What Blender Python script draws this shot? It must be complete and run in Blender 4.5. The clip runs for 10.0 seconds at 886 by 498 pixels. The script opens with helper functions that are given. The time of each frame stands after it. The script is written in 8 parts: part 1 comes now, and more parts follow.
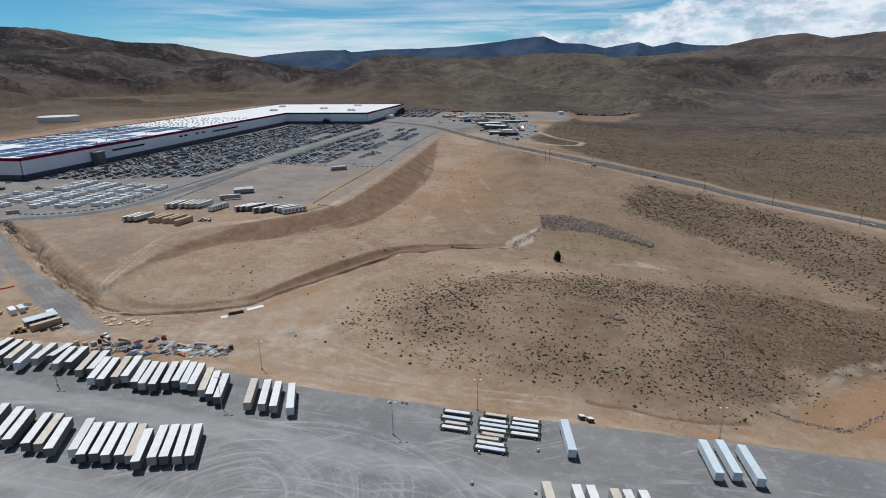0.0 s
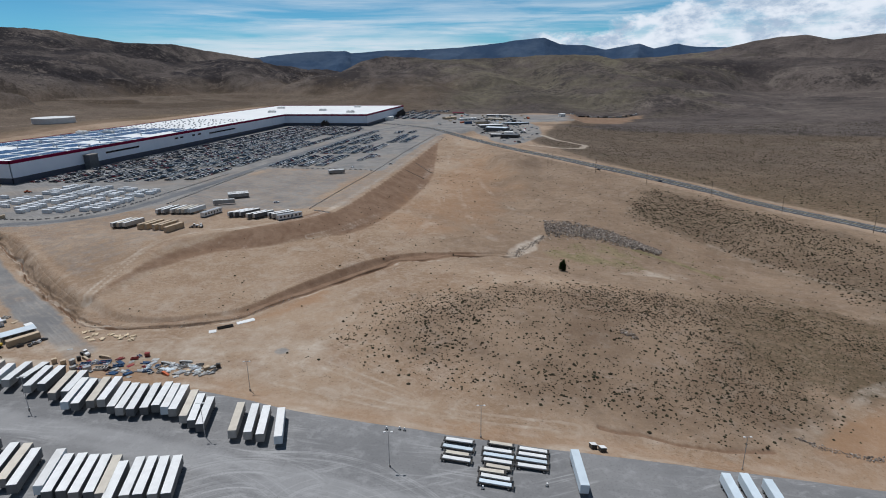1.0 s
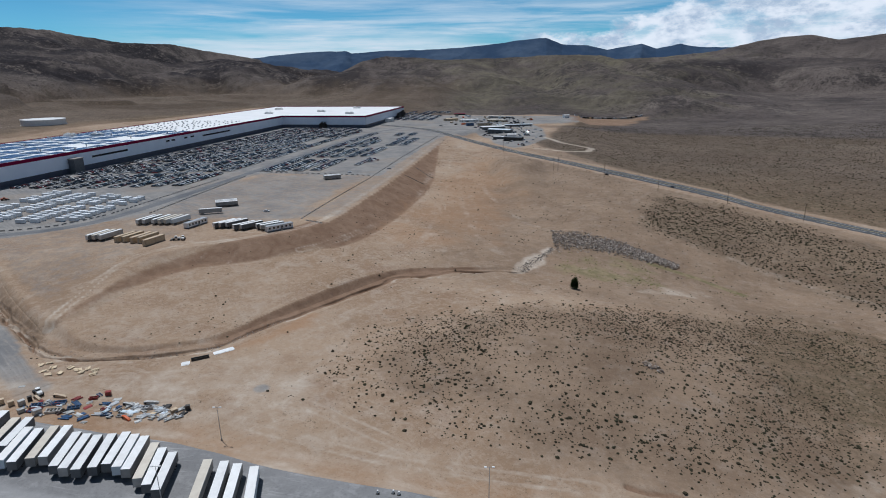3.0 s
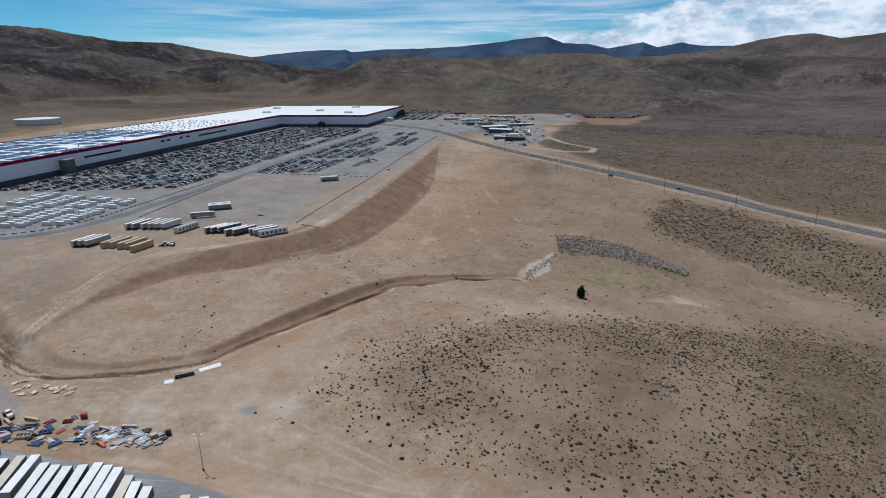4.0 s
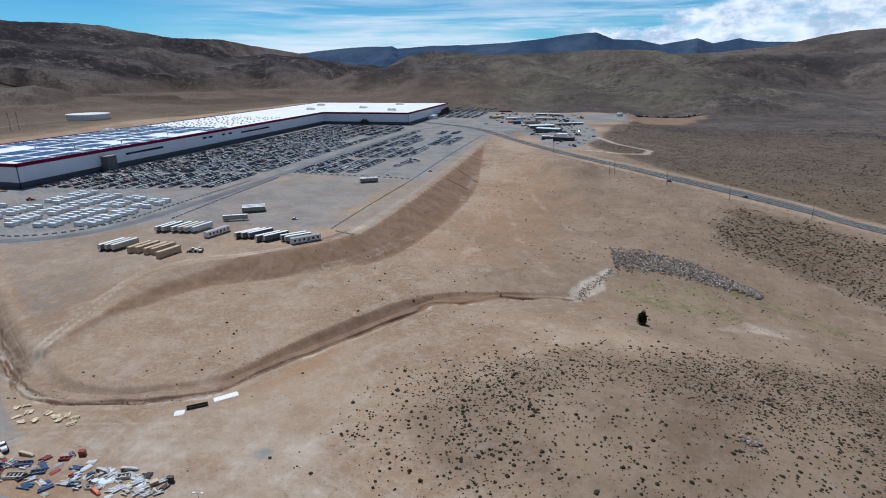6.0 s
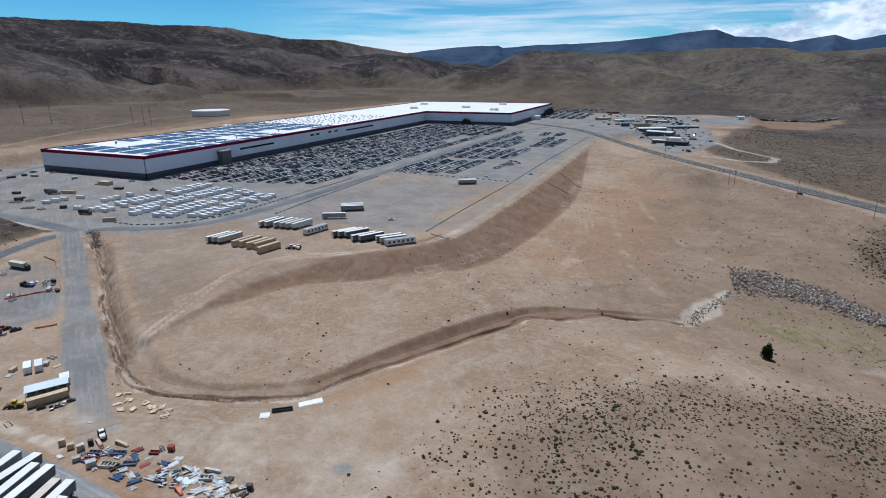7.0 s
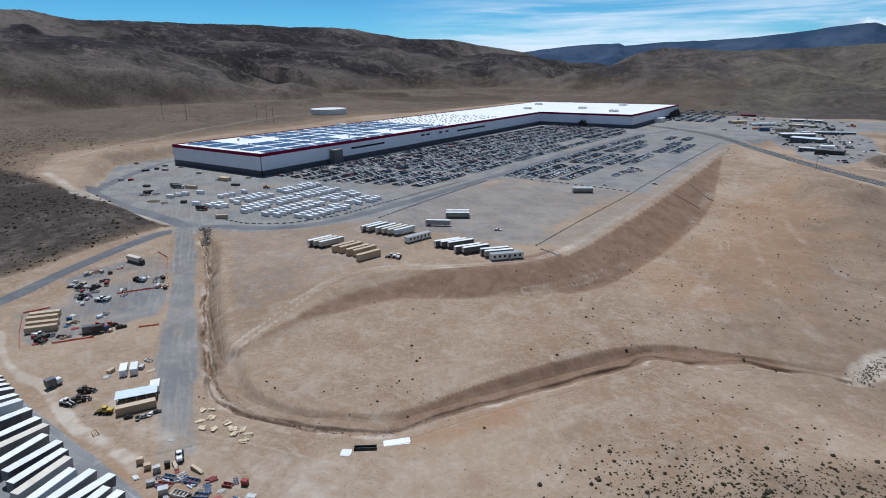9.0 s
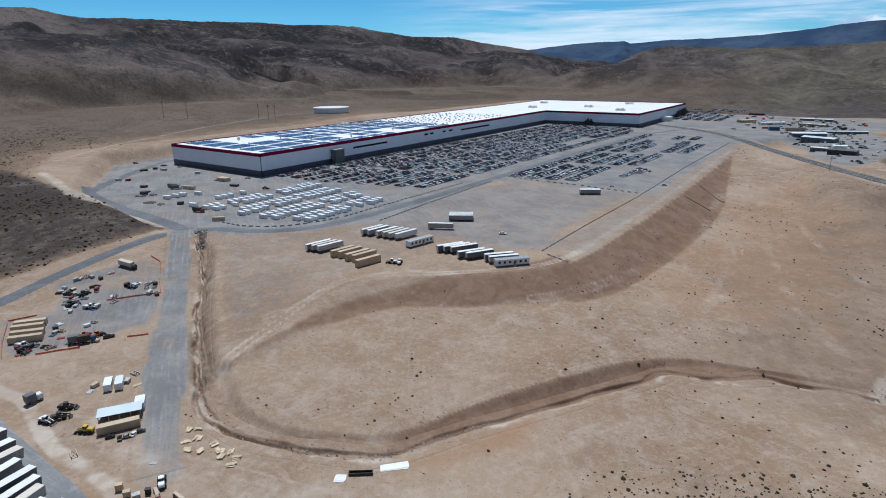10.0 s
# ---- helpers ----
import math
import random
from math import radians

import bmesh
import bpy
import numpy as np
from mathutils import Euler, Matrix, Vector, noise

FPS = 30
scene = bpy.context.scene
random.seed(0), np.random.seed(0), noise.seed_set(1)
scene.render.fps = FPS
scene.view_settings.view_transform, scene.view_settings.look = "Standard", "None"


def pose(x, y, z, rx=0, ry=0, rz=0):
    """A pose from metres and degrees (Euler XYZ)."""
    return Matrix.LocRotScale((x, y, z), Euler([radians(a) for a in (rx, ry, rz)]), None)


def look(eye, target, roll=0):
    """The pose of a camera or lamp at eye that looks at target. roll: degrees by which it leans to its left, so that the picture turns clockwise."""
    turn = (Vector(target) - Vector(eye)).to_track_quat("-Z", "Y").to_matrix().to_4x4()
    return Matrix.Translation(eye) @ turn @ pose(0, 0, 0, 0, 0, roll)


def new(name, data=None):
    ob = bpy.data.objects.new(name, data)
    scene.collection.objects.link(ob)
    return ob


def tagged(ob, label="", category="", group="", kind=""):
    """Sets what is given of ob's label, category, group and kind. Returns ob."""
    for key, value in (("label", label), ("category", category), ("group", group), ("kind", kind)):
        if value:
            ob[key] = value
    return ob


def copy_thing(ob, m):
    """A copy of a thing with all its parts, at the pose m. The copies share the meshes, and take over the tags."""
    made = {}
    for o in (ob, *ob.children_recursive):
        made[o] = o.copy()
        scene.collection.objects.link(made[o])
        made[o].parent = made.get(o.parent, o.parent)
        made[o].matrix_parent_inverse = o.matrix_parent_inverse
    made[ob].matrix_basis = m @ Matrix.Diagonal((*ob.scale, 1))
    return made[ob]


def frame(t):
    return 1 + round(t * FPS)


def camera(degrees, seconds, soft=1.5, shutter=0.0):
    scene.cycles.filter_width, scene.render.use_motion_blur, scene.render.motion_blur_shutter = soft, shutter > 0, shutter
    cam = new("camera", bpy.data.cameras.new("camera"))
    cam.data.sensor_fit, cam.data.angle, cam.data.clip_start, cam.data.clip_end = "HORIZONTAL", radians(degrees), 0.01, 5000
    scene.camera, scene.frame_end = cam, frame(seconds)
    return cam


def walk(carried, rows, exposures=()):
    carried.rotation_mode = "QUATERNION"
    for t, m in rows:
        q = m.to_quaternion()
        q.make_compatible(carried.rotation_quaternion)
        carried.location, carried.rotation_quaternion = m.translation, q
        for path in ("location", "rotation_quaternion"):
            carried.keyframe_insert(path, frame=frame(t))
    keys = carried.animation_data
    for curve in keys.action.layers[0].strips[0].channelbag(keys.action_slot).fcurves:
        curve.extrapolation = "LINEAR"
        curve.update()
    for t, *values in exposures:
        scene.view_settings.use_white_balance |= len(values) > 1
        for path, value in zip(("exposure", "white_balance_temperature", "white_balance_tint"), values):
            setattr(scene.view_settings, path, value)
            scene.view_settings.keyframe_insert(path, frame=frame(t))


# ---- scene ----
cam = camera(75.2, 10.0, soft=1.0)
PATH = [
    (0, (1.655, -0.192, 115.939), (1.323, 1.688, 115.344), -0.8),
    (0.5, (0.165, 7.316, 115.934), (-0.167, 9.197, 115.341), -0.7),
    (1, (-1.27, 14.796, 115.94), (-1.602, 16.677, 115.349), -0.7),
    (1.5, (-2.589, 22.221, 115.951), (-2.922, 24.103, 115.36), -0.7),
    (2, (-3.897, 29.667, 115.95), (-4.231, 31.548, 115.359), -0.7),
    (2.5, (-5.215, 37.06, 115.945), (-5.55, 38.942, 115.355), -0.7),
    (4, (-9.202, 59.571, 115.875), (-9.538, 61.451, 115.281), -0.7),
    (4.5, (-10.696, 67.159, 115.863), (-11.031, 69.038, 115.265), -0.7),
    (5, (-12.344, 74.731, 115.869), (-12.677, 76.609, 115.268), -0.7),
    (5.2, (-13.068, 77.716, 115.867), (-13.4, 79.594, 115.266), -0.65),
    (6.3, (-17.48, 93.72, 115.773), (-18.053, 95.539, 115.171), -0.6),
    (6.5, (-18.444, 96.538, 115.767), (-19.085, 98.334, 115.166), -0.6),
    (7, (-21.305, 103.369, 115.757), (-22.091, 105.107, 115.156), -0.6),
    (7.5, (-24.594, 110.016, 115.738), (-25.479, 111.706, 115.138), -0.65),
    (8, (-28.204, 116.443, 115.702), (-29.204, 118.068, 115.102), -0.7),
    (8.5, (-31.917, 122.53, 115.67), (-33.009, 124.095, 115.072), -0.8),
    (9, (-35.552, 128.28, 115.631), (-36.654, 129.837, 115.032), -0.8),
    (9.5, (-39.0, 133.787, 115.586), (-40.107, 135.341, 114.985), -0.8),
    (10, (-42.299, 139.193, 115.544), (-43.412, 140.741, 114.939), -0.8),
]
walk(cam, [(t, look(eye, target, roll)) for t, eye, target, roll in PATH],
     exposures=[(0, -0.54, 6150, 10), (2, -0.58, 5980, 10), (5.2, -0.47, 5780, 9), (6.5, -0.38, 5700, 9), (10, -0.37, 5660, 9)])

# ---------------------------------------------------------------- light
SUN_AZ, SUN_EL = 53.0, 67.0          # degrees to the left of +y, above the horizon
sun_way = Vector((-math.sin(radians(SUN_AZ)) * math.cos(radians(SUN_EL)),
                  math.cos(radians(SUN_AZ)) * math.cos(radians(SUN_EL)), math.sin(radians(SUN_EL))))
sun = new("sun", bpy.data.lights.new("sun", "SUN"))
sun.data.energy, sun.data.angle, sun.data.color = 5.0, radians(0.53), (1.0, 0.975, 0.94)
sun.matrix_world = Matrix.Translation((0, 0, 400)) @ sun_way.to_track_quat("Z", "Y").to_matrix().to_4x4()

world = bpy.data.worlds.new("sky")
scene.world = world
world.use_nodes = True


def build_sky(nt):
    """A clear blue sky with thin streaks of high cloud and a bank of cumulus low over the ranges."""
    N, L = nt.nodes, nt.links
    N.clear()

    def node(kind, **kw):
        n = N.new(kind)
        for k, v in kw.items():
            if k in ("operation", "blend_type", "data_type", "sky_type", "interpolation_type"):
                setattr(n, k, v)
            else:
                n.inputs[k].default_value = v
        return n

    def m(op, a, b=None, c=None, clamp=False):
        n = N.new("ShaderNodeMath")
        n.operation, n.use_clamp = op, clamp
        for i, v in enumerate((a, b, c)):
            if v is None:
                continue
            if isinstance(v, (int, float)):
                n.inputs[i].default_value = v
            else:
                L.new(v, n.inputs[i])
        return n.outputs[0]

    def ramp(v, lo, hi):
        n = N.new("ShaderNodeMapRange")
        n.interpolation_type, n.clamp = "SMOOTHSTEP", True
        n.inputs["From Min"].default_value, n.inputs["From Max"].default_value = lo, hi
        L.new(v, n.inputs["Value"])
        return n.outputs[0]

    sky = N.new("ShaderNodeTexSky")
    sky.sky_type, sky.sun_disc = "NISHITA", False
    sky.sun_elevation, sky.sun_rotation = radians(SUN_EL), radians(-SUN_AZ)
    sky.altitude, sky.air_density, sky.dust_density, sky.ozone_density = 1400, 1.0, 0.3, 1.6
    where = N.new("ShaderNodeTexCoord").outputs["Generated"]
    sep = N.new("ShaderNodeSeparateXYZ")
    L.new(where, sep.inputs[0])
    x, y, z = sep.outputs
    az = m("MULTIPLY", m("ARCTAN2", m("MULTIPLY", x, -1.0), y), 180 / math.pi)     # degrees to the left of +y
    el = m("MULTIPLY", m("ARCSINE", z), 180 / math.pi)
    comb = N.new("ShaderNodeCombineXYZ")
    L.new(az, comb.inputs[0]), L.new(el, comb.inputs[1])

    def noise_at(sx, sy, detail, rough, seed, distort=0.0):
        mp = N.new("ShaderNodeMapping")
        mp.inputs["Scale"].default_value = (sx, sy, 1)
        mp.inputs["Location"].default_value = (seed, seed * 1.7, seed)
        mp.inputs["Rotation"].default_value = (0, 0, 0)
        L.new(comb.outputs[0], mp.inputs[0])
        n = N.new("ShaderNodeTexNoise")
        n.inputs["Scale"].default_value, n.inputs["Detail"].default_value = 1.0, detail
        n.inputs["Roughness"].default_value, n.inputs["Distortion"].default_value = rough, distort
        L.new(mp.outputs[0], n.inputs["Vector"])
        return n.outputs["Fac"]

    # streaks: thin, drawn out sideways, densest a few degrees above the ranges
    streak = ramp(noise_at(0.055, 0.75, 6, 0.62, 3.1, 0.4), 0.36, 0.60)
    fine = ramp(noise_at(0.12, 1.9, 5, 0.6, 8.2), 0.35, 0.75)
    low = ramp(el, 9.0, 2.0)
    side = ramp(az, 44.0, 26.0)
    streaks = m("MULTIPLY", m("MULTIPLY", streak, m("ADD", m("MULTIPLY", fine, 0.6), 0.45)), m("MULTIPLY", side, m("ADD", m("MULTIPLY", low, 0.75), 0.25)))
    # a veil close above the gap between the ranges
    veil = m("MULTIPLY", m("MULTIPLY", ramp(el, 4.3, 2.2), m("MULTIPLY", ramp(az, 42.0, 27.0), ramp(az, 4.0, 12.0))),
             m("ADD", m("MULTIPLY", ramp(noise_at(0.08, 0.9, 5, 0.6, 1.4), 0.3, 0.62), 0.75), 0.1))
    # cumulus bank, heaped tops
    top = m("ADD", 3.1, m("MULTIPLY", m("SUBTRACT", noise_at(0.16, 0.3, 8, 0.58, 5.5), 0.5), 5.5))
    right_rise = m("MULTIPLY", ramp(az, -2.0, -17.0), 4.6)
    edge = ramp(m("SUBTRACT", m("ADD", top, right_rise), el), -0.15, 0.5)
    bank = m("MULTIPLY", edge, m("MULTIPLY", ramp(az, 6.0, -1.0), m("ADD", 0.4, m("MULTIPLY", 0.6, ramp(noise_at(0.22, 0.55, 9, 0.62, 9.7), 0.36, 0.54)))))
    shade = ramp(noise_at(0.34, 0.62, 9, 0.64, 12.3), 0.38, 0.60)

    def mix(fac, a, b):
        n = N.new("ShaderNodeMix")
        n.data_type = "RGBA"
        L.new(fac, n.inputs["Factor"])
        for s, v in ((6, a), (7, b)):
            if isinstance(v, tuple):
                n.inputs[s].default_value = v
            else:
                L.new(v, n.inputs[s])
        return n.outputs[2]

    tone = N.new("ShaderNodeMix")
    tone.data_type, tone.blend_type = "RGBA", "MULTIPLY"
    tone.inputs["Factor"].default_value = 1.0
    L.new(sky.outputs[0], tone.inputs[6])
    tone.inputs[7].default_value = (0.50, 1.08, 1.33, 1)
    # paler and brighter towards the horizon, deep overhead
    glow = N.new("ShaderNodeMix")
    glow.data_type, glow.blend_type = "RGBA", "MULTIPLY"
    glow.inputs["Factor"].default_value = 1.0
    L.new(tone.outputs[2], glow.inputs[6])
    bright = m("ADD", 0.6, m("MULTIPLY", ramp(el, 18.0, 2.5), 1.0))
    L.new(bright, glow.inputs[7])
    c = mix(m("MULTIPLY", streaks, 0.95), glow.outputs[2], (17.8, 19.4, 20.6, 1))
    c = mix(m("MULTIPLY", veil, 0.85), c, (19.0, 20.3, 21.2, 1))
    cumulus = mix(shade, (11.5, 13.8, 16.6, 1), (22.0, 22.6, 23.4, 1))
    c = mix(m("MULTIPLY", bank, 0.97, clamp=True), c, cumulus)
    bg = N.new("ShaderNodeBackground")
    bg.inputs["Strength"].default_value = 0.055
    L.new(c, bg.inputs["Color"])
    out = N.new("ShaderNodeOutputWorld")
    L.new(bg.outputs[0], out.inputs["Surface"])


build_sky(world.node_tree)

# ---------------------------------------------------------------- the lie of the land
TABLE = np.random.RandomState(7).rand(512, 512)


def value_noise(x, y):
    """Smooth noise from 0 to 1 with unit cells."""
    x, y = np.asarray(x, float), np.asarray(y, float)
    i, j = np.floor(x).astype(int), np.floor(y).astype(int)
    u, v = x - i, y - j
    u, v = u * u * (3 - 2 * u), v * v * (3 - 2 * v)
    a, b = TABLE[i % 512, j % 512], TABLE[(i + 1) % 512, j % 512]
    c, d = TABLE[i % 512, (j + 1) % 512], TABLE[(i + 1) % 512, (j + 1) % 512]
    return (a + (b - a) * u) * (1 - v) + (c + (d - c) * u) * v


def turned(x, y, k):
    """Coordinates turned by an odd angle for each octave, so that no grid shows."""
    a = 0.6 + 0.97 * k
    return x * math.cos(a) - y * math.sin(a), x * math.sin(a) + y * math.cos(a)


def fbm(x, y, size, octaves=4, gain=0.5):
    """Fractal noise from -1 to 1; size is its largest wave in metres."""
    total, amp, norm = 0.0, 1.0, 0.0
    for k in range(octaves):
        u, v = turned(x, y, k)
        total = total + amp * (2 * value_noise(u / size * 2 ** k + 31.7 * k, v / size * 2 ** k + 17.3 * k) - 1)
        norm, amp = norm + amp, amp * gain
    return total / norm


def mottle(x, y, size):
    """Soft patches from 0 to 1."""
    return np.clip(0.5 + 0.85 * fbm(x, y, size * 1.6, 3), 0, 1)


def ridged(x, y, size, octaves=4):
    """Sharp-crested noise from 0 to 1."""
    total, amp, norm = 0.0, 1.0, 0.0
    for k in range(octaves):
        u, v = turned(x, y, k) if k else (x, y)
        n = 1 - np.abs(2 * value_noise(u / size * 2 ** k + 11.1 * k, v / size * 2 ** k + 5.7 * k) - 1)
        total, norm, amp = total + amp * n * n, norm + amp, amp * 0.5
    return total / norm


def step(v, lo, hi):
    t = np.clip((np.asarray(v, float) - lo) / (hi - lo), 0, 1)
    return t * t * (3 - 2 * t)


def to_line(x, y, line, closed=False):
    """Distance to a polyline; for a closed one negative inside."""
    x, y = np.asarray(x, float), np.asarray(y, float)
    best, inside = np.full(np.broadcast(x, y).shape, 1e18), np.zeros(np.broadcast(x, y).shape, bool)
    pts = list(line) + ([line[0]] if closed else [])
    for (ax, ay), (bx, by) in zip(pts[:-1], pts[1:]):
        dx, dy = bx - ax, by - ay
        k = np.clip(((x - ax) * dx + (y - ay) * dy) / (dx * dx + dy * dy), 0, 1)
        best = np.minimum(best, (x - ax - k * dx) ** 2 + (y - ay - k * dy) ** 2)
        if closed and ay != by:
            cross = (ay > y) != (by > y)
            inside ^= cross & (x < ax + (y - ay) * dx / dy)
    d = np.sqrt(best)
    return np.where(inside, -d, d) if closed else d


def beside_line(x, y, line):
    """Signed distance to a polyline, positive on its left-hand side."""
    x, y = np.asarray(x, float), np.asarray(y, float)
    best, sign = np.full(np.broadcast(x, y).shape, 1e18), np.ones(np.broadcast(x, y).shape)
    for (ax, ay), (bx, by) in zip(line[:-1], line[1:]):
        dx, dy = bx - ax, by - ay
        k = np.clip(((x - ax) * dx + (y - ay) * dy) / (dx * dx + dy * dy), 0, 1)
        d = (x - ax - k * dx) ** 2 + (y - ay - k * dy) ** 2
        nearer = d < best
        best = np.where(nearer, d, best)
        sign = np.where(nearer, np.where(dx * (y - ay) - dy * (x - ax) > 0, 1.0, -1.0), sign)
    return np.sqrt(best) * sign


def near_line(x, y, line, limit=60.0):
    """Distance to a polyline where it is within the limit, and a large number elsewhere."""
    x, y = np.asarray(x, float), np.asarray(y, float)
    d = np.full(np.broadcast(x, y).shape, 1e6)
    u, v = [p[0] for p in line], [p[1] for p in line]
    m = (x > min(u) - limit) & (x < max(u) + limit) & (y > min(v) - limit) & (y < max(v) + limit)
    if np.any(m):
        d[m] = to_line(x[m], y[m], line)
    return d


def smooth_line(pts, steps=6):
    """A rounder polyline through the points."""
    out = []
    n = len(pts)
    for i in range(n - 1):
        p0, p1, p2, p3 = pts[max(i - 1, 0)], pts[i], pts[i + 1], pts[min(i + 2, n - 1)]
        for s in range(steps):
            t = s / steps
            out.append(tuple(0.5 * (2 * b + (c - a) * t + (2 * a - 5 * b + 4 * c - d) * t * t + (3 * b - a - 3 * c + d) * t ** 3)
                             for a, b, c, d in zip(p0, p1, p2, p3)))
    return out + [tuple(pts[-1])]


FACTORY_PAD = smooth_line([(-395, 323), (-344, 325), (-293, 291.5), (-243, 259.5), (-221, 251), (-222, 283), (-228, 312), (-220, 340), (-193, 359), (-172, 381),
                           (-155, 412), (-151, 497), (-151, 642), (-158, 922)], 3) + [(-165, 1000), (-60, 1180), (60, 1260), (60, 1420), (-700, 1450),
                                                                                (-700, 440), (-610, 380), (-560, 350), (-470, 336)]
BENCH = smooth_line([(-225, 254), (-205, 241), (-192, 237), (-178, 238), (-164, 244), (-151, 252), (-143, 263), (-137, 277), (-128, 295), (-118, 313),
                     (-108, 331), (-97, 347), (-84, 361), (-66, 369), (-48, 376), (-22, 385)], 2) + [(-5, 440), (-20, 520), (-50, 640), (-90, 800), (-140, 930), (-200, 930), (-230, 300)]
DITCH = smooth_line([(-378, 338), (-352, 322), (-313, 299), (-273, 270), (-232, 244), (-212, 233), (-196, 229), (-179, 230.5), (-165, 236.5), (-151, 243), (-143, 249), (-138, 258),
                     (-133, 268), (-126, 281), (-118, 295), (-110, 309), (-102, 323), (-94, 336), (-87, 349), (-76, 354), (-66, 360), (-56, 369), (-47, 372), (-34, 375.5), (-20, 379)], 3)
NATIVE = [(-2500, 80), (-1500, 62), (-1000, 45), (-700, 27), (-480, 15), (-390, 9), (-330, 6.5), (-200, 5), (-140, 3.6), (-100, 2.5), (0, -3), (60, -8), (120, -14),
          (200, -17), (400, -14), (800, 0), (1500, 20), (2500, 40)]
TANK_FLOOR = 37.5
EYE0 = (0.0, 60.0)      # middle of the ground under the flight, from which the ranges are laid out

# ranges: degrees to the left of +y, angle of the crest above eye level, distance of foot and crest
WEST_RANGE = [(110, 4.0, 700, 1900), (80, 4.9, 600, 1900), (71, 4.55, 680, 2000), (67.3, 4.55, 760, 2100), (64.4, 3.95, 820, 2200), (61.5, 4.02, 880, 2250), (56, 3.86, 980, 2350), (51, 3.82, 1150, 2500),
              (48.5, 3.6, 1250, 2550), (45.5, 3.62, 1350, 2600), (43, 3.5, 1450, 2650), (41, 3.1, 1550, 2700), (38, 2.6, 1650, 2750), (34, 2.5, 1750, 2900), (31.6, 2.0, 1850, 3000), (30, 1.75, 1900, 3000), (27, 1.22, 1950, 3000),
              (24.5, -1.2, 2000, 3000), (20, -4, 2000, 3000)]
GREEN_HILL = [(29, -4, 1750, 2500), (24.8, -1.5, 1700, 2450), (22.4, -1.0, 1640, 2400), (20.1, -0.1, 1560, 2350), (17.7, 1.02, 1530, 2350), (15.5, 1.42, 1500, 2350), (13, 1.28, 1480, 2350), (9.8, 1.05, 1470, 2350), (4.4, 1.15, 1470, 2350),
              (-0.8, 1.36, 1480, 2300), (-4.6, 1.25, 1480, 2250), (-6.5, 0.75, 1450, 2200), (-8.4, 0.0, 1420, 2100), (-13.2, -1.5, 1380, 1950), (-18, -2.9, 1330, 1800), (-24, -5, 1300, 1700)]
EAST_RANGE = [(0, -3, 2500, 3700), (-5, 0.85, 2500, 3700), (-10, 1.0, 2450, 3700), (-14.3, 1.4, 2400, 3700), (-17.2, 2.08, 2350, 3700), (-19.2, 2.4, 2300, 3700), (-21.2, 2.5, 2250, 3700), (-23.1, 2.05, 2200, 3700), (-24.5, 2.2, 2180, 3700),
              (-26, 2.38, 2150, 3700), (-35, 2.9, 2000, 3600), (-70, 3.4, 1500, 3200), (-120, 3.0, 1500, 3200), (-200, 3.5, 1300, 2900), (-250, 4.0, 700, 1900)]
# lower ridges in front of the ranges: crest (degrees to the left of +y, distance, angle above eye level), reach in front and behind, share of bare rock
RIDGES = [([(66, 1500, 0.6), (59, 1650, 0.75), (52, 1850, 0.9), (48.3, 1930, 1.05), (45.5, 1960, 0.6), (42.8, 1980, 0.1), (38.4, 1990, -1.3)], 150, 260, 1.0),
          ([(36.5, 2520, 0.3), (34.6, 2500, 0.95), (30.6, 2480, 1.2), (28.8, 2450, 0.7), (27.2, 2400, 0.0), (25.4, 2360, -1.2)], 230, 300, 1.0),
          ([(25.0, 2620, -1.5), (23.0, 2620, -0.5), (21.5, 2620, -0.6), (19.5, 2620, -0.6)], 190, 240, 0.8),
          ([(60, 2000, 2.0), (55, 2080, 2.5), (51, 2150, 2.35), (47, 2180, 1.8), (44, 2150, 1.4)], 190, 240, 0.25),
          ([(46, 2330, 2.1), (42, 2380, 2.2), (39.5, 2380, 1.7), (36, 2300, 0.6)], 200, 240, 0.4),
          ([(75, 1560, 3.1), (69, 1650, 3.0), (64, 1650, 2.6)], 230, 300, 0.7),
          ([(-7, 2500, -0.1), (-10, 2560, 0.45), (-13, 2650, 0.2), (-16, 2700, -0.4)], 160, 240, 0.8),
          ([(-11, 2950, 0.7), (-14.5, 3000, 0.9), (-18, 3000, 0.8), (-24, 2900, 0.6)], 240, 300, 0.4),
          ([(17.6, 2120, 0.45), (14.5, 2000, -0.2), (11.5, 1850, -1.3)], 170, 190, 0.6),
          ([(9.8, 2200, 0.75), (6.5, 2050, -0.1), (3.5, 1900, -1.4)], 170, 190, 0.35),
          ([(-3.2, 2150, 0.8), (-5.2, 2000, 0.0), (-8.0, 1820, -1.3), (-12, 1640, -2.7)], 150, 200, 0.15)]


def polar(x, y):
    x, y = np.asarray(x, float), np.asarray(y, float)
    return np.degrees(np.arctan2(-(x - EYE0[0]), y - EYE0[1])), np.hypot(x - EYE0[0], y - EYE0[1])


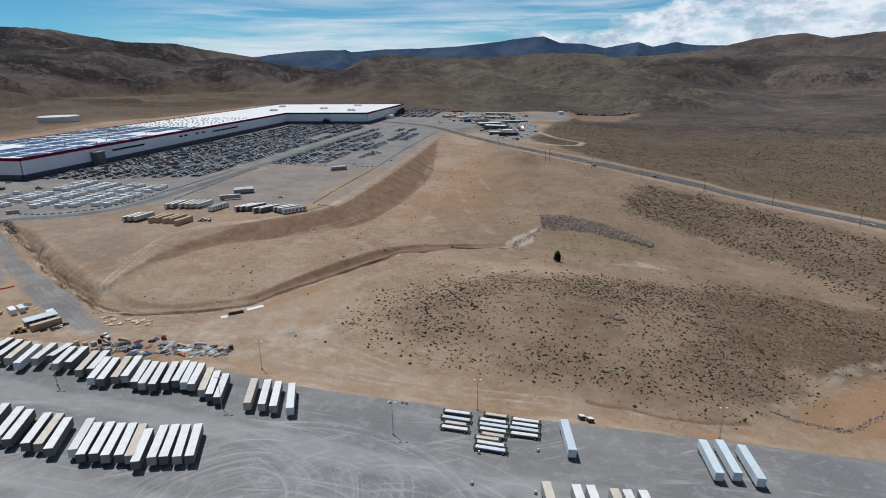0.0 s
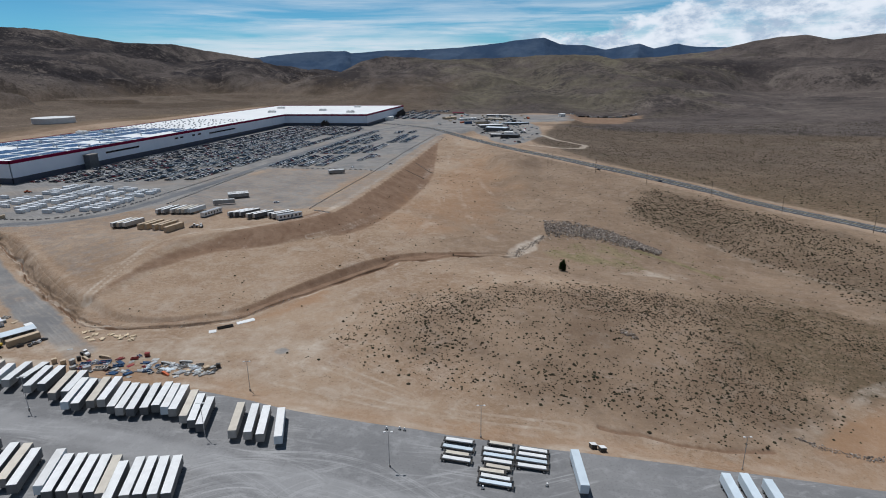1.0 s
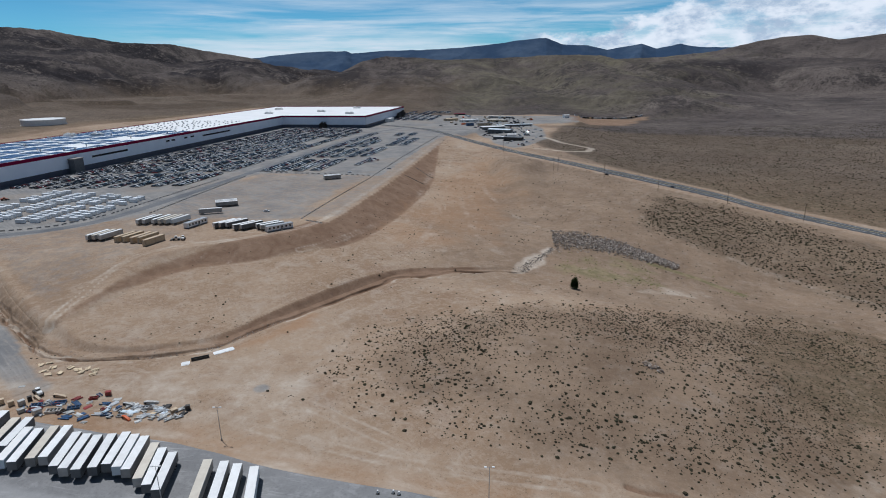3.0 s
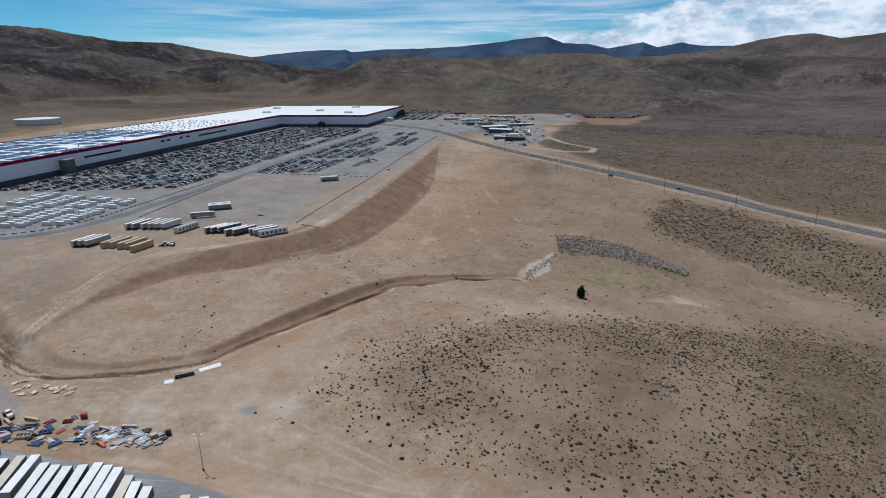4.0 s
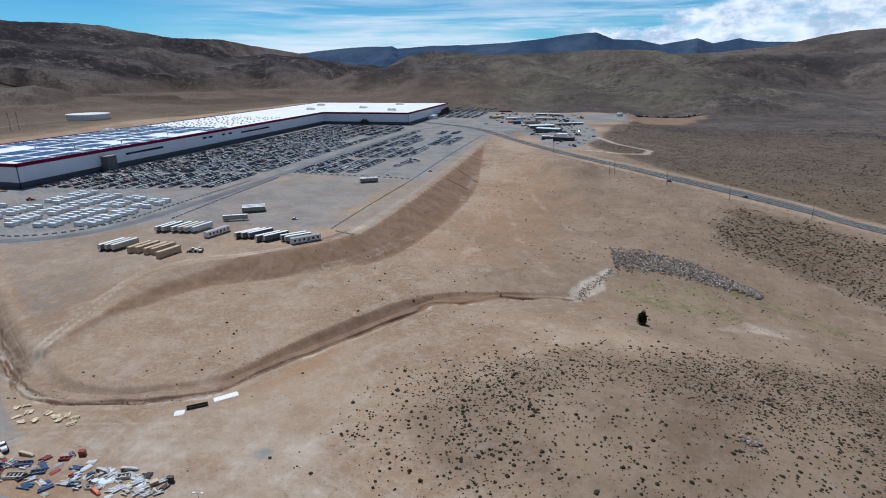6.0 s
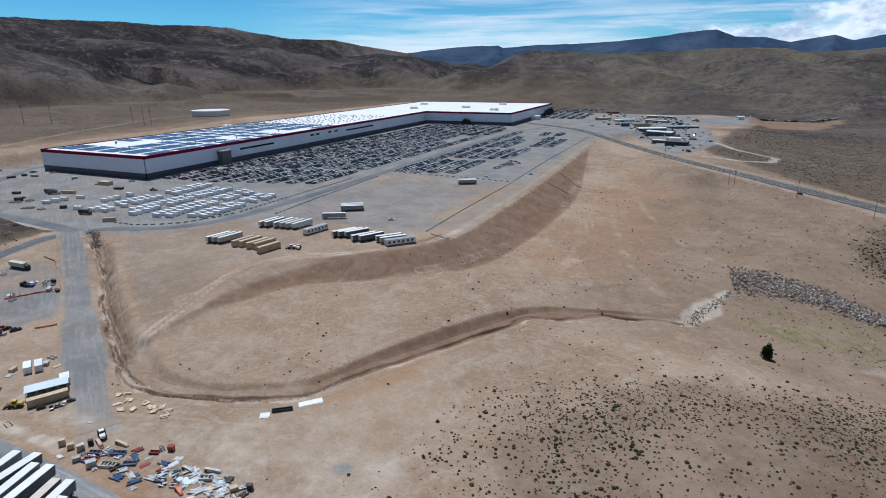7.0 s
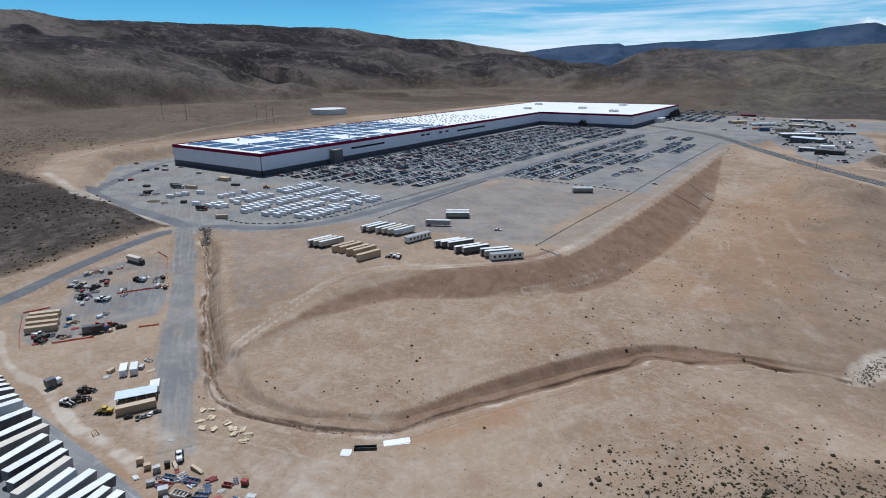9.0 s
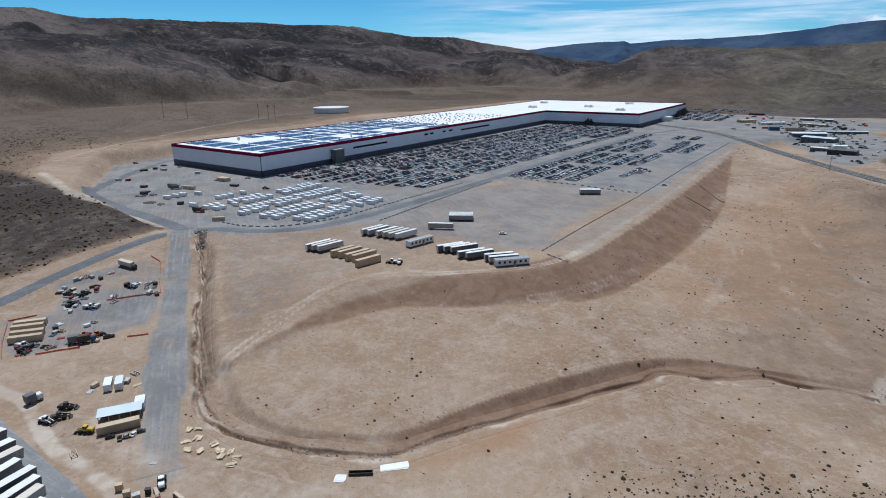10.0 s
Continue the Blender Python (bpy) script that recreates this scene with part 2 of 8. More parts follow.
def ridge_height(x, y, rows, front, back, wob):
    """Height over the eye's datum of a lower ridge, and how near its crest a place is (0 to 1)."""
    pts = [(EYE0[0] - r * math.sin(radians(a)), EYE0[1] + r * math.cos(radians(a)), 116 + r * math.tan(radians(e)), r) for a, r, e in rows]
    here = np.hypot(x - EYE0[0], y - EYE0[1])
    best, near = np.full(np.shape(x), -1e3), np.zeros(np.shape(x))
    for (ax, ay, az_, ar), (bx, by, bz, br) in zip(pts[:-1], pts[1:]):
        dx, dy = bx - ax, by - ay
        k = np.clip(((x - ax) * dx + (y - ay) * dy) / (dx * dx + dy * dy), 0, 1)
        d = np.hypot(x - ax - k * dx, y - ay - k * dy)
        reach = np.where(here < ar + k * (br - ar), front, back)
        q = np.clip(d / reach * (1 + 0.45 * wob), 0, 3)
        h = az_ + k * (bz - az_) - 34 * q ** 1.4 - 45 * np.clip(q - 1, 0, None) - 60 * np.clip(q - 1.4, 0, None)
        near = np.maximum(near, step(q, 1.25, 0.35))
        best = np.maximum(best, h)
    return best, near


def craggy(x, y):
    """Where dark rock breaks through on the far slopes, 0 to 1."""
    x, y = np.asarray(x, float), np.asarray(y, float)
    az, r = polar(x, y)
    total = np.zeros(np.shape(x))
    m = (r > 1150) & (az > -40) & (az < 90)
    x, y, az, r = x[m], y[m], az[m], r[m]
    some = step(fbm(x, y, 330, 5, 0.62) + 0.22 * fbm(az * 38, r * 0.3, 90, 3), 0.0, 0.22) * (0.4 + 0.6 * step(az, 8, 24))
    wob, patchy = fbm(x, y, 260, 4), step(fbm(x, y, 150, 5, 0.6), -0.18, 0.1)
    bare = step(fbm(x, y, 80, 4, 0.6), -0.5, -0.1)
    for rows, front, back, share in RIDGES:
        some = np.maximum(some, share * (np.maximum(patchy, bare) if share > 0.75 else patchy) * ridge_height(x, y, rows, front, back, wob)[1])
    total[m] = some
    return total


def range_height(az, r, rows, wobble):
    a = [k[0] for k in rows][::-1]
    el, foot, crest = (np.interp(az, a, [k[i] for k in rows][::-1]) for i in (1, 2, 3))
    top = 116 + crest * np.tan(np.radians(el))
    s = (r - foot) / (crest - foot)
    s = np.clip(s + wobble / (crest - foot) * step(s, 1.0, 0.7), 0, None)
    up = np.where(s < 1, s ** 1.6 * (1 - 0.1 * np.sin(np.pi * np.clip(s, 0, 1))), np.clip(1 - 0.35 * (s - 1), 0.3, 1))
    return top * up, np.clip(s, 0, 1)


def range_land(x, y, fine):
    """Height of the ranges and of the ridges in front of them."""
    az, r = polar(x, y)
    wob = 130 * fbm(x, y, 520, 3) - 40
    away = np.where(az > 115, az - 360, az)
    hills, up = range_height(az, r, WEST_RANGE, wob)
    for h, s in (range_height(np.clip(az, -60, 60), r, GREEN_HILL, wob * 0.6), range_height(away, r, EAST_RANGE, wob)):
        up = np.where(h > hills, s, up)
        hills = np.maximum(hills, h)
    high = step(hills, 2, 60)
    if fine:
        # spurs and gullies that run down the slopes, fading out at the crest line
        flank = step(up, 0.2, 0.55) * step(up, 1.0, 0.8) * step(hills, 10, 130)
        spur = ridged(az * 38 + 90 * fbm(x, y, 420, 3), r * 0.36, 270, 4)
        hills = hills + high * (flank * ((spur - 0.45) * 90 + fbm(x, y, 330, 3) * 30) + (ridged(x, y, 120, 3) - 0.5) * 9 * step(up, 1.0, 0.9) + fbm(x, y, 46, 3) * 2.6)
    m = (r > 760) & (az > -34) & (az < 84)
    px, py, low = x[m], y[m], hills[m]
    if px.size:
        wob = fbm(px, py, 260, 4)
        broken = (ridged(px, py, 90, 4) - 0.5) * 16 if fine else 0.0
        for rows, front, back, share in RIDGES:
            h, near = ridge_height(px, py, rows, front, back, wob)
            d = h + near * broken - low
            low = low + np.where(d > 8, d, np.where(d < -8, 0, (d + 8) ** 2 / 32))
        hills[m] = low
    return hills


def ditch_side(x, y):
    """Signed distance to the ditch, positive above it; a large number far off."""
    x, y = np.asarray(x, float), np.asarray(y, float)
    d = np.full(np.shape(x), -1e6)
    m = (x > -440) & (x < 40) & (y > 170) & (y < 450)
    if np.any(m):
        d[m] = beside_line(x[m], y[m], DITCH)
    return d


def land(x, y, fine=True):
    """Height of the ground in metres."""
    x, y = np.asarray(x, float), np.asarray(y, float)
    kx, kz = [k[0] for k in NATIVE], [k[1] for k in NATIVE]
    z = sum(np.interp(x + d, kx, kz) for d in (-24, -12, 0, 12, 24)) / 5
    z = z + 7.5 * step(y, 225, 330) * step(x, -300, -365) * step(x, -900, -420)
    z = z + 7.5 * np.exp(-((x - 15) / 70) ** 2 - ((y - 288) / 56) ** 2)              # scrub hill
    z = z - 7.0 * np.exp(-((x - 130) / 60) ** 2 - ((y - 425) / 60) ** 2)             # hollow behind it
    z = z + 0.06 * np.clip(y - 400, 0, 300) * step(x, -200, 0)
    z = z + step(y, 190, 172) * (-0.05 * x - z) * step(x, -330, -240) * step(x, 330, 200)      # levelled trailer yard
    pad = to_line(x, y, FACTORY_PAD, True)
    rough = step(pad, -2, 40)
    if fine:
        z = z + fbm(x, y, 60, 4) * (0.8 - 0.4 * step(y, 430, 600)) * rough * step(y, 176, 215) + fbm(x, y, 240, 2) * 0.7 * rough * step(y, 300, 700)
    # cut and fill of the bench below the factory, then of the factory ground itself
    d = np.full(np.shape(x), 1e6)
    m = (x > -560) & (x < 330) & (y > 0) & (y < 1250)
    d[m] = to_line(x[m], y[m], BENCH, True)
    east = step(x, -60, 0)
    level = 8.5 - 0.062 * (x + 200) + 0.02 * (y - 270) - 5.5 * np.exp(-((y - 610) / 170) ** 2) * step(y, 340, 480)
    level = level + 2.2 * np.exp(-((x + 112) / 34) ** 2 - ((y - 322) / 48) ** 2)
    if fine:
        level = level + fbm(x, y, 45, 4) * 0.3
    k = np.clip(d, 0, None) * (0.75 * (1 - east) + 0.12 * east)
    z = np.clip(z, level - k, level + k)
    d = pad
    level = 16.5 - 0.085 * np.clip(325 - y, 0, 90) * step(x, -360, -330)
    k = np.clip(d, 0, None) * (0.42 + 0.45 * step((y - 251) + 0.6 * (x + 221), 2, -4) * step(x, -200, -220))
    z = np.clip(z, level - k, level + k)
    # the highway's own even grade, in cut and fill
    k = step(near_line(x, y, [(-212, 1070), (-175, 1014), (-140, 953), (-105, 894), (-68, 836), (-28, 781), (18, 733), (58, 696), (108, 659), (160, 618)]), 32, 9)
    z = z * (1 - k) + np.interp(y, [560, 618, 659, 696, 733, 781, 836, 894, 953, 1014], [-6.6, -1.2, 4.6, 9.6, 12.8, 14.7, 15.3, 15.6, 15.9, 16.4]) * k
    # water-worn ditch
    side = ditch_side(x, y)
    dd = np.abs(side)
    if fine:
        side = side + fbm(x, y, 13, 4) * 2.2 * step(dd, 20, 8)
    deep = np.clip(0.8 + 1.5 * fbm(x, y, 26, 3), 0.15, 1.6)
    z = z - 1.9 * deep * (0.5 + 0.6 * step(x, -98, -72)) * step(side, 1.0, 0.25) * step(side, -4.2, -0.6)       # steep bank above, washed slope below
    cut = np.abs(side + 1.9 + 2.4 * fbm(x, y, 17, 3))
    z = z - 1.5 * step(cut, 1.3, 0.35) * step(x, -150, -185) * step(dd, 8, 6)
    if fine:
        z = z + fbm(x, y, 5, 3) * 1.1 * step(dd, 8, 3) * step(x, -190, -215)
    z = z - 0.9 * step(near_line(x, y, [(22, 196), (28, 195), (36, 195.7), (48, 193.7), (64, 194.6), (80, 199)]), 1.8, 0.3)      # washed-out scarp
    # ranges, for what lies far enough off
    far = np.hypot(x - EYE0[0], y - EYE0[1]) > 540
    if np.any(far):
        hills = np.zeros(np.shape(z))
        hills[far] = range_land(x[far], y[far], fine)
        out = step(pad, 0, 160)
        z = z * (1 - step(hills, 2, 60) * out) + np.maximum(hills, 0) * out
        flat = step(np.hypot(x + 842, y - 905), 190, 38)          # levelled ground of the water tank
        z = z * (1 - flat) + TANK_FLOOR * flat
    return z


class Survey:
    """Heights of the ground on a regular grid, to look up quickly."""

    def __init__(self, x0, x1, y0, y1, d):
        self.x0, self.y0, self.d = x0, y0, d
        gx, gy = np.meshgrid(np.arange(x0, x1 + d, d), np.arange(y0, y1 + d, d), indexing="ij")
        self.z = land(gx, gy)

    def holds(self, x, y):
        i, j = (x - self.x0) / self.d, (y - self.y0) / self.d
        return 0 <= i < self.z.shape[0] - 1 and 0 <= j < self.z.shape[1] - 1

    def at(self, x, y):
        i, j = (x - self.x0) / self.d, (y - self.y0) / self.d
        a, b = int(i), int(j)
        u, v = i - a, j - b
        z = self.z
        return float((z[a, b] * (1 - u) + z[a + 1, b] * u) * (1 - v) + (z[a, b + 1] * (1 - u) + z[a + 1, b + 1] * u) * v)


SURVEYS = (Survey(-400, 150, 115, 480, 1.5), Survey(-960, 420, 60, 1640, 8.0))


def ground_at(x, y):
    for s in SURVEYS:
        if s.holds(x, y):
            return s.at(x, y)
    return float(land(np.array([x]), np.array([y]))[0])

# ---------------------------------------------------------------- materials
class Nodes:
    """Short hand for a material's node tree."""

    def __init__(self, name):
        self.mat = bpy.data.materials.new(name)
        self.mat.use_nodes = True
        self.tree = self.mat.node_tree
        self.bsdf = self.tree.nodes["Principled BSDF"]
        self.place = None

    def put(self, socket, v):
        if isinstance(v, (int, float)):
            socket.default_value = v
        elif isinstance(v, tuple):
            socket.default_value = (*v, 1) if len(v) == 3 and len(socket.default_value) == 4 else v
        else:
            self.tree.links.new(v, socket)

    def math(self, op, a, b=0.5):
        n = self.tree.nodes.new("ShaderNodeMath")
        n.operation = op
        self.put(n.inputs[0], a), self.put(n.inputs[1], b)
        return n.outputs[0]

    def ramp(self, v, lo, hi, a=0.0, b=1.0):
        n = self.tree.nodes.new("ShaderNodeMapRange")
        n.interpolation_type = "SMOOTHSTEP"
        for k, u in (("Value", v), ("From Min", lo), ("From Max", hi), ("To Min", a), ("To Max", b)):
            self.put(n.inputs[k], u)
        return n.outputs[0]

    def mix(self, f, a, b, blend="MIX"):
        n = self.tree.nodes.new("ShaderNodeMix")
        n.data_type, n.blend_type = "RGBA", blend
        self.put(n.inputs[0], f), self.put(n.inputs[6], a), self.put(n.inputs[7], b)
        return n.outputs[2]

    def world(self):
        return self.tree.nodes.new("ShaderNodeNewGeometry").outputs["Position"]

    def own(self):
        """Object coordinates, shifted from one object to the next."""
        if self.place is None:
            t = self.tree.nodes.new("ShaderNodeTexCoord").outputs["Object"]
            r = self.tree.nodes.new("ShaderNodeObjectInfo").outputs["Random"]
            n = self.tree.nodes.new("ShaderNodeVectorMath")
            n.operation = "ADD"
            self.put(n.inputs[0], t), self.put(n.inputs[1], self.math("MULTIPLY", r, 97.0))
            self.place = n.outputs[0]
        return self.place

    def random(self):
        return self.tree.nodes.new("ShaderNodeObjectInfo").outputs["Random"]

    def island(self):
        return self.tree.nodes.new("ShaderNodeNewGeometry").outputs["Random Per Island"]

    def noise(self, where, metres, detail=4, rough=0.55, stretch=(1, 1, 1), turn=0.0, distort=0.0, shift=0.0):
        if turn:
            t = self.tree.nodes.new("ShaderNodeMapping")
            t.inputs["Rotation"].default_value = (0, 0, radians(turn))
            self.put(t.inputs["Vector"], where)
            where = t.outputs[0]
        m = self.tree.nodes.new("ShaderNodeMapping")
        m.inputs["Scale"].default_value = [s / metres for s in stretch]
        m.inputs["Location"].default_value = (shift, shift, shift)
        self.put(m.inputs["Vector"], where)
        n = self.tree.nodes.new("ShaderNodeTexNoise")
        n.inputs["Scale"].default_value, n.inputs["Detail"].default_value = 1.0, detail
        n.inputs["Roughness"].default_value, n.inputs["Distortion"].default_value = rough, distort
        self.put(n.inputs["Vector"], m.outputs[0])
        return n.outputs["Fac"]

    def cells(self, where, metres, feature="F1", out="Distance"):
        m = self.tree.nodes.new("ShaderNodeVectorMath")
        m.operation = "SCALE"
        m.inputs["Scale"].default_value = 1 / metres
        self.put(m.inputs[0], where)
        n = self.tree.nodes.new("ShaderNodeTexVoronoi")
        n.feature = feature
        self.put(n.inputs["Vector"], m.outputs[0])
        return n.outputs[out]

    def attr(self, name):
        n = self.tree.nodes.new("ShaderNodeAttribute")
        n.attribute_name = name
        s = self.tree.nodes.new("ShaderNodeSeparateColor")
        self.tree.links.new(n.outputs["Color"], s.inputs[0])
        return s.outputs

    def bump(self, h, strength, depth):
        n = self.tree.nodes.new("ShaderNodeBump")
        n.inputs["Strength"].default_value, n.inputs["Distance"].default_value = strength, depth
        self.put(n.inputs["Height"], h)
        self.put(self.bsdf.inputs["Normal"], n.outputs[0])

    def done(self, colour, rough=0.85, metal=0.0, spec=0.3):
        self.put(self.bsdf.inputs["Base Color"], colour)
        self.put(self.bsdf.inputs["Roughness"], rough)
        self.put(self.bsdf.inputs["Metallic"], metal)
        self.put(self.bsdf.inputs["Specular IOR Level"], spec)
        return self.mat


def surface(name, colour, other=None, size=1.0, rough=0.7, metal=0.0, bump=0.15, grime=(0.16, 0.13, 0.10), dirty=0.35, vary=0.12, spec=0.4):
    """A painted, metal, wood or plastic surface with patchy tone, grime in blotches and streaks, and a slight change from thing to thing."""
    n = Nodes(name)
    p = n.own()
    other = other or tuple(c * 0.82 for c in colour)
    c = n.mix(n.ramp(n.noise(p, size, 5, 0.6), 0.35, 0.68), colour, other)
    c = n.mix(n.math("MULTIPLY", n.ramp(n.noise(p, size * 2.6, 6, 0.65, (1, 1, 0.45), shift=3.0), 0.5, 0.78), dirty), c, grime)
    shade = n.ramp(n.random(), 0.0, 1.0, 1.0 - vary, 1.0 + vary)
    c = n.mix(1.0, c, n.mix(1.0, (1.0, 1.0, 1.0), shade, "MULTIPLY"), "MULTIPLY")
    fine = n.noise(p, size * 0.12, 3)
    n.bump(fine, bump, size * 0.05)
    return n.done(c, n.ramp(fine, 0.3, 0.7, rough - 0.1, rough + 0.1), metal, spec)


def many_tones(name, tones, rough=0.5, metal=0.0, by_island=False, spec=0.5, grime=0.25):
    """One of several colours for each thing (or each piece of a joined mesh), dusty in places."""
    n = Nodes(name)
    r = n.tree.nodes.new("ShaderNodeValToRGB")
    r.color_ramp.interpolation = "CONSTANT"
    r.color_ramp.elements.remove(r.color_ramp.elements[1])
    r.color_ramp.elements[0].position, r.color_ramp.elements[0].color = 0.0, (*tones[0], 1)
    for i, c in enumerate(tones[1:], 1):
        r.color_ramp.elements.new(i / len(tones)).color = (*c, 1)
    n.put(r.inputs[0], n.island() if by_island else n.random())
    p = n.world()
    c = n.mix(n.math("MULTIPLY", n.ramp(n.noise(p, 1.4, 4), 0.4, 0.75), grime), r.outputs[0], (0.30, 0.25, 0.20))
    n.bump(n.noise(p, 0.3, 3), 0.1, 0.05)
    return n.done(c, rough, metal, spec)


def dusty_earth(n, p):
    """Graded desert soil: tan with paler scrapes, rusty blotches, wheel tracks and small stones."""
    big = n.noise(p, 70, 6, 0.62)
    mid = n.noise(p, 11, 6, 0.66, distort=0.8)
    c = n.mix(n.ramp(big, 0.36, 0.66), (0.276, 0.186, 0.119), (0.376, 0.274, 0.189))
    c = n.mix(n.math("MULTIPLY", n.ramp(mid, 0.46, 0.70), 0.6), c, (0.43, 0.352, 0.278))
    c = n.mix(n.math("MULTIPLY", n.ramp(n.noise(p, 26, 6, 0.66, shift=9.0), 0.50, 0.72), 0.6), c, (0.240, 0.152, 0.099))
    for turn, shift in ((24, 0.0), (-38, 5.0), (66, 11.0)):
        t = n.ramp(n.noise(p, 2.6, 5, 0.65, (1, 0.06, 1), turn, 0.5, shift), 0.54, 0.66)
        t = n.math("MULTIPLY", t, n.ramp(n.noise(p, 45, 3, 0.5, shift=shift + 2), 0.46, 0.60))
        c = n.mix(n.math("MULTIPLY", t, 0.22), c, (0.45, 0.375, 0.30))
    grain = n.noise(p, 2.6, 7, 0.8, shift=2.5)
    c = n.mix(n.ramp(grain, 0.34, 0.66, 0.0, 0.30), c, n.mix(n.ramp(grain, 0.46, 0.56), (0.19, 0.130, 0.088), (0.45, 0.37, 0.29)))
    tufts = n.math("MULTIPLY", n.ramp(n.noise(p, 1.5, 3, 0.7, shift=31.0), 0.60, 0.68), n.ramp(n.noise(p, 34, 4, 0.6, shift=7.0), 0.40, 0.64))
    c = n.mix(n.math("MULTIPLY", tufts, 0.7), c, (0.105, 0.078, 0.052))
    stones = n.ramp(n.noise(p, 0.9, 3, 0.7), 0.60, 0.68)
    c = n.mix(n.math("MULTIPLY", stones, 0.55), c, (0.14, 0.10, 0.072))
    return c, mid


def make_ground():
    n = Nodes("desert_ground")
    p = n.world()
    scrub, gravel, rock = n.attr("zone")[:3]
    fresh_dark, green, pale = n.attr("cover")[:3]
    crag, rusty, thick = n.attr("tint")[:3]
    c, mid = dusty_earth(n, p)
    edge = n.noise(p, 6, 6, 0.7)

    def ragged(mask, lo=0.3, hi=0.7):
        return n.ramp(n.math("ADD", mask, n.math("MULTIPLY", n.math("SUBTRACT", edge, 0.5), 0.9)), lo, hi)

    # soil under sagebrush: greyer, stony, mottled with lichen crust and pale gravel
    soil = n.mix(n.ramp(n.noise(p, 38, 6, 0.62, shift=4.0), 0.38, 0.66), (0.184, 0.127, 0.085), (0.264, 0.188, 0.128))
    soil = n.mix(n.math("MULTIPLY", n.ramp(n.noise(p, 8, 6, 0.7, shift=1.0), 0.48, 0.72), 0.55), soil, (0.300, 0.240, 0.190))
    soil = n.mix(n.math("MULTIPLY", n.ramp(n.noise(p, 2.6, 5, 0.75, shift=6.0), 0.50, 0.68), 0.35), soil, (0.098, 0.074, 0.051))
    soil = n.mix(n.math("MULTIPLY", n.ramp(n.noise(p, 1.3, 4, 0.75, shift=16.0), 0.56, 0.70), 0.35), soil, (0.36, 0.29, 0.225))
    # low growth too small and too dense to stand singly
    low = n.ramp(n.math("ADD", n.math("MULTIPLY", n.noise(p, 3.4, 4, 0.75, shift=13.0), 0.75), n.math("MULTIPLY", n.noise(p, 60, 5, 0.6, shift=21.0), 0.25)), 0.46, 0.56)
    soil = n.mix(n.math("MULTIPLY", n.math("MULTIPLY", low, thick), 0.8), soil, n.mix(n.ramp(n.noise(p, 90, 4, 0.6, shift=5.0), 0.4, 0.62), (0.062, 0.050, 0.032), (0.078, 0.070, 0.038)))
    soil = n.mix(n.math("MULTIPLY", thick, 0.5), soil, (0.127, 0.089, 0.053))
    c = n.mix(ragged(scrub, 0.12, 0.88), c, soil)
    # far slopes: brown sage cover broken by outcrops of dark volcanic rock
    cover = n.mix(n.ramp(n.noise(p, 300, 6, 0.6), 0.36, 0.66), (0.100, 0.081, 0.073), (0.156, 0.128, 0.112))
    cover = n.mix(n.math("MULTIPLY", n.ramp(n.noise(p, 130, 6, 0.66, shift=7.0), 0.50, 0.72), 0.7), cover, (0.215, 0.180, 0.152))
    cover = n.mix(n.math("MULTIPLY", n.ramp(n.noise(p, 45, 7, 0.72, shift=2.0), 0.48, 0.66), 0.7), cover, (0.062, 0.052, 0.046))
    cover = n.mix(n.math("MULTIPLY", n.ramp(n.noise(p, 13, 5, 0.78, shift=22.0), 0.52, 0.64), 0.7), cover, (0.044, 0.037, 0.033))
    cover = n.mix(n.math("MULTIPLY", n.ramp(n.noise(p, 5.0, 4, 0.75, shift=33.0), 0.51, 0.62), 0.6), cover, (0.048, 0.040, 0.035))
    cover = n.mix(n.math("MULTIPLY", n.ramp(n.math("ADD", green, n.math("MULTIPLY", n.math("SUBTRACT", n.noise(p, 160, 6, 0.65, shift=18.0), 0.5), 1.6)), 0.15, 0.75), 0.65), cover, n.mix(n.ramp(n.noise(p, 24, 5, 0.72, shift=3.0), 0.42, 0.60), (0.178, 0.156, 0.102), (0.104, 0.092, 0.063)))
    broken = n.ramp(n.math("ADD", n.math("MULTIPLY", n.noise(p, 95, 8, 0.72, (1, 1, 2.5), shift=5.0, distort=0.5), 0.5), n.math("MULTIPLY", n.noise(p, 15, 5, 0.75, shift=8.0), 0.5)), 0.40, 0.51)
    cover = n.mix(n.math("MULTIPLY", n.math("MULTIPLY", broken, crag), 0.95), cover, (0.017, 0.0145, 0.017))
    loose = n.ramp(n.math("ADD", n.math("MULTIPLY", n.noise(p, 240, 8, 0.7, shift=15.0), 0.55), n.math("MULTIPLY", n.noise(p, 16, 5, 0.75, shift=28.0), 0.45)), 0.53, 0.58)
    cover = n.mix(n.math("MULTIPLY", loose, 0.75), cover, (0.040, 0.034, 0.033))
    c = n.mix(rock, c, cover)
    # crushed grey gravel
    stone = n.mix(n.ramp(n.noise(p, 24, 6, 0.62, shift=3.0), 0.36, 0.66), (0.182, 0.178, 0.176), (0.268, 0.254, 0.236))
    stone = n.mix(n.math("MULTIPLY", n.ramp(n.noise(p, 7, 6, 0.66, shift=8.0), 0.5, 0.72), 0.5), stone, (0.35, 0.312, 0.270))
    stone = n.mix(n.math("MULTIPLY", n.ramp(n.noise(p, 55, 5, 0.6, shift=17.0), 0.50, 0.66), 0.5), stone, (0.275, 0.225, 0.180))
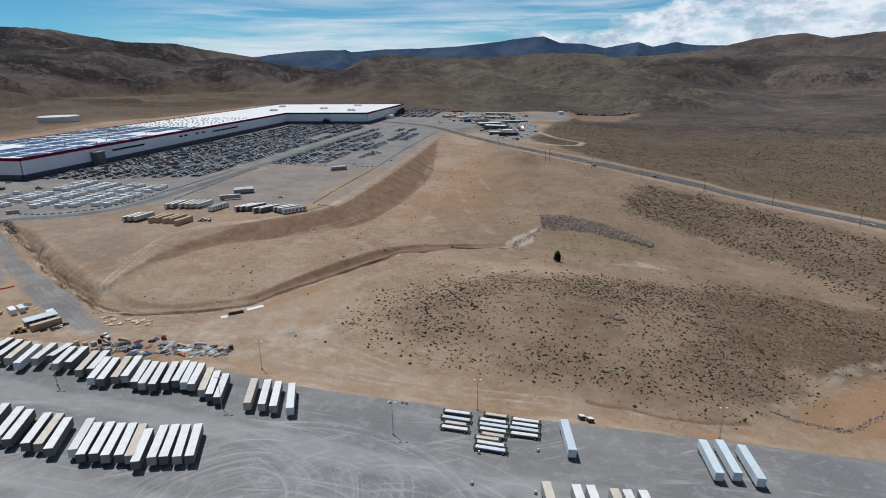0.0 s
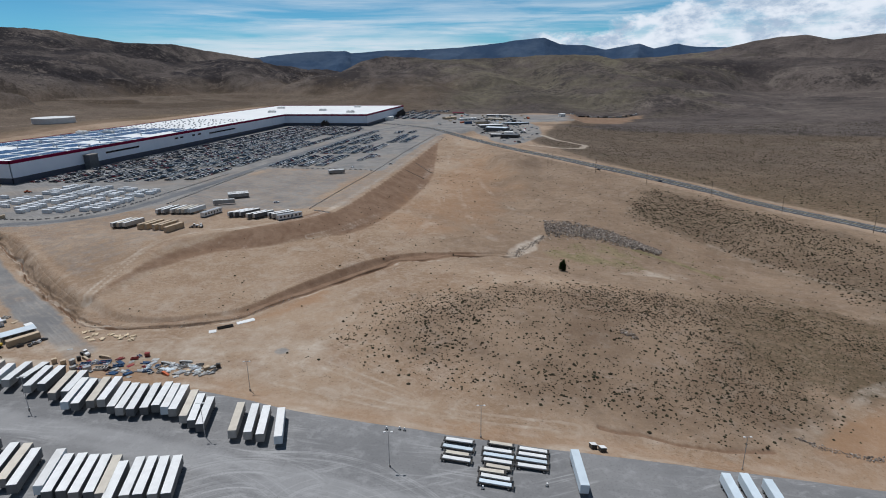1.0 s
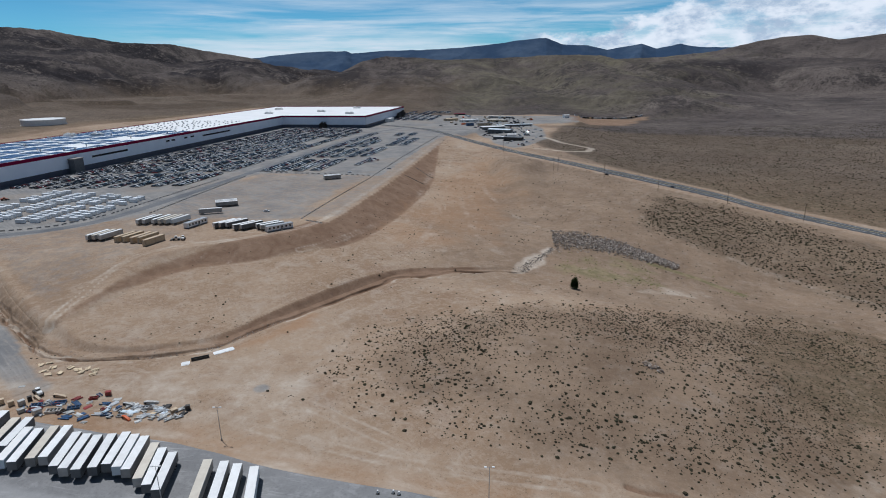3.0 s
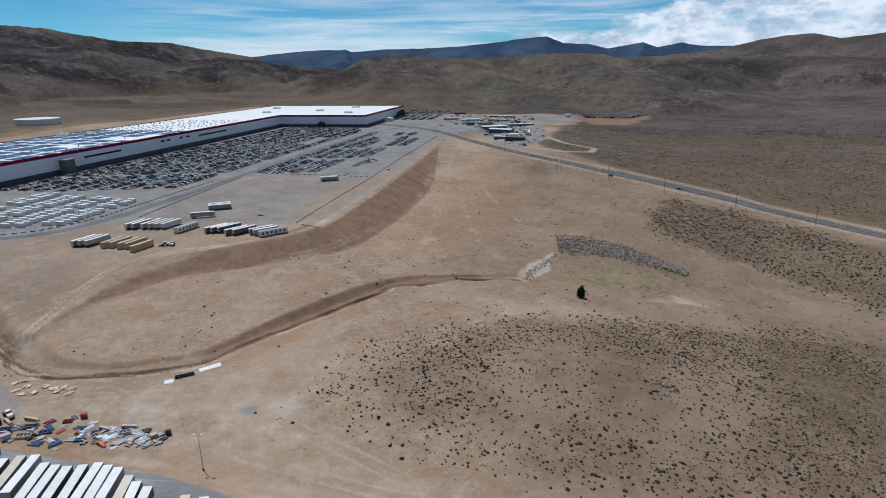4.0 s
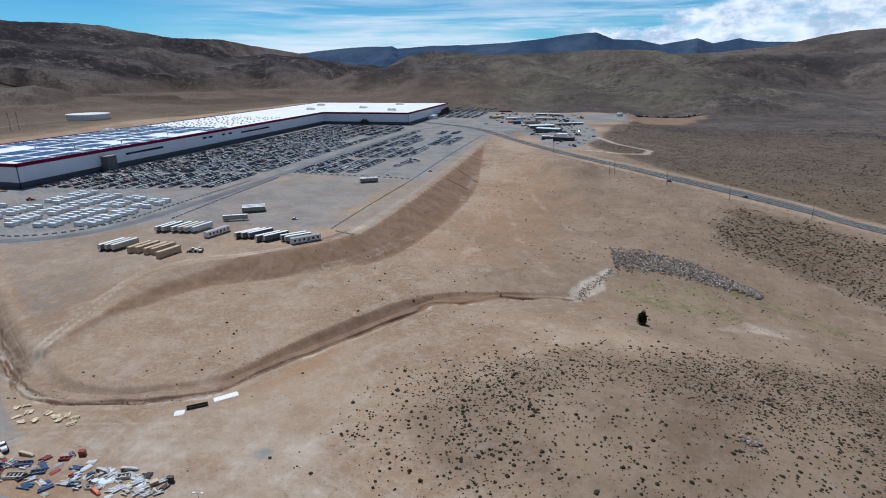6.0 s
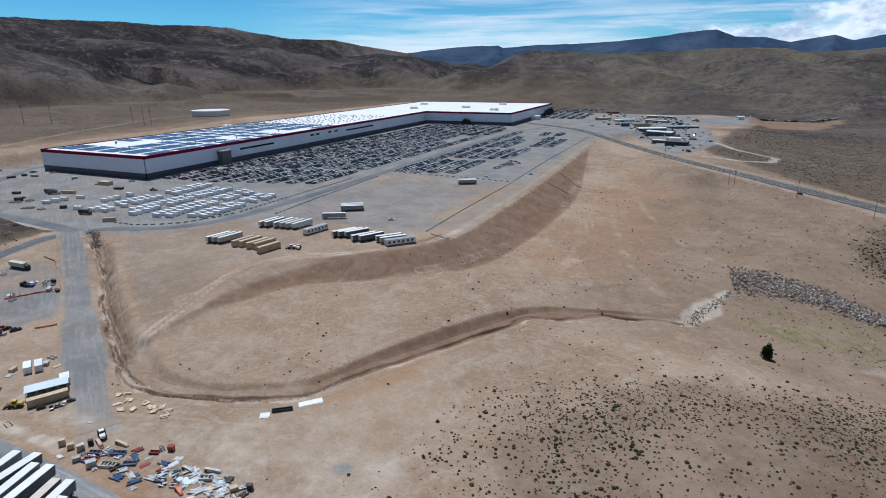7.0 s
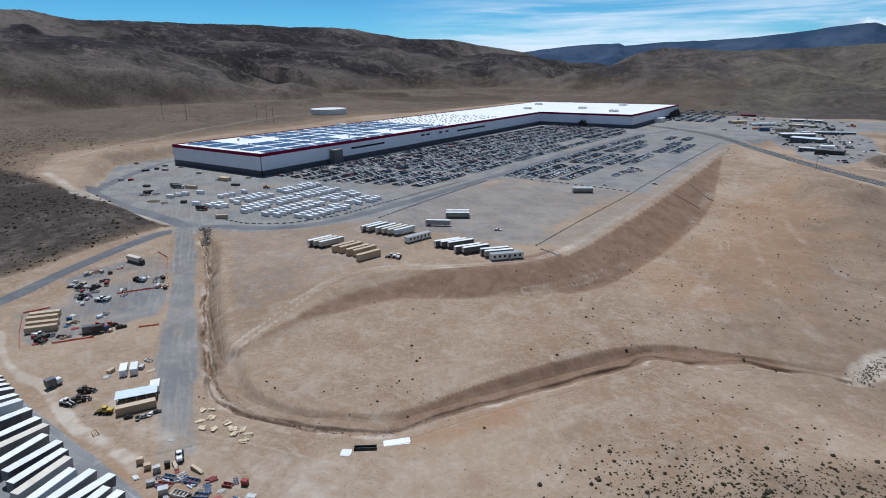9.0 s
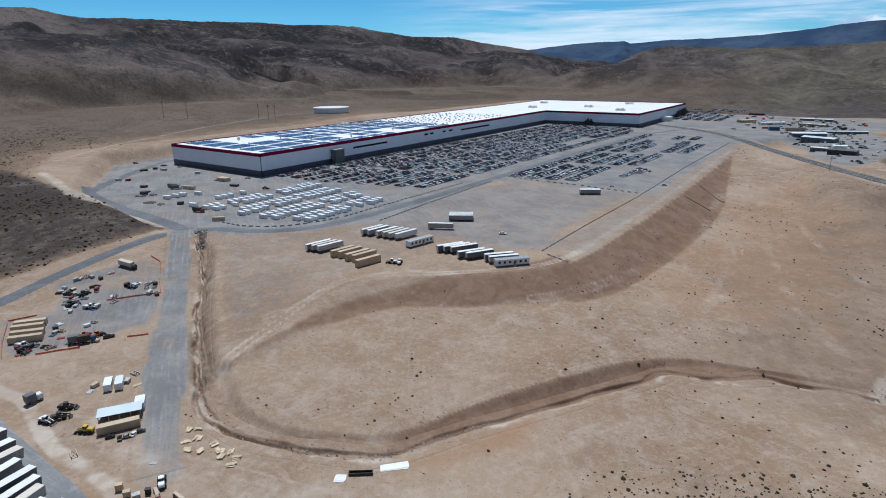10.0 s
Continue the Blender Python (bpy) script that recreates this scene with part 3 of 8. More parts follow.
    for turn, shift in ((-56, 0.0), (-60, 4.0), (-52, 9.0)):
        t = n.ramp(n.noise(p, 2.0, 4, 0.65, (1, 0.04, 1), turn, 0.3, shift), 0.50, 0.66)
        t = n.math("MULTIPLY", t, n.ramp(n.noise(p, 36, 2, 0.5, shift=shift + 1), 0.40, 0.56))
        stone = n.mix(n.math("MULTIPLY", t, 0.24), stone, (0.38, 0.365, 0.345))
    stone = n.mix(n.math("MULTIPLY", n.ramp(n.noise(p, 1.2, 4, 0.72, shift=12.0), 0.5, 0.7), 0.4), stone, (0.15, 0.145, 0.14))
    c = n.mix(ragged(gravel, 0.15, 0.85), c, stone)
    slope = n.mix(n.ramp(mid, 0.35, 0.65), (0.180, 0.108, 0.069), (0.245, 0.156, 0.103))
    slope = n.mix(n.math("MULTIPLY", n.ramp(n.noise(p, 1.6, 5, 0.75, shift=40.0), 0.5, 0.66), 0.5), slope, (0.115, 0.078, 0.055))
    c = n.mix(n.math("MULTIPLY", ragged(fresh_dark, 0.1, 0.9), 0.88), c, slope)
    c = n.mix(n.math("MULTIPLY", ragged(rusty, 0.2, 0.9), 0.6), c, (0.33, 0.188, 0.100))
    near_green = n.math("MULTIPLY", green, n.math("SUBTRACT", 1.0, rock))
    c = n.mix(n.math("MULTIPLY", ragged(near_green, 0.4, 0.8), 0.8), c, n.mix(n.ramp(edge, 0.4, 0.6), (0.150, 0.134, 0.064), (0.27, 0.215, 0.125)))
    c = n.mix(n.math("MULTIPLY", ragged(pale, 0.25, 1.0), 0.8), c, n.mix(n.ramp(mid, 0.4, 0.6), (0.44, 0.365, 0.29), (0.54, 0.47, 0.39)))
    h = n.math("ADD", n.math("MULTIPLY", n.noise(p, 1.6, 5, 0.75), 0.45), n.math("MULTIPLY", n.noise(p, 9, 4, 0.6), 0.4))
    h = n.math("ADD", h, n.math("MULTIPLY", n.math("MULTIPLY", n.noise(p, 50, 8, 0.75, shift=3.0), 12.0), rock))
    n.bump(h, 0.6, 1.0)
    return n.done(c, 0.95, 0.0, 0.12)


def make_gravel(name, dark, light, streak, turn, sweeps=(), lane=None):
    """Packed gravel or worn asphalt with wheel sweeps."""
    n = Nodes(name)
    p = n.world()
    c = n.mix(n.ramp(n.noise(p, 30, 5, 0.6), 0.35, 0.68), dark, light)
    c = n.mix(n.math("MULTIPLY", n.ramp(n.noise(p, 5, 5, 0.65, shift=2.0), 0.48, 0.75), 0.45), c, streak)
    for k, (a, s) in enumerate(((turn, 0.03), (turn + 9, 0.05), (turn - 22, 0.06))):
        t = n.ramp(n.noise(p, 2.2, 4, 0.6, (1, s, 1), a, 0.7, 3.0 * k), 0.54, 0.72)
        t = n.math("MULTIPLY", t, n.ramp(n.noise(p, 42, 2, 0.5, shift=7.0 * k + 1), 0.45, 0.6))
        c = n.mix(n.math("MULTIPLY", t, 0.7), c, streak)
    for k, (cx, cy, r0, r1) in enumerate(sweeps):
        far = n.tree.nodes.new("ShaderNodeVectorMath")
        far.operation = "DISTANCE"
        far.inputs[1].default_value = (cx, cy, 3)
        n.put(far.inputs[0], p)
        d = far.outputs["Value"]
        comb = n.tree.nodes.new("ShaderNodeCombineXYZ")
        n.put(comb.inputs[0], d)
        ring = n.ramp(n.noise(comb.outputs[0], 2.4, 4, 0.7, shift=4.0 * k), 0.46, 0.66)
        ring = n.math("MULTIPLY", n.math("MULTIPLY", ring, n.ramp(d, r0, r0 + 6)), n.ramp(d, r1, r1 - 12))
        ring = n.math("MULTIPLY", ring, n.ramp(n.noise(p, 22, 3, 0.6, shift=3.0 + k), 0.38, 0.6))
        c = n.mix(n.math("MULTIPLY", ring, 1.0), c, streak)
    c = n.mix(n.math("MULTIPLY", n.ramp(n.noise(p, 0.7, 3, 0.7), 0.5, 0.72), 0.35), c, tuple(v * 0.55 for v in dark))
    if lane:
        wear = n.attr(lane)[0]
        c = n.mix(n.math("MULTIPLY", n.ramp(n.math("ADD", wear, n.math("SUBTRACT", n.noise(p, 6, 5, 0.65, (1, 0.4, 1), 8), 0.5)), 0.25, 0.9), 0.4), c, streak)
    n.bump(n.noise(p, 0.8, 5, 0.7), 0.4, 0.15)
    return n.done(c, 0.93, 0.0, 0.15)


GROUND = make_ground()
GRAVEL = make_gravel("packed_grey_gravel", (0.188, 0.186, 0.186), (0.244, 0.240, 0.237), (0.39, 0.385, 0.38), 82, ((-78, 118, 6, 44), (-30, 100, 14, 60), (-52, 128, 8, 30), (-62, 96, 20, 70), (-100, 90, 40, 66)), "wear")
ASPHALT = make_gravel("worn_asphalt", (0.125, 0.128, 0.135), (0.175, 0.177, 0.18), (0.24, 0.232, 0.22), 20)
HIGHWAY = make_gravel("dark_asphalt", (0.078, 0.082, 0.088), (0.100, 0.103, 0.108), (0.14, 0.138, 0.134), 140)
WALL_WHITE = surface("white_wall_panels", (0.77, 0.84, 0.93), (0.73, 0.80, 0.90), 9.0, 0.45, 0, 0.05, (0.5, 0.5, 0.5), 0.15, 0.02)
WALL_GREY = surface("grey_wall_panels", (0.080, 0.092, 0.125), (0.066, 0.076, 0.105), 6.0, 0.55, 0, 0.05, (0.2, 0.19, 0.18), 0.3, 0.03)
RED_TRIM = surface("crimson_parapet", (0.20, 0.001, 0.040), (0.17, 0.001, 0.034), 8.0, 0.65, 0, 0.03, (0.12, 0.002, 0.025), 0.2, 0.03, 0.15)
ROOF_WHITE = surface("white_roof_membrane", (0.83, 0.83, 0.82), (0.77, 0.77, 0.76), 30.0, 0.6, 0, 0.05, (0.55, 0.53, 0.5), 0.3, 0.01)
SOLAR = surface("blue_solar_glass", (0.060, 0.118, 0.225), (0.085, 0.150, 0.270), 6.0, 0.25, 0, 0.02, (0.10, 0.11, 0.13), 0.15, 0.25, 0.6)
TRAILER_WHITE = surface("white_trailer_skin", (0.80, 0.79, 0.77), (0.73, 0.72, 0.69), 3.0, 0.4, 0, 0.06, (0.42, 0.37, 0.31), 0.3, 0.07)
TRAILER_CREAM = surface("weathered_cream_paint", (0.66, 0.60, 0.50), (0.58, 0.52, 0.43), 3.0, 0.5, 0, 0.06, (0.36, 0.29, 0.22), 0.35, 0.08)
TRAILER_BLUE = surface("pale_blue_grey_paint", (0.66, 0.74, 0.79), (0.60, 0.68, 0.73), 3.0, 0.4, 0, 0.06, (0.36, 0.34, 0.32), 0.3, 0.06)
# dusty trailer flanks, with their shade mixed into the grey
TRAILER_SHADED_SIDE = surface("dusty_shaded_trailer_sides", (0.36, 0.355, 0.345), (0.29, 0.285, 0.275), 3.0, 0.45, 0.15, 0.06, (0.22, 0.18, 0.14), 0.35, 0.3)
UNIT_WHITE = surface("pale_grey_unit_paint", (0.80, 0.82, 0.83), (0.74, 0.76, 0.78), 2.0, 0.45, 0, 0.05, (0.4, 0.36, 0.31), 0.25, 0.10)
TAN_STEEL = surface("tan_container_steel", (0.55, 0.43, 0.29), (0.47, 0.36, 0.245), 2.5, 0.55, 0, 0.08, (0.25, 0.17, 0.11), 0.35, 0.08)
# grey walls and boxes; dark enough to paint shade on trailer sides
GREY_AND_SHADE = surface("grey_and_shaded_sides", (0.13, 0.14, 0.15), (0.10, 0.108, 0.115), 2.5, 0.5, 0, 0.08, (0.2, 0.18, 0.15), 0.3, 0.08)
DARK_STEEL = surface("dark_chassis_steel", (0.045, 0.043, 0.042), (0.065, 0.058, 0.05), 1.5, 0.6, 0.2, 0.1, (0.16, 0.12, 0.09), 0.45, 0.1)
RUBBER = surface("tyre_rubber", (0.022, 0.022, 0.023), (0.035, 0.034, 0.032), 0.6, 0.85, 0, 0.15, (0.13, 0.10, 0.08), 0.35, 0.1, 0.2)
GLASS_DARK = surface("tinted_glass", (0.012, 0.016, 0.020), (0.02, 0.025, 0.03), 2.0, 0.08, 0, 0.0, (0.12, 0.11, 0.10), 0.12, 0.1, 0.6)
GALVANISED = surface("galvanised_steel", (0.46, 0.47, 0.48), (0.38, 0.39, 0.40), 1.0, 0.45, 0.6, 0.05, (0.25, 0.21, 0.17), 0.2, 0.08)
CONCRETE = surface("barrier_concrete", (0.42, 0.39, 0.35), (0.33, 0.30, 0.27), 1.2, 0.85, 0, 0.2, (0.2, 0.16, 0.12), 0.4, 0.1)
WOOD_POLE = surface("weathered_pole_wood", (0.135, 0.095, 0.065), (0.10, 0.072, 0.05), 1.0, 0.85, 0, 0.2, (0.06, 0.05, 0.04), 0.3, 0.1)
PALE_WOOD = surface("pale_lumber", (0.62, 0.50, 0.34), (0.52, 0.40, 0.26), 0.8, 0.75, 0, 0.15, (0.3, 0.22, 0.15), 0.35, 0.15)
WEATHERED_GREY = surface("weathered_pale_steel", (0.52, 0.52, 0.50), (0.36, 0.35, 0.33), 0.9, 0.55, 0.1, 0.1, (0.15, 0.12, 0.10), 0.6, 0.25)
WHITE_PLAIN = surface("white_sheet_metal", (0.82, 0.82, 0.80), (0.74, 0.74, 0.72), 2.0, 0.45, 0, 0.05, (0.4, 0.34, 0.28), 0.2, 0.05)
BLUE_PAINT = surface("blue_paint", (0.030, 0.095, 0.21), (0.022, 0.065, 0.15), 1.0, 0.45, 0, 0.05, (0.2, 0.16, 0.12), 0.3, 0.2)
RED_PAINT = surface("red_paint", (0.27, 0.035, 0.030), (0.20, 0.026, 0.024), 1.0, 0.45, 0, 0.05, (0.2, 0.12, 0.09), 0.3, 0.15)
ORANGE_PAINT = surface("orange_paint", (0.70, 0.15, 0.045), (0.60, 0.12, 0.035), 1.0, 0.5, 0, 0.05, (0.2, 0.12, 0.08), 0.35, 0.15)
NETTING = surface("orange_plastic_netting", (0.88, 0.14, 0.06), (0.78, 0.11, 0.05), 1.0, 0.6, 0, 0.05, (0.4, 0.15, 0.08), 0.2, 0.05)
YELLOW_PAINT = surface("yellow_machine_paint", (0.60, 0.42, 0.045), (0.52, 0.35, 0.04), 1.0, 0.45, 0, 0.05, (0.2, 0.14, 0.08), 0.3, 0.1)
STONE = many_tones("riprap_stone", [(0.33, 0.28, 0.235), (0.19, 0.16, 0.14), (0.42, 0.37, 0.32), (0.13, 0.11, 0.10), (0.27, 0.23, 0.195), (0.21, 0.165, 0.13)], 0.92, 0.0, True, 0.15, 0.3)
CAR_PAINT = many_tones("car_paint", [(0.02, 0.02, 0.023), (0.78, 0.78, 0.77), (0.05, 0.053, 0.06), (0.76, 0.76, 0.75), (0.016, 0.017, 0.019), (0.42, 0.43, 0.44), (0.028, 0.045, 0.085), (0.80, 0.80, 0.79), (0.02, 0.021, 0.024), (0.50, 0.51, 0.52), (0.20, 0.016, 0.018), (0.78, 0.78, 0.78), (0.016, 0.018, 0.02), (0.34, 0.35, 0.36), (0.72, 0.71, 0.69), (0.02, 0.021, 0.023)], 0.22, 0.0, False, 0.5, 0.08)
CAR_PAINT_MANY = many_tones("car_paint_far", [(0.02, 0.02, 0.023), (0.78, 0.78, 0.77), (0.05, 0.053, 0.06), (0.76, 0.76, 0.75), (0.016, 0.017, 0.019), (0.42, 0.43, 0.44), (0.028, 0.045, 0.085), (0.80, 0.80, 0.79), (0.02, 0.021, 0.024), (0.50, 0.51, 0.52), (0.20, 0.016, 0.018), (0.78, 0.78, 0.78), (0.016, 0.018, 0.02), (0.34, 0.35, 0.36), (0.72, 0.71, 0.69), (0.02, 0.021, 0.023)], 0.22, 0.0, True, 0.5, 0.08)


def make_leaves(name, tones, rough=0.9):
    n = Nodes(name)
    c = n.mix(n.island(), tones[0], tones[1])
    c = n.mix(n.ramp(n.noise(n.world(), 14, 4), 0.4, 0.65), c, tones[2])
    n.bump(n.noise(n.world(), 0.12, 3), 0.4, 0.05)
    return n.done(c, rough, 0, 0.1)


SAGE = make_leaves("sagebrush_leaves", [(0.034, 0.032, 0.019), (0.060, 0.056, 0.034), (0.046, 0.038, 0.024)])
JUNIPER = make_leaves("juniper_leaves", [(0.020, 0.036, 0.011), (0.040, 0.062, 0.018), (0.03, 0.045, 0.015)])

# ---------------------------------------------------------------- helpers for meshes
def mesh_of(name, verts, faces, material=None, smooth=False):
    me = bpy.data.meshes.new(name)
    me.from_pydata([tuple(v) for v in verts], [], faces)
    if material:
        me.materials.append(material)
    if smooth:
        me.shade_smooth()
    me.update()
    return me


def quad_sheet(name, P, material, wrap=False):
    """A mesh over a grid of points (rows, columns, 3)."""
    rows, cols = P.shape[:2]
    me = bpy.data.meshes.new(name)
    i, j = np.meshgrid(np.arange(rows - 1), np.arange(cols if wrap else cols - 1), indexing="ij")
    k = (j + 1) % cols
    quads = np.stack([i * cols + j, i * cols + k, (i + 1) * cols + k, (i + 1) * cols + j], -1).reshape(-1, 4)
    me.vertices.add(rows * cols)
    me.vertices.foreach_set("co", P.reshape(-1).astype(np.float32))
    me.loops.add(quads.size)
    me.loops.foreach_set("vertex_index", quads.reshape(-1).astype(np.int32))
    me.polygons.add(len(quads))
    me.polygons.foreach_set("loop_start", np.arange(0, quads.size, 4, dtype=np.int32))
    me.materials.append(material)
    me.update(calc_edges=True)
    me.shade_smooth()
    return me


def structure(name, me, label, category):
    return tagged(new(name, me), label, category, kind="structure")


# ---------------------------------------------------------------- roads and yards
def strip(line, half, lift, across=5, ragged=0.0):
    """Points of a band of ground along a line, sampled every few metres."""
    pts = np.array(smooth_line(line, 10))
    d = np.gradient(pts, axis=0)
    nrm = np.stack([-d[:, 1], d[:, 0]], -1) / np.hypot(d[:, 0], d[:, 1])[:, None]
    out = []
    for k in np.linspace(-1, 1, across):
        w = half * (1 + (ragged * fbm(pts[:, 0] + 50 * k, pts[:, 1], 14, 3) if abs(k) > 0.9 else 0))
        q = pts + nrm * (k * w)[:, None] if np.ndim(w) else pts + nrm * k * w
        out.append(np.column_stack([q, land(q[:, 0], q[:, 1]) + lift - (0.35 if abs(k) > 0.95 else 0)]))
    return np.stack(out, 1)


SITE_ROAD = [(-335, 110), (-350, 170), (-368, 216), (-381, 250), (-388, 290), (-390, 322), (-376, 345), (-352, 356), (-331, 372), (-318, 400), (-313, 450), (-311, 540), (-310, 700), (-306, 880), (-299, 1000), (-284, 1060), (-262, 1112)]
LOOP_ROAD = [(-388, 334), (-430, 339), (-486, 342), (-545, 350.5), (-574, 358), (-590, 374), (-627, 415), (-655, 452), (-680, 500), (-688, 640)]
HIGHWAY_LINE = [(-430, 1236), (-330, 1165), (-262, 1117), (-212, 1070), (-175, 1014), (-140, 953), (-105, 894), (-68, 836), (-28, 781), (18, 733), (58, 697), (108, 660), (160, 619), (211, 570), (243, 538), (276, 503), (330, 440), (420, 350), (600, 190)]
HAUL_LINE = [(-392, 334), (-360, 313), (-324, 288.5), (-295, 269.5), (-269, 252), (-247, 238), (-228, 226.5), (-213, 217), (-200, 209), (-190, 203)]
YARD_EDGE = smooth_line([(-340, 193), (-300, 191), (-270, 189), (-233, 188), (-199, 188), (-154, 186), (-117, 185), (-83, 179), (-59, 178), (-31, 177), (-7, 177), (12, 177), (28, 178), (58, 180), (89, 184), (121, 189), (180, 197), (260, 205)], 4)
YARD = YARD_EDGE + [(260, 30), (-330, 30)]
ROADS = ((SITE_ROAD, 5.0), (LOOP_ROAD, 5.5), (HIGHWAY_LINE, 7.2), (HAUL_LINE, 6.0))

SPUR = [(-165, 420), (-172, 400), (-187, 372), (-203, 350), (-216, 332), (-222, 312), (-223, 292), (-222.5, 266), (-221.5, 249), (-220, 262), (-218.5, 280), (-216, 295), (-210, 312), (-201, 328), (-174, 350), (-156, 372), (-140, 400)]      # the fill dies out along this strip
HILL_SCRUB = [(-68, 297), (-84, 262), (-82, 232), (-57, 214), (-20, 207), (13, 203), (44, 198), (64, 198), (98, 217), (115, 237), (165, 262), (260, 300), (250, 330), (190, 330), (153, 352), (126, 362), (68, 340), (16, 322), (-32, 314)]
EAST_SCRUB = [(96, 600), (84, 555), (76, 492), (131, 462), (161, 430), (180, 383), (197, 340), (330, 200), (700, 0), (700, 120), (400, 330), (257, 470), (227, 505), (197, 546), (157, 582), (110, 612)]
CAMP_GROUND = [(-190, 1189), (-150, 1082), (-125, 1049), (-93, 962), (-70, 871), (-48, 833), (-27, 868), (-3, 966), (-12, 1117), (-44, 1243), (-86, 1395), (-230, 1425)]
NORTH_SCRUB = [(2, 1036), (-5, 964), (-24, 925), (-14, 848), (14, 815), (60, 728), (130, 660), (180, 620), (225, 575), (290, 510), (450, 340), (900, 60), (3000, 0), (3000, 3000), (150, 3000), (94, 1336), (24, 1190)]
PLANT_GROUND = [(-700, 440), (-560, 352), (-470, 337), (-400, 330), (-345, 348), (-316, 380), (-300, 430), (-298, 600), (-170, 598), (-170, 960), (-60, 1180), (60, 1255), (60, 1400), (-700, 1440)]


def zones(x, y, z):
    """How far each kind of cover holds at a place: scrub, gravel, rocky slope; newly cut earth and darkened recesses,
    green, pale.
    """
    r = np.hypot(x - EYE0[0], y - EYE0[1])
    ragged = fbm(x, y, 30, 4) * 9
    crag = craggy(x, y) * step(r, 1200, 1500)
    inside = lambda poly, soft: step(to_line(x, y, poly, True) + ragged * soft / 8, soft, -soft)
    pad = to_line(x, y, FACTORY_PAD, True)
    scrub = np.maximum(np.maximum(inside(HILL_SCRUB, 22), inside(EAST_SCRUB, 13)), inside(NORTH_SCRUB, 10))
    west = step(x + 0.3 * ragged, -397, -408) * step(y + 0.5 * ragged, 342, 326)
    scrub = np.maximum(scrub, np.maximum(west, step(x, -402, -432) * step(pad, 40, 75)))
    scrub = np.maximum(scrub, step(r, 1300, 1500) * step(pad, 10, 60))
    scrub = np.maximum(scrub, 0.62 * step(x + ragged, -60, 40) * step(y + ragged, 300, 360) * step(y, 900, 650) * step(near_line(x, y, [(75, 492), (131, 462), (161, 430)]), 3, 12))
    scrub = np.maximum(scrub, 0.62 * step(x + ragged * 3, -140, -40) * step(y + ragged, 270, 420) * step(y, 950, 700))
    scrub = np.where((y < 340) & (x > -100), scrub * (0.72 + 0.28 * step(x + 2 * ragged, -10, 70)), scrub)
    brown_field = inside([(40, 1250), (160, 1330), (240, 1540), (50, 1420)], 14)
    scrub = scrub * (1 - brown_field) * step(near_line(x, y, smooth_line(HIGHWAY_LINE, 3)) + 0.2 * ragged, 10, 19)
    upland = (0.5 + 0.5 * step(z + 2.2 * ragged, 45, 115)) * step(pad, 30, 120)
    rock = np.maximum(step(r, 900, 1500) * step(z, 26, 70) * upland, np.maximum(0.8 * west * step(x, -398, -420), 0.45 * scrub * step(r, 480, 800) * step(x, -60, 0)))
    rock = np.maximum(rock, 0.5 * step(x, -660, -760) * step(pad, 60, 160) * step(z, 18, 34))
    rock = np.maximum(rock, np.maximum(step(r, 1250, 1420) * step(pad, 12, 60) * np.maximum(upland, step(x, -500, -200)), step(r, 1050, 1150) * step(pad, 20, 60) * step(x, -60, 0)) * (1 - brown_field))
    rock = np.maximum(rock, 0.12 * inside(EAST_SCRUB, 13))
    crag = np.maximum(crag, 0.8 * west)
    gravel = np.maximum(inside(PLANT_GROUND, 3), 0.95 * inside(CAMP_GROUND, 5))
    yard = inside([(-372, 248), (-371, 263), (-366, 281), (-358, 300), (-330, 286), (-304, 269), (-288, 256), (-292, 243), (-298, 232), (-298, 217), (-303, 204), (-347, 216), (-340, 234), (-352, 244)], 5)
    gravel = np.maximum(gravel, yard * (0.3 + 0.75 * mottle(x, y, 16)))
    gravel = np.maximum(gravel, (0.62 + 0.5 * mottle(x, y, 9)) * step(near_line(x, y, HAUL_LINE) + ragged * 0.35, 9.5, 4.5) * (0.55 + 0.45 * step(y, 198, 216)))
    gravel = np.maximum(gravel, 0.34 * step(pad, -2, -7) * step(x, -232, -250))
    gravel = np.maximum(gravel, 0.62 * inside([(-322, 378), (-290, 410), (-240, 408), (-190, 415), (-178, 425), (-178, 600), (-300, 602)], 12))
    gravel = np.maximum(gravel, 0.46 * inside([(-178, 425), (-153, 430), (-153, 930), (-170, 970)], 4))
    gravel = np.maximum(gravel, 0.9 * step(np.hypot(x + 108, (y - 221)), 4.5, 1.5))
    batter = 16.5 - 0.085 * np.clip(325 - y, 0, 90) * step(x, -360, -330) - 0.42 * pad
    fresh_dark = step(pad, 0.0, 2.0) * step(np.abs(z - batter), 2.2, 0.4) * step(y, 940, 880) * step(x, -350, -330)
    fresh_dark = fresh_dark * step(y, 372, 392)
    fresh_dark = np.maximum(fresh_dark, 0.85 * step(to_line(x, y, SPUR, True) + 0.2 * ragged, 3.0, -2.5))
    bank = to_line(x, y, BENCH, True)
    side = ditch_side(x, y)
    # brown earth of the cut face; also darkens the ditch wall in shade
    fresh_dark = np.maximum(fresh_dark, 1.0 * step(bank, -1.0, 0.6) * step(side, -1.8, -0.4) * step(bank, 30, 20) * (0.35 + 0.65 * step(x, -152, -134)) * step(x, -230, -205) * step(x, -20, -60) * step(y, 395, 375))
    rusty = inside([(-137, 246), (-122, 254), (-111, 276), (-117, 286), (-127, 270)], 7)
    rusty = np.maximum(rusty, 0.6 * inside([(-118, 440), (-90, 400), (-40, 440), (-30, 560), (-60, 760), (-110, 800)], 30))
    fresh_dark = np.maximum(fresh_dark, 0.75 * brown_field)
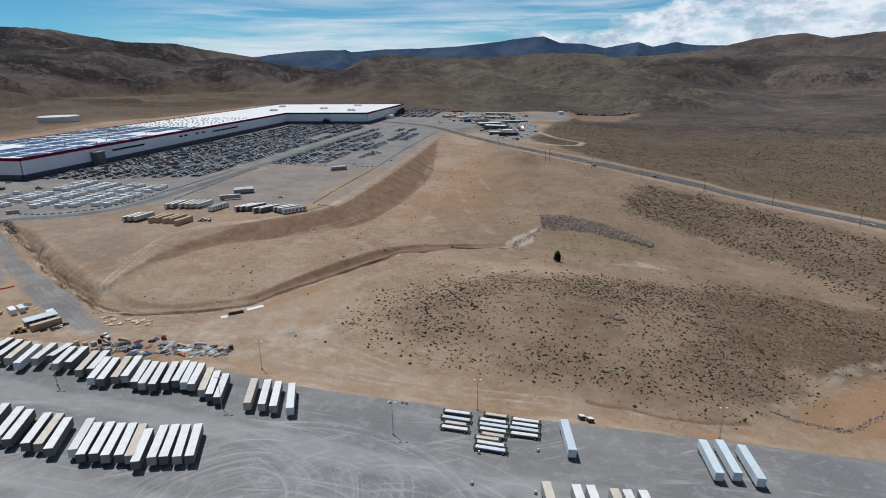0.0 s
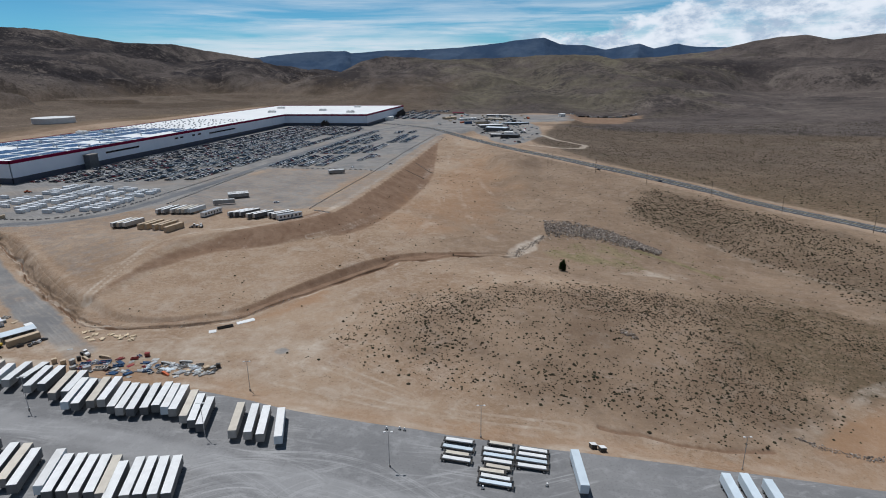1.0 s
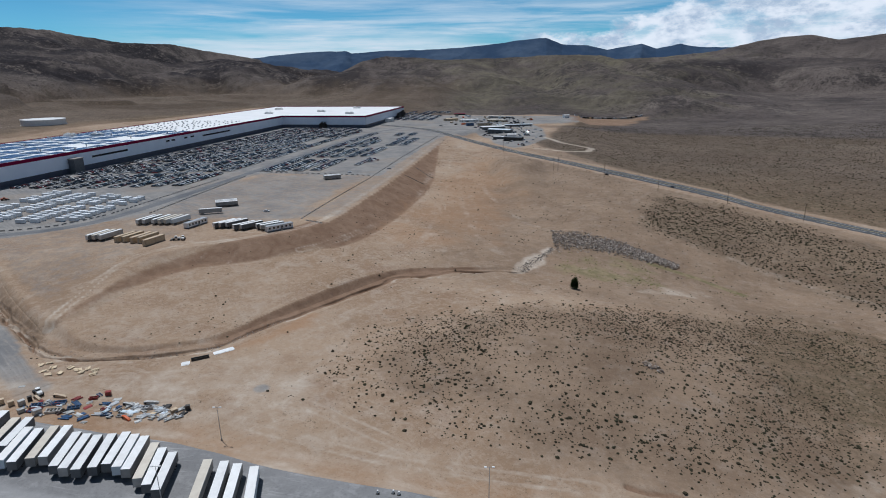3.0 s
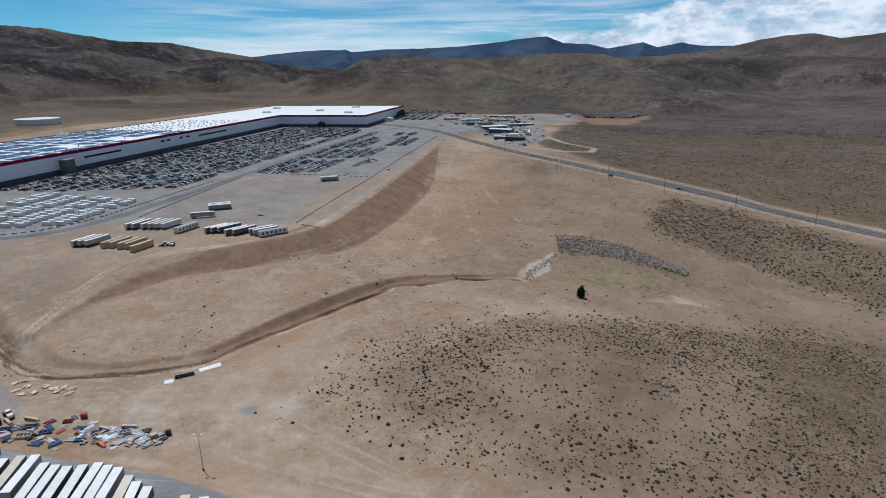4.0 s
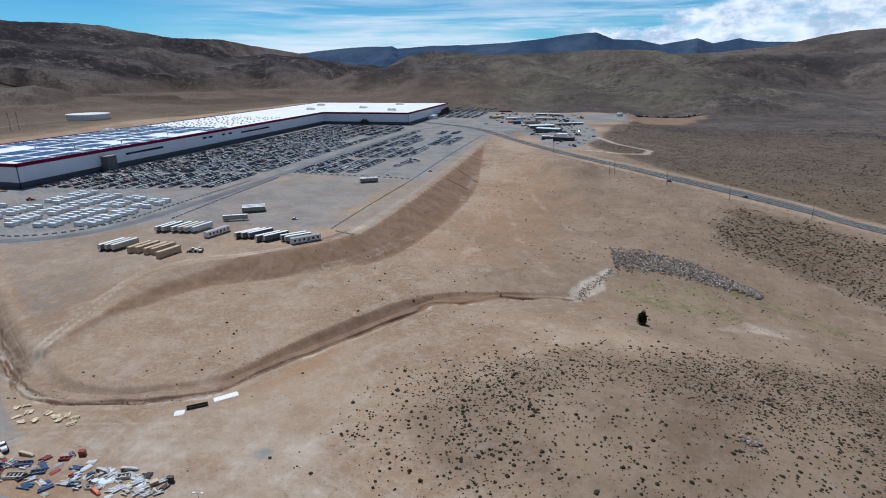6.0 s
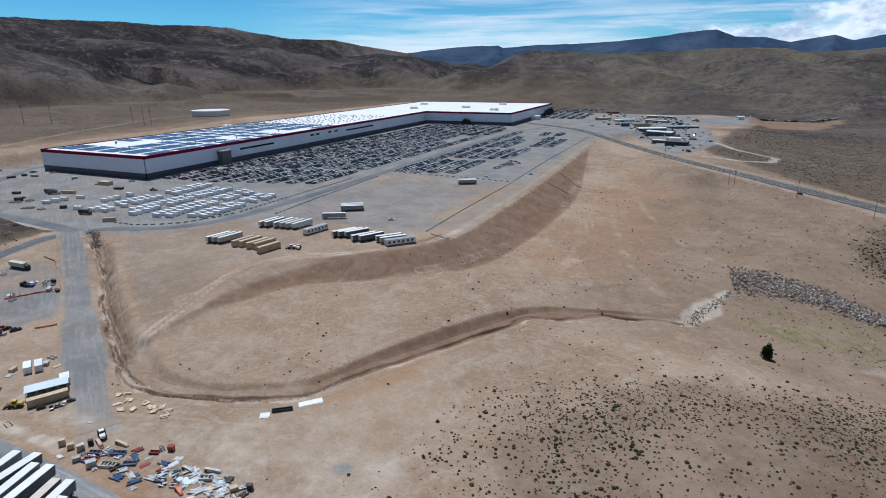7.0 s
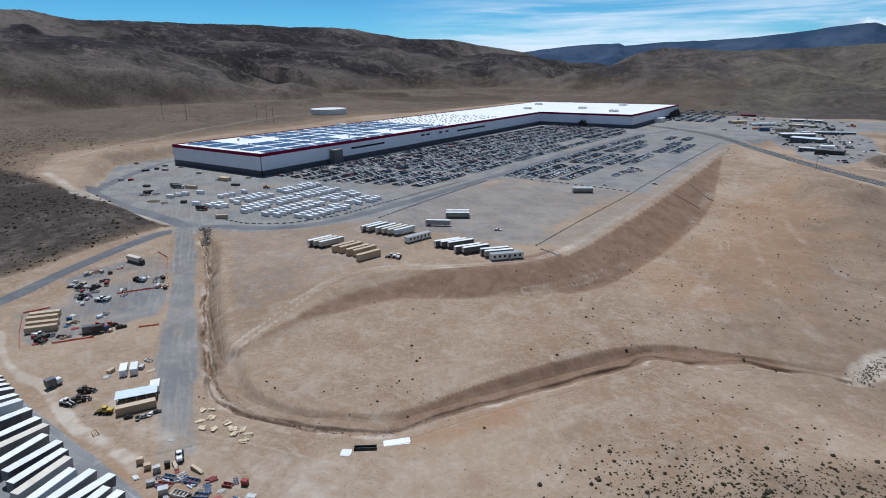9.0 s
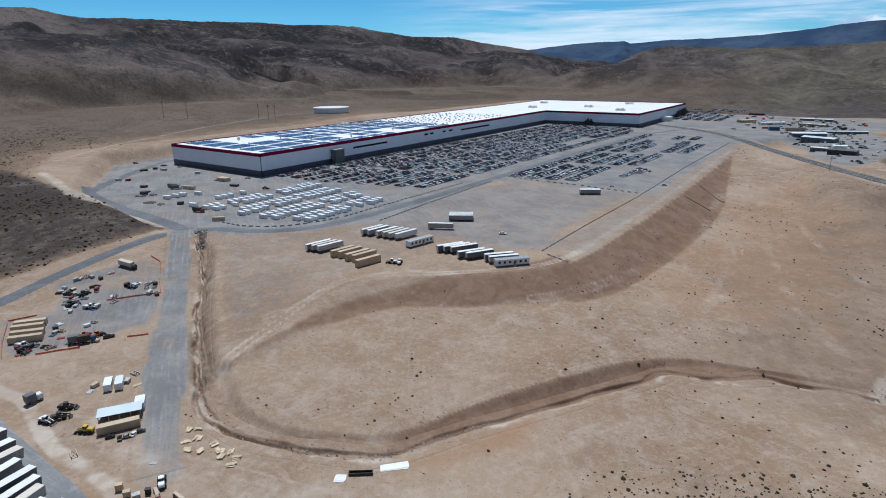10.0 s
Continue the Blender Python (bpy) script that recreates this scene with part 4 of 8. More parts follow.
    west_cut = step(pad, 3, 10) * step(pad, 60, 30) * step(x, -420, -450) * step(y, 330, 345)
    scrub = scrub * (1 - west_cut)
    green = 0.68 * inside([(-8, 372), (30, 374), (66, 388), (84, 412), (60, 430), (25, 428), (2, 400)], 12) * (0.4 + 0.9 * mottle(x, y, 7))
    green = np.maximum(green, step(near_line(x, y, [(66, 428), (94, 420), (118, 404)]), 4.5, 1.5))
    patch = 0.5 + 0.8 * mottle(x, y, 6)
    pale = (0.55 + 0.8 * mottle(x, y, 7)) * step(near_line(x, y, [(-19, 379), (-14, 395), (-8, 410), (0, 430)]) + ragged * 0.9, 9.5, 2)
    pale = np.maximum(pale, 0.72 * step(near_line(x, y, [(40, 367), (62, 373), (90, 385)]) + ragged * 1.9, 11, -2) * patch)
    pale = np.maximum(pale, 0.45 * inside([(0, 430), (40, 436), (85, 428), (80, 445), (40, 462), (5, 462)], 9))
    pale = np.maximum(pale, 0.5 * step(near_line(x, y, [(94, 209), (108, 226), (136, 252), (170, 272)]) + ragged * 0.6, 6, 1) * (0.5 + 0.7 * mottle(x, y, 5)))
    rusty = np.maximum(rusty, 0.75 * inside([(97, 202), (112, 222), (142, 246), (182, 264), (240, 268), (270, 212), (160, 197)], 7))
    rusty = np.maximum(rusty, 0.5 * step(near_line(x, y, YARD_EDGE[16:]) + ragged * 0.5, 20, 6))
    # carved scarp darkened by colour, on top of its own shading
    fresh_dark = np.maximum(fresh_dark, step(near_line(x, y, [(22, 196), (28, 195), (36, 195.7), (48, 193.7), (64, 194.6), (80, 199)]) + 0.05 * ragged, 1.5, 0.4))
    pale = np.maximum(pale, 1.15 * step(near_line(x, y, smooth_line([(-330, 203), (-299, 196), (-281, 194.4), (-271, 195.5), (-262, 196), (-249, 193.8), (-237, 191.8), (-222, 191), (-208, 192.8), (-192, 192)], 4)) + ragged * 0.22, 3.4 + 1.6 * step(x, -235, -215), 0.8) * (0.45 + 0.7 * mottle(x, y, 4)))
    pale = np.maximum(pale, 0.7 * step(near_line(x, y, YARD_EDGE[16:]) + ragged * 0.5, 22, 6) * mottle(x * 0.5, y * 1.6, 7))
    pale = np.maximum(pale, 0.85 * step(near_line(x, y, [(-412, 334), (-470, 333), (-540, 331), (-640, 350)]) + ragged * 0.4, 8, 3))
    pale = np.maximum(pale, 0.6 * step(near_line(x, y, [(-700, 385), (-760, 470), (-830, 640), (-880, 820), (-860, 950), (-760, 1200)]) + ragged * 0.1, 6, 2))
    pale = np.maximum(pale, 0.85 * step(near_line(x, y, [(-7, 974), (15, 919), (35, 900), (58, 880), (50, 840), (20, 822), (-20, 828)]) + ragged * 0.1, 7, 3))
    pale = np.maximum(pale, 0.42 * step(near_line(x, y, [(128, 466), (160, 433), (200, 385), (250, 330)]) + ragged * 0.3, 6, 2))
    pale = np.maximum(pale, 0.5 * step(near_line(x, y, smooth_line([(-236, 290), (-236, 315), (-226, 345), (-196, 365), (-178, 385), (-161, 415), (-158, 500), (-158, 640), (-165, 900)], 3)), 3.0, 1.2))
    pale = np.maximum(pale, 0.22 * step(np.abs(near_line(x, y, smooth_line(HIGHWAY_LINE, 3)) - 12.0) + ragged * 0.1, 4.5, 2))
    patchy = 0.3 + 0.9 * mottle(x, y, 11)
    # broad scraped lanes on the bench
    for line in ([(-128, 880), (-112, 650), (-92, 480), (-70, 400)], [(-120, 860), (-95, 640), (-60, 470), (-30, 402)], [(-132, 700), (-118, 520), (-108, 430), (-116, 356)], [(-100, 760), (-60, 600), (-20, 500), (10, 470)]):
        pale = np.maximum(pale, 0.46 * step(near_line(x, y, smooth_line(line, 4)) + ragged * 0.25, 7, 1) * patchy)
    for off in (12, 24, 40):
        pale = np.maximum(pale, 0.4 * step(np.abs(bank + off + ragged * 0.15), 2.6, 0.8) * step(x, -80, -110) * patchy)
    ditch = np.abs(side)
    scrub = np.maximum(scrub, (0.2 + 0.25 * mottle(x, y, 25)) * step(pad, -1, -5) * step(x, -212, -232) * step(y, 700, 500))
    pale = np.maximum(pale, 0.5 * inside([(-262, 201), (-190, 192), (-120, 192), (-50, 190), (-60, 205), (-95, 240), (-120, 246), (-150, 232), (-200, 220)], 9) * patch)
    pale = np.maximum(pale, 0.4 * step(np.abs(to_line(x, y, SPUR, True) - 3.2), 1.6, 0.5) * step(y, 380, 340) * patch)
    scrub = np.maximum(scrub, (0.35 + 0.5 * mottle(x, y, 3)) * step(ditch + ragged * 0.25, 7, 2) * step(x, -195, -225))
    pale = np.maximum(pale, 0.75 * step(side + ragged * 0.3, -7.0, -3.0) * step(side, 0.0, -1.5) * step(mottle(x, y, 3.5), 0.3, 0.8))
    cut = np.abs(side + 1.9 + 2.4 * fbm(x, y, 17, 3))
    pale = np.maximum(pale, 0.95 * step(np.abs(cut - 0.9), 1.0, 0.2) * step(x, -170, -200) * step(np.abs(side), 9, 7) * mottle(x, y, 5))
    # channel bed darkened by colour as well as by its depth
    fresh_dark = np.maximum(fresh_dark, 0.9 * step(cut, 0.9, 0.3) * step(x, -150, -185) * step(np.abs(side), 9, 7))
    for line in ([(-98, 590), (-88, 473), (-89, 397), (-98.7, 361), (-116, 332), (-135, 312)], [(-137, 404), (-150, 373), (-157, 336), (-166, 285)], [(-124, 247), (-114, 258), (-107, 270), (-95, 295)],
                 [(-190, 200), (-150, 206), (-110, 205), (-70, 196), (-30, 190)]):
        track = np.abs(near_line(x, y, smooth_line(line, 5)) - 1.7)
        pale = np.maximum(pale, 0.5 * step(track + ragged * 0.08, 2.6, 0.3) * patchy)
    az, _ = polar(x, y)
    green = np.maximum(green, 0.5 * step(np.abs(az + 1) + 0.5 * ragged, 21, 6) * step(r, 1350, 1700))
    thick = np.maximum(np.maximum(np.maximum(0.55 * inside(EAST_SCRUB, 13), 0.8 * step(x + 2 * ragged, 60, 130) * inside(HILL_SCRUB, 20)), inside(NORTH_SCRUB, 10)), np.maximum(np.maximum(0.8 * west, step(r, 1100, 1300)), 0.9 * step(x + 2 * ragged, -470, -540) * step(pad + ragged, 70, 110)))
    # wheel tracks: a pair of ruts each
    for line, width, much in (([(-224, 248), (-227, 260), (-230, 276), (-235, 299), (-236, 322), (-229, 338), (-198, 363), (-177, 383), (-163, 406), (-158, 442), (-157, 509), (-156, 602), (-158, 734), (-162, 895)], 1.9, 0.85),
                              ([(-134, 868), (-118, 716), (-101, 588), (-92, 493), (-89, 422), (-92, 382), (-101, 349), (-117, 319)], 1.8, 0.7), ([(-130, 786), (-119, 669), (-107, 550), (-102, 471), (-99, 422), (-99, 382)], 1.8, 0.6),
                              ([(-169, 283), (-163, 297), (-158, 317), (-140, 342)], 2.2, 0.55), ([(-157, 371), (-146, 386), (-136, 412), (-128, 450)], 2.0, 0.6), ([(-107, 222), (-82, 212), (-54, 201), (-30, 192), (13, 193)], 2.4, 0.6),
                              ([(-101, 198), (-75, 194), (-51, 191), (-32, 190)], 2.0, 0.6), ([(-95, 219), (-108, 228), (-128, 229), (-160, 221), (-190, 211)], 2.0, 0.6), ([(-125, 256), (-105, 282), (-87, 314), (-72, 336)], 2.0, 0.5),
                              ([(105, 634), (90, 608), (77, 584), (72, 570)], 3.0, 0.7), ([(-140, 236), (-120, 226), (-104, 210), (-92, 198)], 1.8, 0.5), ([(-60, 216), (-90, 232), (-106, 250), (-112, 262)], 1.9, 0.5)):
        off = step(y, 380, 520)
        rut = np.abs(near_line(x, y, smooth_line(line, 5)) - width * (1 - off))
        pale = np.maximum(pale, much * (1 - 0.4 * off) * step(rut + 0.06 * ragged, 1.5 + 5.5 * off, 0.3) * (0.55 + 0.6 * mottle(x, y, 15)))
    lane = near_line(x, y, HAUL_LINE)
    for off in (0.6, 2.6, 4.6, 6.4):
        pale = np.maximum(pale, 0.5 * step(np.abs(lane - off + 0.12 * ragged), 0.9, 0.1) * step(lane, 9, 7) * (0.3 + 0.9 * mottle(x, y, 22)))
    return scrub, gravel, rock, fresh_dark, green, pale, crag, rusty, thick


def with_zones(me, x, y, z, masks=None):
    """Writes the kinds of cover on a mesh of ground."""
    masks = masks or zones(x, y, z)
    for name, trio in (("zone", masks[:3]), ("cover", masks[3:6]), ("tint", masks[6:])):
        a = me.attributes.new(name, "FLOAT_COLOR", "POINT")
        col = np.ones((x.size, 4), np.float32)
        for i, m in enumerate(trio):
            col[:, i] = np.broadcast_to(m, x.shape).reshape(-1)
        a.data.foreach_set("color", col.reshape(-1))
    return me


def build_ground():
    """One sheet out to the ranges, finest where the flight passes, laid out in rings round a point behind it."""
    cx, cy = 0.0, -40.0
    az = np.radians(np.concatenate([np.arange(-38, 76, 0.225), np.arange(76, 322, 3.0)]))
    radii = [0.5, 40, 80, 110]
    while radii[-1] < 4850:
        r = radii[-1]
        radii.append(r + (1.0 if r < 560 else max(1.0, 0.0056 * r)))
    A, R = np.meshgrid(az, np.array(radii), indexing="xy")
    X, Y = cx - R * np.sin(A), cy + R * np.cos(A)
    Z = land(X, Y)
    masks = zones(X, Y, Z)
    for line, half in ROADS:
        Z = Z - 0.5 * step(near_line(X, Y, smooth_line(line, 3)[1:-5]), half, half - 1.5)
    Z = Z - 0.5 * step(to_line(X, Y, YARD, True), -0.5, -2.5)
    side = ditch_side(X, Y)
    Z = Z - 2.5 * step(side, 3.6, 2.6) * step(side, -5.6, -4.6) * step(near_line(X, Y, DITCH[2:-2]), 7.0, 6.0)
    me = quad_sheet("ground", np.stack([X, Y, Z], -1), GROUND, wrap=True)
    with_zones(me, X, Y, Z, masks)
    return structure("ground", me, "tan desert ground with sagebrush slopes and dark ranges", "ground")


build_ground()
structure("road", quad_sheet("site_road", strip(SITE_ROAD, 5.2, 0.12, 5, 0.12), ASPHALT), "dusty grey asphalt site road along the plant", "road")
structure("road", quad_sheet("loop_road", strip(LOOP_ROAD, 5.6, 0.10, 5, 0.12), ASPHALT), "grey perimeter road round the plant end", "road")
highway = structure("road", quad_sheet("highway", strip(HIGHWAY_LINE, 7.6, 0.2, 7, 0.04), HIGHWAY), "dark two-lane asphalt road across the scrub", "road")


def painted_line(offset, half, material, name):
    """A painted line along the highway, a little proud of the asphalt."""
    pts = np.array(smooth_line(HIGHWAY_LINE, 10))
    d = np.gradient(pts, axis=0)
    nrm = np.stack([-d[:, 1], d[:, 0]], -1) / np.hypot(d[:, 0], d[:, 1])[:, None]
    rows = []
    deck = strip(HIGHWAY_LINE, 7.6, 0.2, 7, 0.04)
    for k in (-half, half):
        q = pts + nrm * (offset + k)
        share = np.clip((offset + k) / 7.6 * 3 + 3, 0, 5.999)
        i = int(share)
        z = deck[:, i, 2] * (1 - (share - i)) + deck[:, i + 1, 2] * (share - i)
        rows.append(np.column_stack([q, z + 0.05]))
    ob = new(name, quad_sheet(name, np.stack(rows, 1), material))
    ob.parent = highway


LANE_PAINT = surface("worn_lane_paint", (0.62, 0.62, 0.60), (0.42, 0.41, 0.39), 6.0, 0.8, 0, 0.05, (0.2, 0.19, 0.18), 0.5, 0.02)
LANE_YELLOW = surface("worn_yellow_paint", (0.55, 0.42, 0.16), (0.40, 0.32, 0.15), 6.0, 0.8, 0, 0.05, (0.2, 0.19, 0.18), 0.5, 0.02)
painted_line(-4.2, 0.16, LANE_PAINT, "edge_line")
painted_line(4.2, 0.16, LANE_PAINT, "edge_line")
painted_line(0.0, 0.22, LANE_YELLOW, "centre_line")
haul = strip(HAUL_LINE, 9.5, 0.16, 17, 0.2)
haul[0, :, 2] -= 0.7
haul[-1, :, 2] -= 0.7
haul[-2, :, 2] -= 0.12
structure("road", with_zones(quad_sheet("haul_road", haul, GROUND), haul[..., 0], haul[..., 1], haul[..., 2]), "wide dusty gravel haul road beside the ditch", "road")


def build_ditch():
    """The water-cut ditch: a steep bank above, a washed slope of rubble below."""
    pts = np.array(DITCH)
    run = np.concatenate([[0], np.cumsum(np.hypot(*np.diff(pts, axis=0).T))])
    s = np.arange(0, run[-1], 0.9)
    mid = np.stack([np.interp(s, run, pts[:, i]) for i in (0, 1)], -1)
    soft = np.stack([np.convolve(np.pad(mid[:, i], 4, "edge"), np.ones(9) / 9, "valid") for i in (0, 1)], -1)
    d = np.gradient(soft, axis=0)
    nrm = np.stack([-d[:, 1], d[:, 0]], -1) / np.hypot(d[:, 0], d[:, 1])[:, None]
    across = np.arange(4.6, -6.61, -0.28)
    P = mid[:, None] + nrm[:, None] * across[None, :, None]
    Z = land(P[..., 0], P[..., 1]) + 0.03
    Z[:, 0] -= 0.5
    Z[:, -1] -= 0.5
    P = np.concatenate([P, Z[..., None]], -1)
    me = with_zones(quad_sheet("ditch", P, GROUND), P[..., 0], P[..., 1], P[..., 2])
    structure("ditch", me, "dry water-cut ditch with a steep bank and pale rubble", "ditch")


build_ditch()


def build_yard():
    """The grey gravel trailer yard: rows run across from the back edge."""
    edge = np.array(YARD_EDGE)
    xs = np.arange(-330, 260, 1.5)
    back = np.interp(xs, edge[:, 0], edge[:, 1]) + fbm(xs, xs * 0, 11, 4) * 1.1
    ks = np.linspace(0, 1, 90)
    X = np.broadcast_to(xs[None], (90, len(xs)))
    Y = back[None] + (30 - back[None]) * ks[:, None]
    Z = land(X, Y) + 0.1
    Z[0] -= 0.4
    me = quad_sheet("gravel_yard", np.stack([X, Y, Z], -1), GRAVEL)
    lane = to_line(X, Y, smooth_line([(-330, 158), (-220, 153), (-150, 150), (-104, 147), (-60, 143), (-20, 140), (40, 140), (110, 145), (250, 150)], 3))
    other = to_line(X, Y, smooth_line([(-330, 112), (-160, 112), (-110, 110), (-70, 108), (0, 118), (60, 128), (250, 135)], 3))
    wear = np.maximum(step(lane, 9, 2), step(other, 12, 3)) * (0.45 + 0.75 * value_noise(X / 14, Y / 4))
    a = me.attributes.new("wear", "FLOAT_COLOR", "POINT")
    a.data.foreach_set("color", np.repeat(wear.reshape(-1, 1), 4, 1).astype(np.float32).reshape(-1))
    structure("pavement", me, "packed grey gravel trailer yard with pale wheel sweeps", "yard")


build_yard()


def build_far_range():
    """The range behind the others, with distance haze painted into its blue."""
    rows = [(32, 0.6), (29, 1.1), (27.3, 1.35), (22.8, 1.82), (19.1, 1.9), (18.6, 1.68), (16, 1.9), (12, 1.95), (8.1, 2.12), (4.2, 2.5), (3.2, 2.66), (0.35, 2.86), (-1.1, 2.26), (-3.4, 2.1), (-5.2, 1.72),
            (-8.1, 2.16), (-9.4, 1.72), (-11.4, 2.06), (-12.9, 1.75), (-17, 1.6), (-24, 1.2)]
    az = np.arange(33, -25, -0.06)
    el = np.interp(az, [r[0] for r in rows][::-1], [r[1] for r in rows][::-1])
    el = el + 0.05 * fbm(az * 100, az * 0, 90, 4)
    s = np.linspace(0, 1, 40)
    A, S = np.meshgrid(np.radians(az), s, indexing="xy")
    R = 3950 + 700 * S
    top = 116 + 4650 * np.tan(np.radians(el))[None]
    X, Y = EYE0[0] - R * np.sin(A), EYE0[1] + R * np.cos(A)
    Z = 20 + (top - 20) * S ** 1.2 + (ridged(X, Y, 420, 5) - 0.5) * 110 * S * (1 - S) * 2
    n = Nodes("haze_blue_distance")
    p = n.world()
    # blue of the air in between, put straight into the base colour
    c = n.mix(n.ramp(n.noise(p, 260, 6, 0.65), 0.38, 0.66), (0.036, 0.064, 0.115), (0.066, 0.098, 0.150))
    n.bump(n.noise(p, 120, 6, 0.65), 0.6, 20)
    structure("backdrop", quad_sheet("far_range", np.stack([X, Y, Z], -1), n.done(c, 0.95, 0, 0.05)), "distant mountain range under the clouds, coloured blue by painted haze", "mountains")


build_far_range()

# ---------------------------------------------------------------- making things
def box(bm, x0, x1, y0, y1, z0, z1, bevel=0.0):
    """Adds a box, with its upright and top edges bevelled if wished."""
    vs = [bm.verts.new((x, y, z)) for z in (z0, z1) for x, y in ((x0, y0), (x1, y0), (x1, y1), (x0, y1))]
    fs = [bm.faces.new([vs[i] for i in q]) for q in ((3, 2, 1, 0), (4, 5, 6, 7), (0, 1, 5, 4), (1, 2, 6, 5), (2, 3, 7, 6), (3, 0, 4, 7))]
    if bevel:
        edges = {e for f in fs[1:] for e in f.edges if not (e in fs[0].edges)}
        bmesh.ops.bevel(bm, geom=list(edges), offset=bevel, segments=1, affect="EDGES", profile=0.5)


def drum(bm, centre, radius, length, axis="X", sides=14, r2=None):
    """Adds a capped cylinder or cone about the axis."""
    a, b = [], []
    for i in range(sides):
        t = 2 * math.pi * i / sides
        for ring, s, r in ((a, -0.5, radius), (b, 0.5, radius if r2 is None else r2)):
            u, v, w = r * math.cos(t), r * math.sin(t), s * length
            q = {"X": (w, u, v), "Y": (u, w, v), "Z": (u, v, w)}[axis]
            ring.append(bm.verts.new([c + d for c, d in zip(centre, q)]))
    for i in range(sides):
        k = (i + 1) % sides
        bm.faces.new((a[i], a[k], b[k], b[i]))
    bm.faces.new(a[::-1]), bm.faces.new(b)


def prism(bm, outline, lo, hi, axis="X"):
    """Adds an outline (two coordinates) drawn out along an axis."""
    put3 = {"X": lambda p, s: (s, p[0], p[1]), "Y": lambda p, s: (p[0], s, p[1]), "Z": lambda p, s: (p[0], p[1], s)}[axis]
    a = [bm.verts.new(put3(p, lo)) for p in outline]
    b = [bm.verts.new(put3(p, hi)) for p in outline]
    for i in range(len(a)):
        k = (i + 1) % len(a)
        bm.faces.new((a[i], a[k], b[k], b[i]))
    bm.faces.new(a[::-1]), bm.faces.new(b)


def finish(name, bm, material):
    bmesh.ops.recalc_face_normals(bm, faces=bm.faces[:])
    me = bpy.data.meshes.new(name)
    bm.to_mesh(me)
    bm.free()
    me.materials.append(material)
    return me


def part(name, bm, material, parent, label="", at=None):
    """One mesh object under a thing or a part."""
    ob = new(name, finish(name, bm, material) if isinstance(bm, bmesh.types.BMesh) else bm)
    ob.parent = parent
    if at is not None:
        ob.matrix_local = at if isinstance(at, Matrix) else Matrix.Translation(at)
    return tagged(ob, label)


def solid(name, material, *boxes, bevel=0.0):
    """A mesh of boxes."""
    bm = bmesh.new()
    for b in boxes:
        box(bm, *b, bevel)
    return finish(name, bm, material)


def thing(name, label, category, group="", m=None, kind=""):
    ob = tagged(new(name), label, category, group, kind)
    if m is not None:
        ob.matrix_basis = m
    return ob


def stand(x, y, turn=0.0, lift=0.0, tilt=True, reach=3.0):
    """A pose on the ground at x, y, turned (degrees) and leaning with the ground."""
    z = ground_at(x, y) + lift
    if not tilt:
        return pose(x, y, z, 0, 0, turn)
    gx = (ground_at(x + reach, y) - ground_at(x - reach, y)) / (2 * reach)
    gy = (ground_at(x, y + reach) - ground_at(x, y - reach)) / (2 * reach)
    up = Vector((-gx, -gy, 1)).normalized()
    fwd = Vector((math.cos(radians(turn)), math.sin(radians(turn)), 0))
    side = up.cross(fwd).normalized()
    fwd = side.cross(up)
    return Matrix.Translation((x, y, z)) @ Matrix((fwd, side, up)).transposed().to_4x4()


# ---------------------------------------------------------------- the plant
FLOOR, ROOF = 16.5, 38.6
X0, X1, X2, Y0, Y1, Y2 = -655.0, -503.0, -337.0, 484.0, 1098.0, 1395.0     # ell-shaped: a long block with a wing at its far end
OUTLINE = [(X0, Y0), (X1, Y0), (X1, Y1), (X2, Y1), (X2, Y2), (X0, Y2)]


